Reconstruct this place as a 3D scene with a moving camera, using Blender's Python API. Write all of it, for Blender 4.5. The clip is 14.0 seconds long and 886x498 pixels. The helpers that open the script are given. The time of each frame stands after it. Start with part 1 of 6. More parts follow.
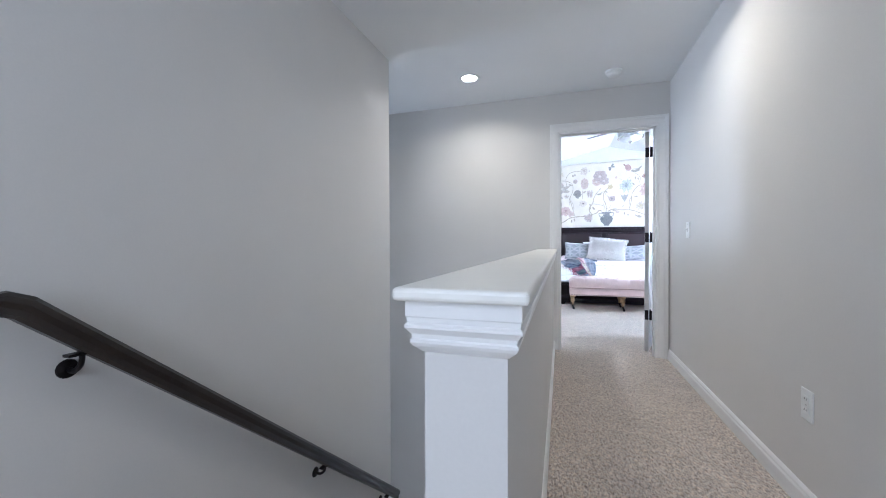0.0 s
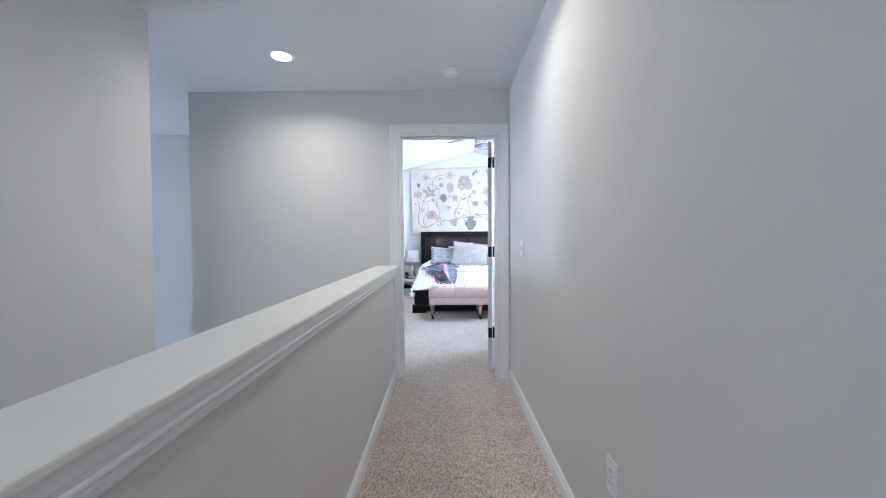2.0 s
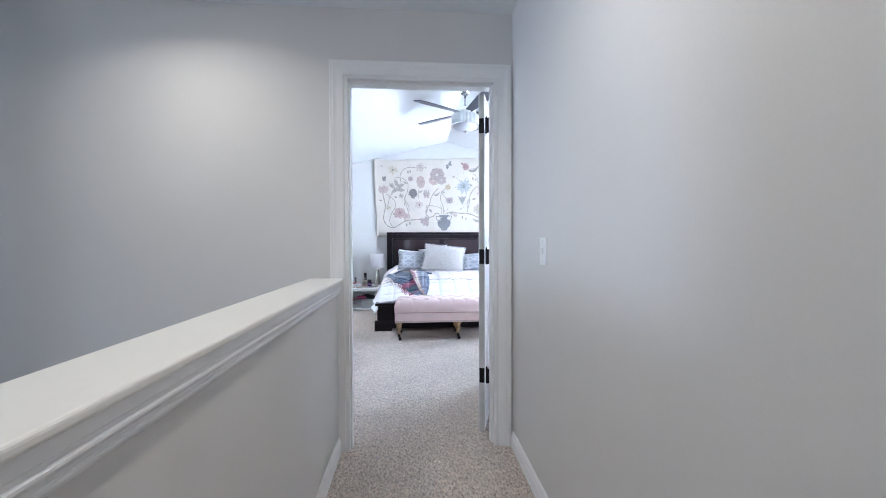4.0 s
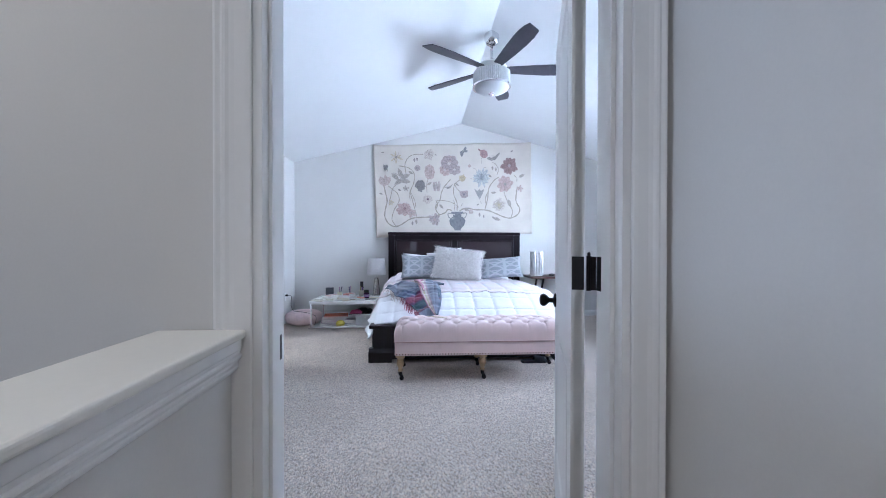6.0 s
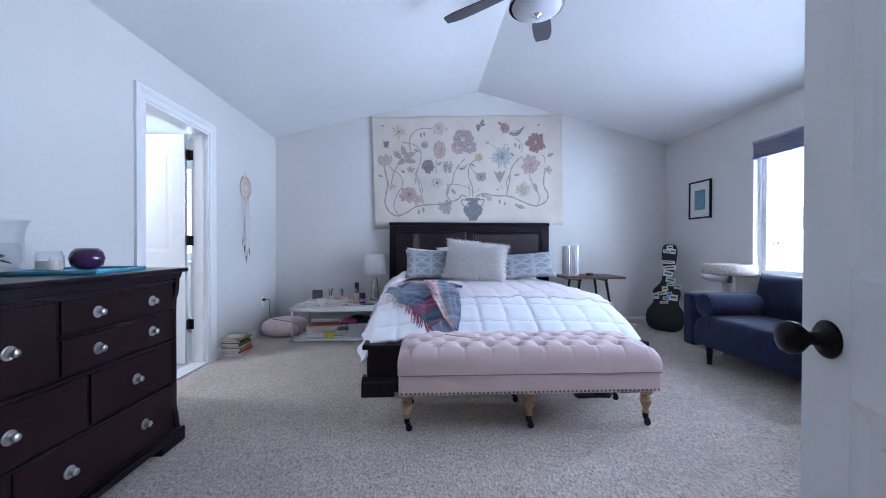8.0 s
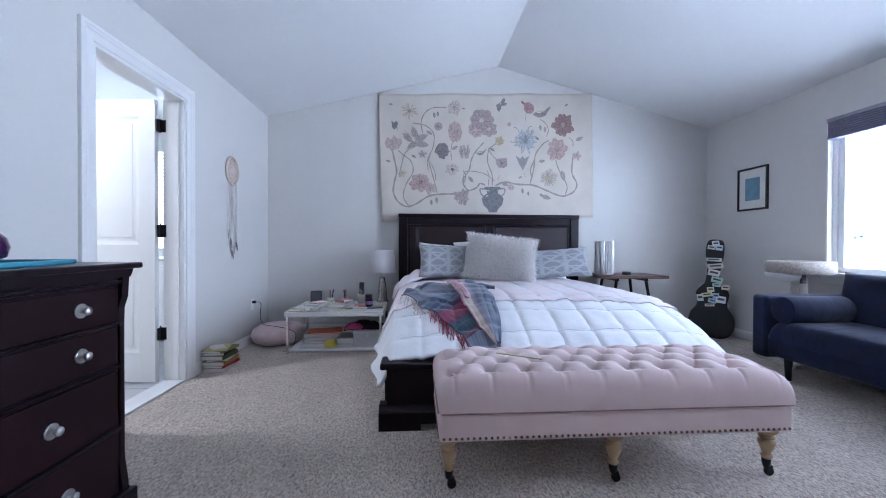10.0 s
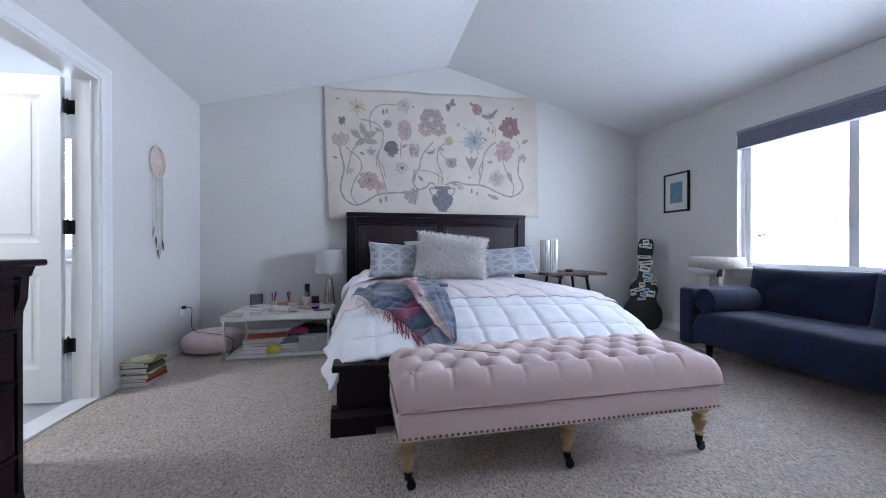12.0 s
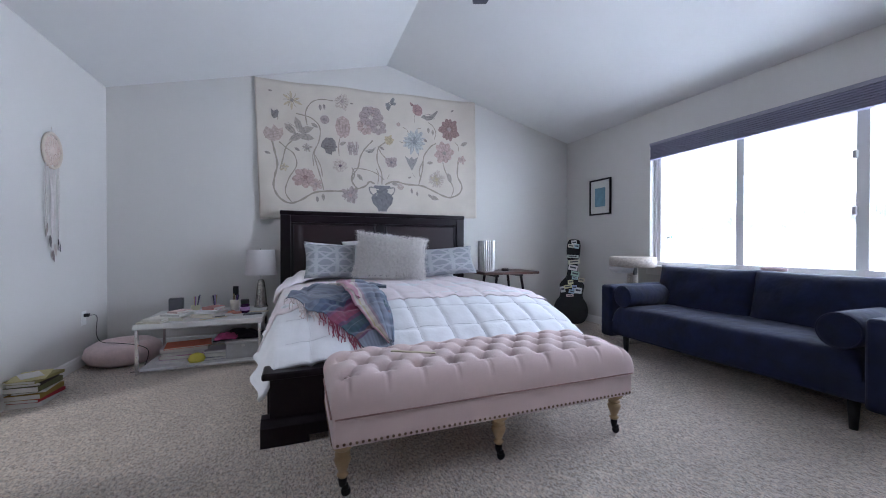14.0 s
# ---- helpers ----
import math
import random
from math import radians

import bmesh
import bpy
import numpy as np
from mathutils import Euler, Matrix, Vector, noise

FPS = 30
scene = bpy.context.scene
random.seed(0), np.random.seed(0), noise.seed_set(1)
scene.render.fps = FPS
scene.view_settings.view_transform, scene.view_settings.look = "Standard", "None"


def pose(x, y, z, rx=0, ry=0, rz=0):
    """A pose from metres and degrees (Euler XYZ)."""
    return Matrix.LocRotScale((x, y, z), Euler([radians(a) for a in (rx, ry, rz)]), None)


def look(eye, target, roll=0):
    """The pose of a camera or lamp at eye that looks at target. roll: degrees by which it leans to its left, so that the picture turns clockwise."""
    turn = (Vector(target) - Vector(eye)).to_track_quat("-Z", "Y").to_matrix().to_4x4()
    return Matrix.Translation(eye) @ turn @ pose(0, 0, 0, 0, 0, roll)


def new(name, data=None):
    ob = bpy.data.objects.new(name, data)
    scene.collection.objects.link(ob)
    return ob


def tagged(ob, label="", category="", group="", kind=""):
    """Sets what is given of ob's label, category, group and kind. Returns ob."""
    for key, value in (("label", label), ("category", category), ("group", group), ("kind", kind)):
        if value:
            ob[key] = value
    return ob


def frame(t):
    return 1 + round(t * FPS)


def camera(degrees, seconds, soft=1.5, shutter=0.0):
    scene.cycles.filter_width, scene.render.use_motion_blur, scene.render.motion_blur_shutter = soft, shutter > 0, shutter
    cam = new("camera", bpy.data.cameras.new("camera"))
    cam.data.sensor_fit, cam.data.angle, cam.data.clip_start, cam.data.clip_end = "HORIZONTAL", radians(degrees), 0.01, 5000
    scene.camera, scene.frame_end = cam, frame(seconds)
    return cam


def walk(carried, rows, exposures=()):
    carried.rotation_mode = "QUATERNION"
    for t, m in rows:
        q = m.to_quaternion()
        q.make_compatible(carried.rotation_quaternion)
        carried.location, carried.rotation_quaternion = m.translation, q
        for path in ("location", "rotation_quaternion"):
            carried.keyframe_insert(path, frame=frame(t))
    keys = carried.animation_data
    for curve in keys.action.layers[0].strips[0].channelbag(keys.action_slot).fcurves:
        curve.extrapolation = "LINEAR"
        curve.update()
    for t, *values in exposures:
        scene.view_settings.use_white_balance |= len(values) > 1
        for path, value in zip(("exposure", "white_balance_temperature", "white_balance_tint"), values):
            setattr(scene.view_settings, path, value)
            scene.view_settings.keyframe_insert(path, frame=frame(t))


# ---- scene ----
from mathutils.bvhtree import BVHTree

cam = camera(99.7, 14.0, soft=1.0)
PATH = [
    (0, (0.24, 0.223, 1.008), (-0.376, 2.126, 0.978), -0.2),
    (0.5, (0.351, 0.29, 1.074), (-0.114, 2.235, 1.042), -0.2),
    (1, (0.435, 0.395, 1.111), (0.136, 2.372, 1.08), -0.2),
    (1.5, (0.514, 0.565, 1.145), (0.365, 2.559, 1.107), -0.3),
    (2, (0.58, 0.782, 1.158), (0.562, 2.782, 1.111), -0.3),
    (2.5, (0.596, 1.037, 1.143), (0.661, 3.035, 1.102), -0.2),
    (3, (0.573, 1.291, 1.148), (0.701, 3.286, 1.107), -0.3),
    (3.2, (0.566, 1.395, 1.143), (0.717, 3.389, 1.104), -0.3),
    (5.5, (0.575, 2.766, 1.13), (0.695, 4.762, 1.112), 0.1),
    (6, (0.548, 3.075, 1.125), (0.661, 5.071, 1.111), 0.1),
    (6.5, (0.537, 3.378, 1.122), (0.65, 5.375, 1.107), 0.2),
    (7, (0.52, 3.641, 1.1), (0.633, 5.638, 1.085), 0.2),
    (7.5, (0.48, 3.893, 1.076), (0.596, 5.889, 1.06), 0.2),
    (8, (0.459, 4.115, 1.042), (0.565, 6.112, 1.027), 0.1),
    (8.5, (0.405, 4.354, 1.022), (0.494, 6.351, 1.006), 0.2),
    (8.7, (0.382, 4.441, 1.024), (0.453, 6.44, 0.998), 0.2),
    (11, (0.185, 4.729, 0.966), (0.448, 6.712, 0.955), 0.2),
    (11.5, (0.188, 4.735, 0.963), (0.529, 6.706, 0.954), 0.1),
    (12, (0.19, 4.745, 0.961), (0.615, 6.699, 0.954), 0.0),
    (12.5, (0.199, 4.743, 0.963), (0.706, 6.678, 0.956), 0.1),
    (13, (0.202, 4.737, 0.968), (0.784, 6.651, 0.957), 0.0),
    (13.5, (0.204, 4.726, 0.975), (0.857, 6.616, 0.961), 0.1),
    (14, (0.211, 4.716, 0.983), (0.93, 6.582, 0.966), 0.1),
]
EXPOSURES = [(0, 3.75, 5200, 10), (2, 3.65, 5200, 10), (4.4, 3.45, 5250, 11), (5.5, 3.1, 5180, 12), (6.4, 2.92, 5080, 13), (8, 2.52, 5030, 15), (11, 2.44, 5250, 15), (14, 2.22, 5550, 15)]
walk(cam, [(t, look(eye, target, roll)) for t, eye, target, roll in PATH], EXPOSURES)

# ---- world, sun, lamps ----
world = bpy.data.worlds.new("world")
scene.world = world
world.use_nodes = True
wn = world.node_tree
sky = wn.nodes.new("ShaderNodeTexSky")
sky.sky_type, sky.sun_disc = "NISHITA", False
sky.dust_density, sky.air_density = 7.0, 0.8
sky.sun_elevation, sky.sun_rotation = radians(38), radians(180)
haze = wn.nodes.new("ShaderNodeMix")
haze.data_type = "RGBA"
haze.inputs["Factor"].default_value = 0.6
haze.inputs["B"].default_value = (11, 11.4, 12, 1)
wn.links.new(sky.outputs[0], haze.inputs["A"])
wn.links.new(haze.outputs["Result"], wn.nodes["Background"].inputs[0])
wn.nodes["Background"].inputs[1].default_value = 0.15


def lamp(name, kind, place, target, power, color=(1, 1, 1), **more):
    data = bpy.data.lights.new(name, kind)
    data.energy, data.color = power, color
    for key, value in more.items():
        if key == "size":
            data.size = value
        elif key == "size_y":
            data.shape, data.size_y = "RECTANGLE", value
        elif key == "angle":
            data.angle = radians(value)
        elif key == "spread":
            data.spread = radians(value)
    ob = new(name, data)
    ob.matrix_world = look(place, target)
    return ob


lamp("sun", "SUN", (0, -20, 15.6), (0, 0, 0), 3.0, (1, 0.96, 0.9), angle=0.5)
# daylight from the bright snow below and beyond the bedroom window
lamp("window_light", "AREA", (7.4, 6.45, 0.7), (1.2, 6.45, 0.6), 520, (0.90, 0.95, 1.0), size=14.0, size_y=4.4)
# open sky above it
lamp("sky_light", "AREA", (9.0, 6.45, 5.0), (1.6, 6.5, 0.6), 25, (0.90, 0.95, 1.0), size=6.0, size_y=2.0)
# daylight in the tall window of the stair hall
lamp("stair_window_light", "AREA", (-6.95, 3.66, 0.9), (0.5, 2.9, 1.7), 5.5, (0.78, 0.88, 1.0), size=0.8, size_y=1.7, spread=150)
# fill lamp added for daylight from behind; the landing wall has no window
lamp("landing_fill_light", "AREA", (-0.2, -1.36, 1.5), (-0.3, 2.5, 1.1), 2.0, (0.97, 0.98, 1.0), size=1.0, size_y=1.2)
# bathroom window
lamp("bath_window_light", "AREA", (-2.75, 9.12, 1.55), (-2.4, 6.5, 1.0), 3, (0.9, 0.96, 1.0), size=0.9, size_y=1.1)
lamp("bath_ceiling_light", "AREA", (-2.55, 6.9, 2.33), (-2.5, 6.9, 0), 6, (1.0, 0.95, 0.86), size=0.3)


# ---- materials ----
def rgb(c):
    return (*c, 1)


def mat(name, base, rough=0.6, metal=0.0, var=0.08, scale=6.0, bump=0.15, fine=120.0, depth=0.001, coat=0.0, sheen=0.0,
        emit=None, power=0.0, transmission=0.0, ior=1.45, random_tint=0.0):
    """Paint, wood, metal, cloth: a base colour that varies at two scales, with fine relief."""
    m = bpy.data.materials.new(name)
    m.use_nodes = True
    n, l = m.node_tree.nodes, m.node_tree.links
    b = n["Principled BSDF"]
    co = n.new("ShaderNodeTexCoord")
    big, small = n.new("ShaderNodeTexNoise"), n.new("ShaderNodeTexNoise")
    big.inputs["Scale"].default_value, small.inputs["Scale"].default_value = scale, fine
    big.inputs["Detail"].default_value = 4
    for t in (big, small):
        l.new(co.outputs["Object"], t.inputs["Vector"])
    add = n.new("ShaderNodeMath")
    add.operation = "ADD"
    l.new(big.outputs["Fac"], add.inputs[0])
    half = n.new("ShaderNodeMath")
    half.operation = "MULTIPLY"
    half.inputs[1].default_value = 0.5
    l.new(small.outputs["Fac"], half.inputs[0])
    l.new(half.outputs[0], add.inputs[1])
    ramp = n.new("ShaderNodeMapRange")
    ramp.inputs["From Min"].default_value, ramp.inputs["From Max"].default_value = 0.45, 1.05
    ramp.inputs["To Min"].default_value, ramp.inputs["To Max"].default_value = 1 - var, 1 + var
    l.new(add.outputs[0], ramp.inputs["Value"])
    mul = n.new("ShaderNodeVectorMath")
    mul.operation = "SCALE"
    mul.inputs[0].default_value = base
    l.new(ramp.outputs[0], mul.inputs["Scale"])
    l.new(mul.outputs[0], b.inputs["Base Color"])
    b.inputs["Roughness"].default_value, b.inputs["Metallic"].default_value = rough, metal
    b.inputs["Coat Weight"].default_value, b.inputs["Sheen Weight"].default_value = coat, sheen
    b.inputs["Transmission Weight"].default_value, b.inputs["IOR"].default_value = transmission, ior
    if bump:
        bp = n.new("ShaderNodeBump")
        bp.inputs["Strength"].default_value, bp.inputs["Distance"].default_value = bump, depth
        l.new(small.outputs["Fac"], bp.inputs["Height"])
        l.new(bp.outputs[0], b.inputs["Normal"])
    if emit:
        b.inputs["Emission Color"].default_value, b.inputs["Emission Strength"].default_value = rgb(emit), power
    return m


def carpet_mat():
    """Short twisted pile: flecked tufts, brushed patches and a broad unevenness from walking."""
    m = bpy.data.materials.new("carpet")
    m.use_nodes = True
    n, l = m.node_tree.nodes, m.node_tree.links
    b = n["Principled BSDF"]
    co, turn = n.new("ShaderNodeTexCoord"), n.new("ShaderNodeMapping")
    turn.inputs["Rotation"].default_value, turn.inputs["Scale"].default_value = (0, 0, radians(35)), (1.0, 0.55, 1.0)
    l.new(co.outputs["Object"], turn.inputs["Vector"])

    def noise_of(scale, detail, distortion=0.0, brushed=False):
        t = n.new("ShaderNodeTexNoise")
        t.inputs["Scale"].default_value, t.inputs["Detail"].default_value, t.inputs["Distortion"].default_value = scale, detail, distortion
        l.new((turn if brushed else co).outputs[0 if brushed else "Object"], t.inputs["Vector"])
        return t.outputs["Fac"]

    def calc(kind, a, b_, c=None):
        k = n.new("ShaderNodeMath")
        k.operation = kind
        for i, v in enumerate((a, b_) if c is None else (a, b_, c)):
            if isinstance(v, (int, float)):
                k.inputs[i].default_value = v
            else:
                l.new(v, k.inputs[i])
        return k.outputs[0]

    tuft, fleck = noise_of(105, 3, 0.8, True), noise_of(240, 2)
    patch_, wear, yarn = noise_of(13, 4, 1.2), noise_of(1.5, 3), noise_of(60, 1)
    pile_ = calc("MULTIPLY_ADD", fleck, 0.45, calc("MULTIPLY", tuft, 0.55))
    ramp = n.new("ShaderNodeValToRGB")
    ramp.color_ramp.elements[0].position, ramp.color_ramp.elements[1].position = 0.39, 0.585
    ramp.color_ramp.elements[0].color = rgb((0.19, 0.155, 0.135))
    ramp.color_ramp.elements[1].color = rgb((0.72, 0.65, 0.57))
    mid = ramp.color_ramp.elements.new(0.47)
    mid.color = rgb((0.46, 0.40, 0.345))
    l.new(pile_, ramp.inputs["Fac"])
    hue = n.new("ShaderNodeMix")
    hue.data_type, hue.blend_type = "RGBA", "MULTIPLY"
    hue.inputs["B"].default_value = rgb((1.0, 0.90, 0.80))
    l.new(calc("MULTIPLY_ADD", yarn, 2.6, -0.9), hue.inputs["Factor"])
    l.new(ramp.outputs["Color"], hue.inputs["A"])
    shade = calc("MULTIPLY", calc("MULTIPLY_ADD", patch_, 0.55, 0.74), calc("MULTIPLY_ADD", wear, 0.42, 0.82))
    mul = n.new("ShaderNodeVectorMath")
    mul.operation = "SCALE"
    l.new(hue.outputs["Result"], mul.inputs[0])
    l.new(shade, mul.inputs["Scale"])
    l.new(mul.outputs[0], b.inputs["Base Color"])
    b.inputs["Roughness"].default_value, b.inputs["Sheen Weight"].default_value = 0.95, 0.2
    bp = n.new("ShaderNodeBump")
    bp.inputs["Strength"].default_value, bp.inputs["Distance"].default_value = 1.0, 0.012
    l.new(calc("MULTIPLY_ADD", patch_, 0.8, pile_), bp.inputs["Height"])
    l.new(bp.outputs[0], b.inputs["Normal"])
    return m


def striped_mat(name, stops, rough=0.9, axis=0, cross=0.25, lines=14.0):
    """Woven cloth with stripes across its length (UV), and fainter ones the other way."""
    m = bpy.data.materials.new(name)
    m.use_nodes = True
    n, l = m.node_tree.nodes, m.node_tree.links
    b = n["Principled BSDF"]
    uv, sep, ramp = n.new("ShaderNodeTexCoord"), n.new("ShaderNodeSeparateXYZ"), n.new("ShaderNodeValToRGB")
    l.new(uv.outputs["UV"], sep.inputs[0])
    l.new(sep.outputs[axis], ramp.inputs["Fac"])
    ramp.color_ramp.interpolation = "CONSTANT"
    e = ramp.color_ramp.elements
    e[0].position, e[0].color = stops[0][0], rgb(stops[0][1])
    e[1].position, e[1].color = stops[1][0], rgb(stops[1][1])
    for p, c in stops[2:]:
        k = e.new(p)
        k.color = rgb(c)
    wave = n.new("ShaderNodeMath")
    wave.operation = "MULTIPLY"
    wave.inputs[1].default_value = lines
    l.new(sep.outputs[1 - axis], wave.inputs[0])
    sine = n.new("ShaderNodeMath")
    sine.operation = "SINE"
    l.new(wave.outputs[0], sine.inputs[0])
    rng = n.new("ShaderNodeMapRange")
    rng.inputs["From Min"].default_value = -1
    rng.inputs["To Min"].default_value, rng.inputs["To Max"].default_value = 1 - cross, 1 + cross
    l.new(sine.outputs[0], rng.inputs["Value"])
    mul = n.new("ShaderNodeVectorMath")
    mul.operation = "SCALE"
    l.new(ramp.outputs["Color"], mul.inputs[0])
    l.new(rng.outputs[0], mul.inputs["Scale"])
    l.new(mul.outputs[0], b.inputs["Base Color"])
    b.inputs["Roughness"].default_value, b.inputs["Sheen Weight"].default_value = rough, 0.3
    return m


def lattice_mat(name, dark, light):
    """Cloth with a printed lattice of diamonds (UV)."""
    m = bpy.data.materials.new(name)
    m.use_nodes = True
    n, l = m.node_tree.nodes, m.node_tree.links
    b = n["Principled BSDF"]
    uv = n.new("ShaderNodeTexCoord")
    waves = []
    for turn, scale in ((45, 3.6), (-45, 3.6), (0, 2.4), (90, 4.8)):
        mp, w = n.new("ShaderNodeMapping"), n.new("ShaderNodeTexWave")
        mp.inputs["Rotation"].default_value = (0, 0, radians(turn))
        w.inputs["Scale"].default_value, w.inputs["Distortion"].default_value = scale / 3.0, 0.5
        w.inputs["Detail Scale"].default_value = 3
        l.new(uv.outputs["UV"], mp.inputs["Vector"])
        l.new(mp.outputs[0], w.inputs["Vector"])
        waves.append(w.outputs["Fac"])
    out = waves[0]
    for w in waves[1:]:
        k = n.new("ShaderNodeMath")
        k.operation = "MAXIMUM"
        l.new(out, k.inputs[0])
        l.new(w, k.inputs[1])
        out = k.outputs[0]
    fine = n.new("ShaderNodeTexNoise")
    fine.inputs["Scale"].default_value = 40
    l.new(uv.outputs["UV"], fine.inputs["Vector"])
    sub = n.new("ShaderNodeMath")
    sub.operation = "SUBTRACT"
    l.new(out, sub.inputs[0])
    half = n.new("ShaderNodeMath")
    half.operation = "MULTIPLY"
    half.inputs[1].default_value = 0.3
    l.new(fine.outputs["Fac"], half.inputs[0])
    l.new(half.outputs[0], sub.inputs[1])
    ramp = n.new("ShaderNodeValToRGB")
    ramp.color_ramp.elements[0].position, ramp.color_ramp.elements[1].position = 0.7, 0.82
    ramp.color_ramp.elements[0].color, ramp.color_ramp.elements[1].color = rgb(dark), rgb(light)
    l.new(sub.outputs[0], ramp.inputs["Fac"])
    l.new(ramp.outputs["Color"], b.inputs["Base Color"])
    b.inputs["Roughness"].default_value = 0.9
    return m


WALL = mat("wall_paint", (0.66, 0.64, 0.61), 0.75, var=0.03, scale=1.5, bump=0.25, fine=160, depth=0.0006)
CEIL = mat("ceiling_paint", (0.76, 0.76, 0.75), 0.85, var=0.02, scale=2, bump=0.2, fine=130, depth=0.0008)
TRIM = mat("trim_paint", (0.80, 0.79, 0.77), 0.38, var=0.02, scale=5, bump=0.05, fine=60)
CAPP = mat("cap_paint", (0.80, 0.78, 0.72), 0.35, var=0.03, scale=4, bump=0.05, fine=60)
CARPET = carpet_mat()
DARK = mat("espresso_wood", (0.008, 0.0036, 0.0065), 0.28, var=0.35, scale=3, bump=0.12, fine=90, coat=0.0)
DRAWER = mat("drawer_wood", (0.012, 0.0038, 0.0058), 0.42, var=0.3, scale=3, bump=0.08, fine=80)
DRAWER.node_tree.nodes["Principled BSDF"].inputs["Specular IOR Level"].default_value = 0.16
DARKRED = mat("espresso_panel", (0.018, 0.007, 0.010), 0.32, var=0.3, scale=3, bump=0.1, fine=80, coat=0.3)
WALNUT = mat("walnut_wood", (0.075, 0.030, 0.022), 0.4, var=0.3, scale=8, bump=0.1, fine=70)
MAHOG = mat("mahogany_wood", (0.17, 0.035, 0.035), 0.4, var=0.2, scale=6, bump=0.1, fine=70)
DARK.node_tree.nodes["Principled BSDF"].inputs["Specular IOR Level"].default_value = 0.28
RAILW = mat("rail_wood", (0.018, 0.013, 0.010), 0.35, var=0.4, scale=9, bump=0.2, fine=80, coat=0.2)
OAK = mat("pale_oak", (0.44, 0.30, 0.16), 0.5, var=0.18, scale=10, bump=0.15, fine=70)
PINK = mat("pink_linen", (0.68, 0.525, 0.50), 0.9, var=0.05, scale=9, bump=0.35, fine=420, depth=0.0008, sheen=0.3)
NAIL = mat("brass_nail", (0.20, 0.13, 0.09), 0.35, metal=1.0, var=0.1, bump=0)
NAVY = mat("navy_velvet", (0.0018, 0.0050, 0.030), 0.9, var=0.5, scale=7, bump=0.5, fine=14, depth=0.012, sheen=0.12)
DUVET = mat("white_cotton", (0.80, 0.80, 0.82), 0.85, var=0.03, scale=7, bump=0.4, fine=35, depth=0.004)
BLUSH = mat("blush_cotton", (0.80, 0.72, 0.735), 0.85, var=0.05, scale=4, bump=0.4, fine=45, depth=0.003)
FUR = mat("ivory_fur", (0.80, 0.76, 0.73), 0.95, var=0.22, scale=45, bump=0.0, sheen=0.4)
BLUEP = lattice_mat("blue_lattice", (0.25, 0.26, 0.285), (0.38, 0.385, 0.405))
CHROME = mat("chrome", (0.75, 0.75, 0.77), 0.12, metal=1.0, var=0.03, bump=0)
NICKEL = mat("brushed_nickel", (0.55, 0.54, 0.52), 0.3, metal=1.0, var=0.05, bump=0)
BRONZE = mat("oiled_bronze", (0.012, 0.009, 0.010), 0.38, metal=0.6, var=0.2, bump=0)
BLADE = mat("grey_blade", (0.055, 0.052, 0.065), 0.35, var=0.25, scale=8, bump=0.05, fine=50)
WHITE = mat("white_lacquer", (0.78, 0.77, 0.76), 0.25, var=0.02, bump=0)
PLASTIC = mat("white_plastic", (0.80, 0.80, 0.78), 0.3, var=0.01, bump=0)
SHADEM = mat("linen_shade", (0.56, 0.53, 0.53), 0.9, var=0.04, bump=0.2, fine=300)
BLIND = mat("grey_blind", (0.23, 0.22, 0.30), 0.85, var=0.06, bump=0.2, fine=200)
VINYL = mat("white_vinyl", (0.80, 0.80, 0.80), 0.35, var=0.01, bump=0)
TAPM = mat("tapestry_cloth", (0.60, 0.54, 0.465), 0.95, var=0.09, scale=4, bump=0.4, fine=300, depth=0.0006)
BLACK = mat("black_vinyl", (0.012, 0.012, 0.014), 0.55, var=0.2, bump=0.3, fine=150)
GREY = mat("grey_fabric", (0.27, 0.27, 0.28), 0.9, var=0.1, bump=0.3, fine=200)
SISAL = mat("cat_carpet", (0.46, 0.41, 0.36), 0.95, var=0.35, scale=60, bump=0.8, fine=120, depth=0.006)
TILEM = mat("grey_tile", (0.36, 0.36, 0.37), 0.3, var=0.1, scale=5, bump=0.05)
PAPER = mat("paper", (0.72, 0.70, 0.66), 0.85, var=0.05, scale=40, bump=0.1)
SNOW = mat("snow", (0.82, 0.84, 0.88), 0.9, var=0.03, scale=0.05, bump=0.2, fine=1, depth=0.1)
BARK = mat("far_trees", (0.24, 0.24, 0.25), 0.95, var=0.3, scale=0.3, bump=0)
GLOW = mat("lamp_lens", (0.8, 0.8, 0.8), 0.5, var=0, bump=0, emit=(1.0, 0.93, 0.80), power=2.0)
FROST = mat("frosted_glass", (0.56, 0.56, 0.57), 0.5, var=0.03, bump=0)
TEAL = mat("teal_enamel", (0.07, 0.30, 0.40), 0.3, var=0.08, bump=0)
TWINE = mat("beige_twine", (0.62, 0.54, 0.45), 0.9, var=0.1, bump=0.3, fine=200)
ROSE = mat("pink_plush", (0.78, 0.60, 0.59), 0.95, var=0.1, scale=20, bump=0.5, fine=90, depth=0.003, sheen=0.4)
PURPLE = mat("purple_glass", (0.045, 0.008, 0.055), 0.12, var=0.3, scale=30, bump=0.2, fine=60, coat=0.5)
WAX = mat("cream_wax", (0.70, 0.63, 0.50), 0.6, var=0.03, bump=0)
CABLE = mat("black_cable", (0.02, 0.02, 0.022), 0.5, var=0.1, bump=0)


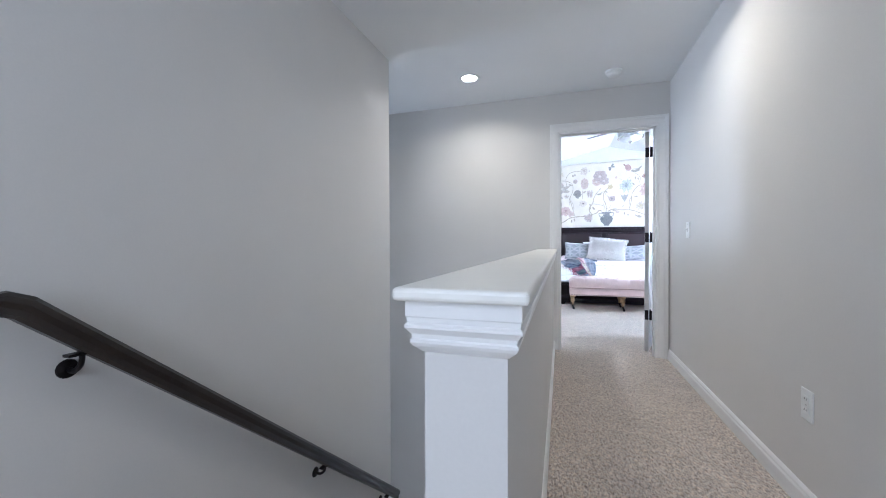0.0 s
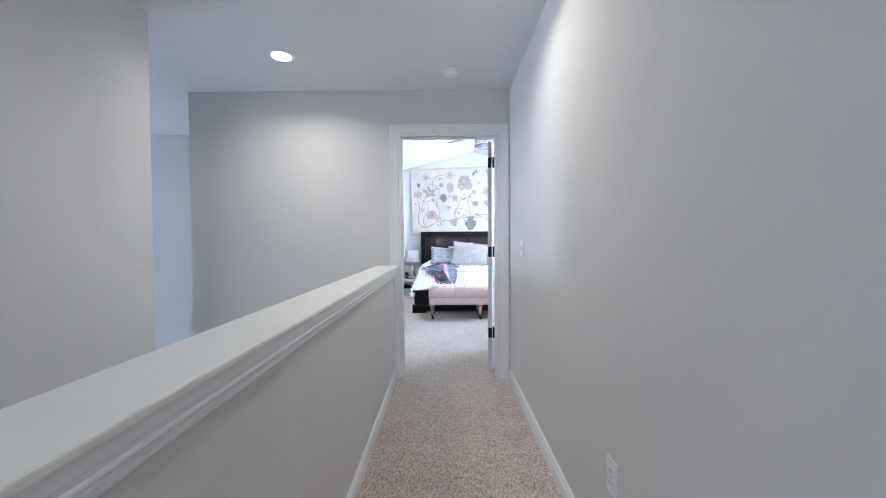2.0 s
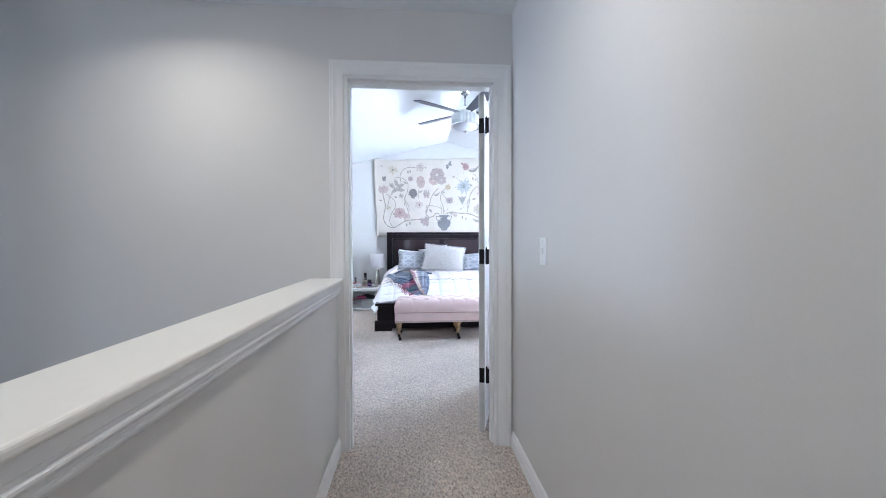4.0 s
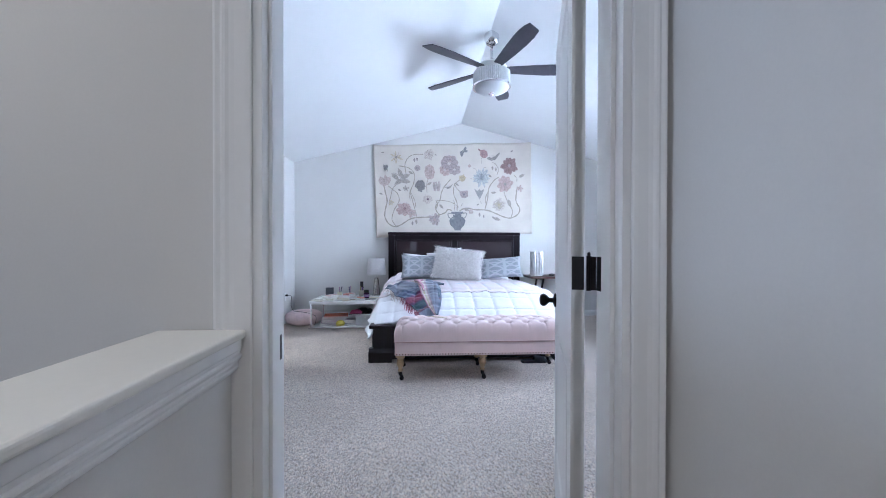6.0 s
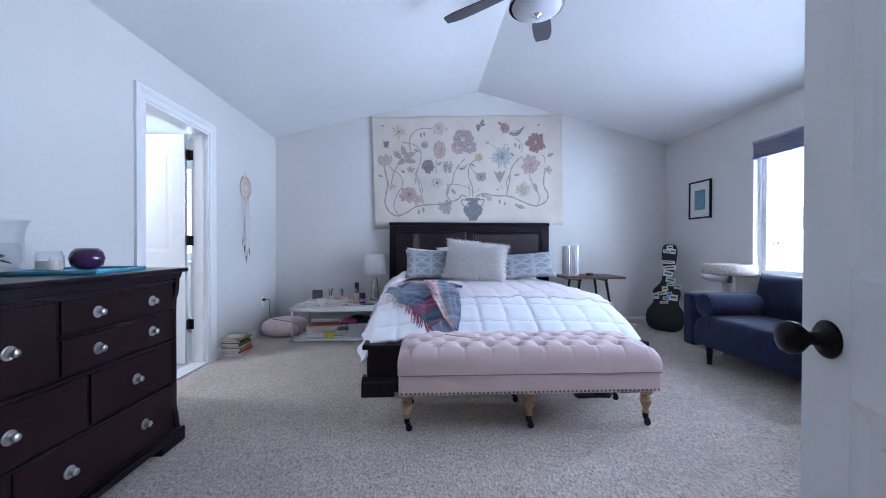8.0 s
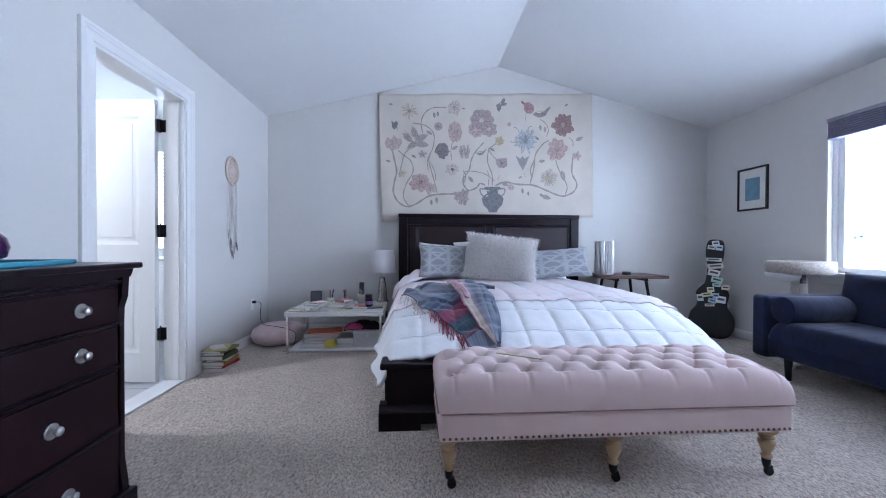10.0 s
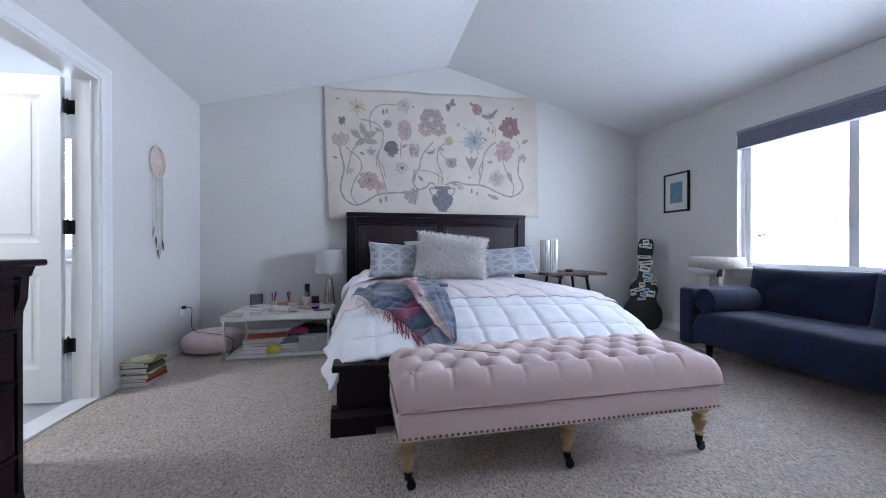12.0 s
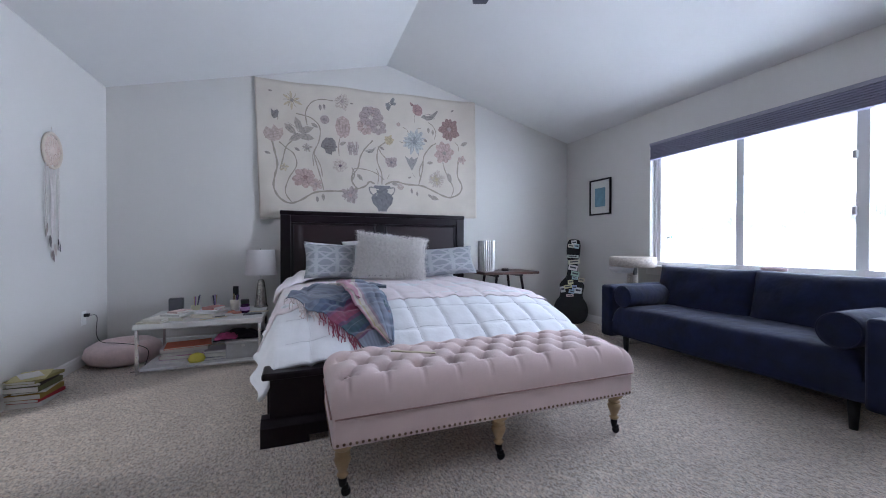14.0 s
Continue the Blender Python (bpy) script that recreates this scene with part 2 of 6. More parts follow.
def glass_mat(name, tint=(1, 1, 1), rough=0.0):
    m = bpy.data.materials.new(name)
    m.use_nodes = True
    n, l = m.node_tree.nodes, m.node_tree.links
    n.remove(n["Principled BSDF"])
    clear, gloss, mix, lw = (n.new("ShaderNodeBsdfTransparent"), n.new("ShaderNodeBsdfGlossy"), n.new("ShaderNodeMixShader"),
                             n.new("ShaderNodeLayerWeight"))
    clear.inputs[0].default_value, gloss.inputs[1].default_value = rgb(tint), rough
    power, scale = n.new("ShaderNodeMath"), n.new("ShaderNodeMath")
    power.operation, scale.operation = "POWER", "MULTIPLY_ADD"
    power.inputs[1].default_value, scale.inputs[1].default_value, scale.inputs[2].default_value = 4.0, 0.6, 0.035
    l.new(lw.outputs["Facing"], power.inputs[0])
    l.new(power.outputs[0], scale.inputs[0])
    l.new(scale.outputs[0], mix.inputs[0])
    l.new(clear.outputs[0], mix.inputs[1])
    l.new(gloss.outputs[0], mix.inputs[2])
    l.new(mix.outputs[0], n["Material Output"].inputs[0])
    return m


PANE = glass_mat("window_glass", (0.96, 0.98, 0.98))
CLEAR = glass_mat("clear_glass", (0.965, 0.97, 0.975), 0.02)
_tints = {}


def tint(c, rough=0.8):
    key = (*c, rough)
    if key not in _tints:
        _tints[key] = mat("tint", c, rough, var=0.08, scale=25, bump=0.1)
    return _tints[key]


# ---- mesh tools ----
def thing(name, label, category, at=(0, 0, 0), turn=0.0, group="", kind=""):
    ob = new(name)
    ob.matrix_basis = pose(*at, 0, 0, turn)
    ob.empty_display_size = 0.1
    return tagged(ob, label, category, group, kind)


def part(name, bm, material, parent=None, label="", smooth=False, kind="", m=None):
    if isinstance(bm, bmesh.types.BMesh):
        me = bpy.data.meshes.new(name)
        bm.to_mesh(me)
        bm.free()
        if smooth:
            me.shade_smooth()
        me.materials.append(material)
    else:
        me = bm
    ob = new(name, me)
    if parent is not None:
        ob.parent = parent
    if m is not None:
        ob.matrix_basis = m
    return tagged(ob, label, kind=kind)


def solo(name, bm, material, label, category, smooth=False, kind="", group=""):
    return tagged(part(name, bm, material, None, "", smooth), label, category, group, kind)


def box(x0, x1, y0, y1, z0, z1, bevel=0.0, seg=2, bm=None):
    bm = bm or bmesh.new()
    r = bmesh.ops.create_cube(bm, size=1)
    for v in r["verts"]:
        v.co = ((x0 + x1) / 2 + v.co.x * (x1 - x0), (y0 + y1) / 2 + v.co.y * (y1 - y0), (z0 + z1) / 2 + v.co.z * (z1 - z0))
    if bevel:
        es = {e for v in r["verts"] for e in v.link_edges}
        bmesh.ops.bevel(bm, geom=list(es), offset=bevel, segments=seg, affect="EDGES", profile=0.5)
    return bm


def lathe(profile, n=24, at=(0, 0, 0), bm=None, squash=1.0):
    bm = bm or bmesh.new()
    rings = []
    for r, z in profile:
        if r <= 1e-6:
            rings.append([bm.verts.new((at[0], at[1], at[2] + z))])
        else:
            rings.append([bm.verts.new((at[0] + r * math.cos(2 * math.pi * k / n), at[1] + squash * r * math.sin(2 * math.pi * k / n), at[2] + z)) for k in range(n)])
    for a, b in zip(rings, rings[1:]):
        for k in range(n):
            j = (k + 1) % n
            if len(a) == 1 and len(b) > 1:
                bm.faces.new((a[0], b[j], b[k]))
            elif len(b) == 1 and len(a) > 1:
                bm.faces.new((a[k], a[j], b[0]))
            elif len(a) > 1:
                bm.faces.new((a[k], a[j], b[j], b[k]))
    return bm


def tube(points, r, n=8, bm=None, taper=None):
    bm = bm or bmesh.new()
    pts = [Vector(p) for p in points]
    rings = []
    for i, p in enumerate(pts):
        d = (pts[min(i + 1, len(pts) - 1)] - pts[max(i - 1, 0)]).normalized()
        u = d.orthogonal().normalized() if i == 0 else (u - d * u.dot(d)).normalized()
        w = d.cross(u)
        s = r * (taper(i / (len(pts) - 1)) if taper else 1)
        rings.append([bm.verts.new(p + s * (math.cos(2 * math.pi * k / n) * u + math.sin(2 * math.pi * k / n) * w)) for k in range(n)])
    for a, b in zip(rings, rings[1:]):
        for k in range(n):
            bm.faces.new((a[k], a[(k + 1) % n], b[(k + 1) % n], b[k]))
    bm.faces.new(rings[0][::-1])
    bm.faces.new(rings[-1])
    return bm


def smooth_path(points, steps=6):
    """Catmull-Rom through the points."""
    p = [Vector(q) for q in points]
    p = [2 * p[0] - p[1]] + p + [2 * p[-1] - p[-2]]
    out = []
    for i in range(1, len(p) - 2):
        for s in range(steps):
            t = s / steps
            out.append(0.5 * ((2 * p[i]) + (p[i + 1] - p[i - 1]) * t + (2 * p[i - 1] - 5 * p[i] + 4 * p[i + 1] - p[i + 2]) * t * t + (3 * p[i] - p[i - 1] - 3 * p[i + 1] + p[i + 2]) * t ** 3))
    return out + [p[-2]]


def sheet(nu, nv, fn, thick=0.0, bm=None):
    """A surface fn(u, v) with UV, closed below by a copy pushed along z or fn's offset where it has thickness."""
    bm = bm or bmesh.new()
    uv = bm.loops.layers.uv.verify()
    g = [[bm.verts.new(fn(i / nu, j / nv)) for j in range(nv + 1)] for i in range(nu + 1)]
    faces = []
    for i in range(nu):
        for j in range(nv):
            f = bm.faces.new((g[i][j], g[i + 1][j], g[i + 1][j + 1], g[i][j + 1]))
            for lp, (a, b) in zip(f.loops, ((i, j), (i + 1, j), (i + 1, j + 1), (i, j + 1))):
                lp[uv].uv = (a / nu, b / nv)
            faces.append(f)
    if thick:
        bmesh.ops.recalc_face_normals(bm, faces=faces)
        bmesh.ops.solidify(bm, geom=faces, thickness=thick)
    return bm


def prism(outline, lo, hi, axis="z", bm=None):
    """A flat outline of (a, b) drawn out from lo to hi along the axis."""
    bm = bm or bmesh.new()
    def at(a, b, c):
        return {"z": (a, b, c), "y": (a, c, b), "x": (c, a, b)}[axis]
    bot, top = [bm.verts.new(at(a, b, lo)) for a, b in outline], [bm.verts.new(at(a, b, hi)) for a, b in outline]
    bm.faces.new(bot[::-1])
    bm.faces.new(top)
    for k in range(len(outline)):
        j = (k + 1) % len(outline)
        bm.faces.new((bot[k], bot[j], top[j], top[k]))
    bmesh.ops.recalc_face_normals(bm, faces=bm.faces[:])
    return bm


def pillow_bm(w, h, t, nu=22, pinch=0.18, wob=0.01, seed=0):
    """A stuffed pillow, w wide (x), h high (z), t thick (y), about its middle."""
    bm = bmesh.new()
    uv = bm.loops.layers.uv.verify()
    rnd = random.Random(seed)
    ph = rnd.random() * 6
    for side in (1, -1):
        g = []
        for i in range(nu + 1):
            row = []
            for j in range(nu + 1):
                a, b = 2 * i / nu - 1, 2 * j / nu - 1
                ex, ez = 1 - pinch * 0.5 * (1 - b * b) * abs(a), 1 - pinch * 0.5 * (1 - a * a) * abs(b)
                y = t / 2 * ((1 - a ** 4) * (1 - b ** 4)) ** 0.55 + wob * math.sin(5 * a + ph) * math.cos(4 * b + ph) * (1 - a * a) * (1 - b * b)
                row.append(bm.verts.new((a * ex * w / 2, side * y, b * ez * h / 2)))
            g.append(row)
        for i in range(nu):
            for j in range(nu):
                q = (g[i][j], g[i + 1][j], g[i + 1][j + 1], g[i][j + 1])
                f = bm.faces.new(q if side < 0 else q[::-1])
                co = ((i, j), (i + 1, j), (i + 1, j + 1), (i, j + 1))
                for lp, (p, r) in zip(f.loops, co if side < 0 else co[::-1]):
                    lp[uv].uv = (p / nu, r / nu)
    bmesh.ops.remove_doubles(bm, verts=bm.verts[:], dist=1e-5)
    return bm


# ---- plan ----
LX, RX, NY, BY = -1.44, 3.76, 4.02, 9.04      # bedroom: inner faces of its walls
EAVE, RIDGE, RIDX = 2.43, 3.085, 1.17
HX, HY, HC = 1.108, 3.90, 2.40                           # hall: right wall, door wall
D0, D1, DH = 0.188, 1.02, 2.040                # door opening
T = 0.14


def structure(name, bm, material, label, category="wall"):
    return solo(name, bm, material, label, category, kind="structure")


# walls
bm = box(-1.56, D0, HY, NY, -2.75, EAVE)
box(D1, RX + T, HY, NY, -0.3, EAVE, bm=bm)
box(D0, D1, HY, NY, DH, EAVE, bm=bm)
prism([(LX - T, EAVE), (RX + T, EAVE), (RIDX, RIDGE + 0.03)], HY, NY, "y", bm)
structure("wall_door", bm, WALL, "greige painted wall with the bedroom door opening")
bm = box(LX - T, RX + T, BY, BY + T, -0.3, EAVE)
prism([(LX - T, EAVE), (RX + T, EAVE), (RIDX, RIDGE + 0.03)], BY, BY + T, "y", bm)
structure("wall_back", bm, WALL, "greige painted gable wall behind the bed")
B0, B1 = 6.765, 7.540                         # bathroom door opening
bm = box(LX - T, LX, NY, B0, -2.75, EAVE)
box(LX - T, LX, B1, BY, -0.3, EAVE, bm=bm)
box(LX - T, LX, B0, B1, DH, EAVE, bm=bm)
structure("wall_left", bm, WALL, "greige painted wall with the bathroom door opening")
W0, W1, WZ0, WZ1 = 5.26, 7.70, 0.775, 2.09     # window opening
bm = box(RX, RX + T, NY, W0, -0.3, EAVE)
box(RX, RX + T, W1, BY, -0.3, EAVE, bm=bm)
box(RX, RX + T, W0, W1, -0.3, WZ0, bm=bm)
box(RX, RX + T, W0, W1, WZ1, EAVE, bm=bm)
structure("wall_window", bm, WALL, "greige painted wall with the wide bedroom window")
structure("wall_hall", box(HX, HX + T, -1.5, HY, -0.3, EAVE), WALL, "greige painted wall along the upstairs hall")
structure("wall_stair", box(-1.15, -1.03, -1.5, 2.82, -2.75, EAVE), WALL, "greige painted wall along the stair flight")
bm = box(-7.0, 1.29, -1.64, -1.5, -2.75, EAVE)
structure("wall_landing", bm, WALL, "plain painted wall closing the landing")
structure("wall_stair_hall", box(-7.0, LX - T, 5.15, 5.27, -2.75, EAVE), WALL, "far painted wall of the stair hall")
bm = box(-7.14, -7.0, -1.64, 3.2, -2.75, EAVE)
box(-7.14, -7.0, 4.12, 5.27, -2.75, EAVE, bm=bm)
box(-7.14, -7.0, 3.2, 4.12, -2.75, 0.0, bm=bm)
box(-7.14, -7.0, 3.2, 4.12, 1.75, EAVE, bm=bm)
structure("wall_stair_hall_window", bm, WALL, "painted wall of the stair hall with a tall window")
# ceilings
bm = prism([(LX - 0.138, EAVE - 0.03), (RIDX, RIDGE), (RX + 0.138, EAVE - 0.03), (RX + 0.138, EAVE + 0.1), (RIDX, RIDGE + 0.15), (LX - 0.138, EAVE + 0.1)], NY, BY, "y")
structure("ceiling_bedroom", bm, CEIL, "white vaulted bedroom ceiling with a ridge", "ceiling")
bm = box(-7.14, HX, -1.64, HY, HC, HC + 0.15)
box(-7.14, LX - T, HY, 5.27, HC, HC + 0.15, bm=bm)
structure("ceiling_hall", bm, CEIL, "flat white ceiling of hall and stair", "ceiling")
# floors
bm = box(LX, RX, NY, BY, -0.25, 0)
box(D0, D1, HY, NY, -0.25, 0, bm=bm)
box(0.05, HX, 0.72, HY, -0.25, 0, bm=bm)
box(-1.03, HX, -1.5, 0.72, -0.25, 0, bm=bm)
structure("floor", bm, CARPET, "beige looped carpet through hall and bedroom", "floor")
structure("floor_lower", box(-7.0, -0.0, -1.5, 5.15, -2.9, -2.75), CARPET, "beige carpet on the floor below", "floor")

# bathroom
bm = box(-4.1, -3.96, 5.27, 9.34, -0.3, 2.43)
box(-3.96, LX - T, 9.2, 9.34, -0.3, 0.95, bm=bm)
box(-3.96, LX - T, 9.2, 9.34, 2.05, 2.43, bm=bm)
box(-3.96, -3.2, 9.2, 9.34, 0.95, 2.05, bm=bm)
box(-2.3, LX - T, 9.2, 9.34, 0.95, 2.05, bm=bm)
structure("wall_bathroom", bm, mat("bath_paint", (0.74, 0.76, 0.72), 0.6, var=0.02), "pale painted bathroom walls around a window")
structure("ceiling_bathroom", box(-4.1, LX - T, 5.27, 9.34, 2.43, 2.5), CEIL, "flat white bathroom ceiling", "ceiling")
bath = structure("floor_bathroom", box(-3.96, LX - T, 5.27, 9.2, -0.2, -0.012), TILEM, "grey tiled bathroom floor", "floor")
me = None
for i in range(5):
    for j in range(7):
        if me is None:
            o = part("tile", box(0, 0.296, 0, 0.296, 0, 0.012, 0.002, 1), TILEM, bath)
            me = o.data
        else:
            o = part("tile", me, TILEM, bath)
        o.matrix_basis = pose(LX - T - 0.3 * (i + 1), 5.9 + 0.3 * j, -0.012)
structure("threshold", box(LX - T, LX + 0.005, B0 + 0.001, B1 - 0.001, -0.02, 0.014, 0.004), mat("marble", (0.72, 0.72, 0.72), 0.25, var=0.06, scale=9), "white marble strip under the bathroom door", "threshold")


# baseboards
def baseboard(name, x0, y0, x1, y1, label="white moulded baseboard"):
    """Along a wall face from one point to another; the room lies to the left of that way."""
    d = Vector((x1 - x0, y1 - y0, 0))
    length = d.length
    bm = prism([(0, 0), (0.014, 0), (0.014, 0.06), (0.010, 0.068), (0.010, 0.078), (0.004, 0.088), (0, 0.09)], 0, length, "x")
    o = structure(name, bm, TRIM, label, "baseboard")
    o.matrix_basis = pose(x0, y0, 0, 0, 0, math.degrees(math.atan2(d.y, d.x)))


def run(name, x0, y0, x1, y1):
    baseboard(name, x0, y0, x1, y1)


run("baseboard", HX, -1.5, HX, HY - 0.02)
run("baseboard", LX + T * 0, B0 - 0.09, LX, NY)
run("baseboard", LX, BY, LX, B1 + 0.09)
run("baseboard", RX, BY, LX, BY)
run("baseboard", RX, NY, RX, BY)
run("baseboard", LX, NY, D0 - 0.09, NY)
run("baseboard", D1 + 0.09, NY, RX, NY)

# half wall between stair and hall, a little out of line with the hall
hw = thing("half_wall", "low painted wall with a moulded white cap beside the stair", "half wall", (0.112, 0.684, 0), 0.4, kind="structure")
L = 3.20
part("wall", box(-0.058, 0.058, 0.03, L, -2.75, 0.912), WALL, hw)
part("cap", box(-0.09, 0.09, -0.012, L, 0.932, 0.950, 0.006, 3), CAPP, hw, "glossy cream-white wooden cap")
bm = bmesh.new()
crown = [(0.079, 0.912), (0.079, 0.889), (0.0775, 0.887), (0.0765, 0.880), (0.080, 0.877), (0.080, 0.873), (0.0765, 0.869), (0.0725, 0.864),
         (0.0715, 0.858), (0.074, 0.856), (0.074, 0.852), (0.071, 0.847), (0.0655, 0.842), (0.0615, 0.838), (0.0585, 0.836)]
rings = []
for q, z in crown:
    p = q - 0.058
    rings.append([bm.verts.new(v) for v in ((-q, L, z + 0.020), (-q, 0.03 - p, z + 0.020), (q, 0.03 - p, z + 0.020), (q, L, z + 0.020))])
for a, c in zip(rings, rings[1:]):
    for k in range(3):
        bm.faces.new((a[k], a[k + 1], c[k + 1], c[k]))
bm.faces.new(rings[0])
bmesh.ops.recalc_face_normals(bm, faces=bm.faces)
part("moulding", bm, TRIM, hw, "white stepped crown moulding")
part("baseboard", prism([(0.058, 0), (0.072, 0), (0.072, 0.06), (0.067, 0.078), (0.062, 0.09), (0.058, 0.09)], 0.03, L, "y"), TRIM, hw)


# casings and doors
def casing(parent, a0, a1, top, face, out, axis, w=0.088):
    """Moulded frame round an opening from a0 to a1; face: the wall plane, out: which way it stands proud."""
    shape = [(0, 0), (0, 0.0075), (0.003, 0.0095), (0.012, 0.0105), (0.034, 0.0115), (0.044, 0.0135), (0.050, 0.0165),
             (0.055, 0.0175), (0.060, 0.0165), (0.063, 0.0175), (0.068, 0.0195), (w - 0.004, 0.0195), (w - 0.002, 0.0175), (w - 0.002, 0)]

    def piece(p0, p1, z0, z1, edge):
        bm = bmesh.new()
        rings = []
        for end in (0, 1):
            ring = []
            for u, t in shape:
                if edge == "top":
                    q, r = (p0 + w - u, p1 - w + u)[end], z0 + u
                    q = (p0 + w - 0.002 - u, p1 - w + 0.002 + u)[end]
                else:
                    q, r = (p1 - u if edge == "lo" else p0 + u), (z0, z1 + u)[end]
                p = face + out * t
                ring.append(bm.verts.new((q, p, r) if axis == "x" else (p, q, r)))
            rings.append(ring)
        for k in range(len(shape)):
            m = (k + 1) % len(shape)
            bm.faces.new((rings[0][k], rings[0][m], rings[1][m], rings[1][k]))
        bm.faces.new(rings[0])
        bm.faces.new(rings[1][::-1])
        bmesh.ops.recalc_face_normals(bm, faces=bm.faces)
        return bm
    part("casing", piece(a0 - w, a0 - 0.002, 0, top + 0.001, "lo"), TRIM, parent)
    part("casing", piece(a1 + 0.002, a1 + w, 0, top + 0.001, "hi"), TRIM, parent)
    part("casing", piece(a0 - w, a1 + w, top + 0.001, top + w, "top"), TRIM, parent)


def leaf(parent, w, h, knob_z, at, turn, flip=1):
    """A two-panel door leaf, hinge edge at its origin."""
    lf = part("leaf", box(0, w, 0.006, 0.029, 0.012, h, 0.001, 1), TRIM, parent, "white two-panel door leaf")
    lf.matrix_basis = pose(*at, 0, 0, turn)
    s = 0.112
    rails = [(0, s, 0.012, h), (w - s, w, 0.012, h), (s, w - s, 0.012, 0.22), (s, w - s, 0.80, 0.99), (s, w - s, h - 0.12, h)]
    for a0, a1, z0, z1 in rails:
        part("rail", box(a0, a1, 0, 0.035, z0, z1, 0.0006, 1), TRIM, lf)
    for z0, z1 in ((0.22, 0.80), (0.99, h - 0.12)):
        for lo, hi in ((-0.0, 0.012), (0.023, 0.035)):
            outer, inner = (lo if lo < 0.01 else hi), (0.0065 if lo < 0.01 else 0.0285)
            bm = bmesh.new()
            ring = []
            for off, y in ((0.0, outer), (0.012, (outer + inner) / 2), (0.030, inner), (0.034, inner)):
                ring.append([bm.verts.new(p) for p in ((s + off, y, z0 + off), (w - s - off, y, z0 + off), (w - s - off, y, z1 - off), (s + off, y, z1 - off))])
            for a, b in zip(ring, ring[1:]):
                for k in range(4):
                    bm.faces.new((a[k], a[(k + 1) % 4], b[(k + 1) % 4], b[k]))
            part("panel_moulding", bm, TRIM, lf)
            y0, y1 = sorted((inner - (0.001 if inner < 0.02 else -0.001), inner + (0.004 if inner > 0.02 else -0.004)))
            part("panel", box(s + 0.05, w - s - 0.05, y0, y1, z0 + 0.05, z1 - 0.05, 0.0015, 1), TRIM, lf)
    for y, d in ((0.035, 1), (0.0, -1)):
        bm = lathe([(0.0, 0), (0.032, 0), (0.032, 0.004), (0.026, 0.009), (0.012, 0.013), (0.011, 0.028), (0.018, 0.036), (0.027, 0.046), (0.029, 0.056), (0.024, 0.066), (0.012, 0.071), (0, 0.072)], 24)
        part("knob", bm, BRONZE, lf, "dark bronze round door knob", smooth=True, m=pose(w - 0.065, y, knob_z, -90 * d, 0, 0))
    return lf


def hinge(parent, x, y, z, turn, reach=0.040):
    h = part("hinge", tube([(0, 0, -0.046), (0, 0, 0.046)], 0.0065, 10), BRONZE, parent, "dark bronze butt hinge", m=pose(x, y, z, 0, 0, turn))
    part("hinge_plate", box(-reach, -0.004, -0.002, 0.0015, -0.044, 0.044, 0.0006, 1), BRONZE, h)
    part("pin", lathe([(0, 0), (0.004, 0), (0.0045, 0.006), (0.002, 0.010), (0, 0.010)], 8, (0, 0, 0.046)), BRONZE, h)
    return h


door = thing("door_1", "white panelled bedroom door standing open in its frame", "door", kind="structure")
casing(door, D0, D1, DH, HY, -1, "x", 0.076)
casing(door, D0, D1, DH, NY, 1, "x", 0.076)
bm = box(D0 - 0.001, D0 + 0.018, HY - 0.002, NY + 0.002, 0, DH - 0.018)
box(D1 - 0.018, D1 + 0.001, HY - 0.002, NY + 0.002, 0, DH - 0.018, bm=bm)
box(D0 - 0.001, D1 + 0.001, HY - 0.002, NY + 0.002, DH - 0.018, DH + 0.001, bm=bm)
part("jamb", bm, TRIM, door)
bm = box(D0 + 0.018, D0 + 0.027, HY + 0.03, HY + 0.075, 0, DH - 0.030, 0.002)
box(D1 - 0.030, D1 - 0.018, HY + 0.03, HY + 0.075, 0, DH - 0.030, 0.002, bm=bm)
box(D0 + 0.018, D1 - 0.018, HY + 0.03, HY + 0.075, DH - 0.030, DH - 0.018, 0.002, bm=bm)
part("stop", bm, TRIM, door)
part("strike_plate", box(D0 + 0.0175, D0 + 0.0195, HY + 0.078, HY + 0.106, 0.85, 0.91, 0.0005, 1), BRONZE, door, "dark strike plate")
PX, PY, OPEN = D1 - 0.042, NY + 0.014, 73.0
leaf(door, 0.765, DH - 0.025, 0.885, (PX - 0.002, PY, 0.0), OPEN)
for z in (0.347, 1.055, 1.828):
    h = hinge(door, PX + 0.009, PY + 0.001, z, 133, 0.019)
    part("jamb_plate", box(D1 - 0.0195, D1 - 0.0175, NY - 0.036, NY + 0.001, z - 0.044, z + 0.044, 0.0005, 1), BRONZE, door)
    o = part("leaf_plate", box(-0.0015, 0.0008, 0.002, 0.033, -0.044, 0.044, 0.0005, 1), BRONZE, door, m=pose(PX - 0.002, PY, z, 0, 0, OPEN))

door = thing("door_2", "white panelled bathroom door standing open inwards", "door", kind="structure")
casing(door, B0, B1, DH, LX, 1, "y")
bm = box(LX - T - 0.002, LX + 0.002, B0 - 0.001, B0 + 0.018, 0, DH - 0.018)
box(LX - T - 0.002, LX + 0.002, B1 - 0.018, B1 + 0.001, 0, DH - 0.018, bm=bm)
box(LX - T - 0.002, LX + 0.002, B0 - 0.001, B1 + 0.001, DH - 0.018, DH + 0.001, bm=bm)
box(LX - 0.075, LX - 0.035, B1 - 0.030, B1 - 0.018, 0, DH - 0.030, 0.002, bm=bm)
part("jamb", bm, TRIM, door)
QX, QY = LX - T - 0.030, B1 - 0.004
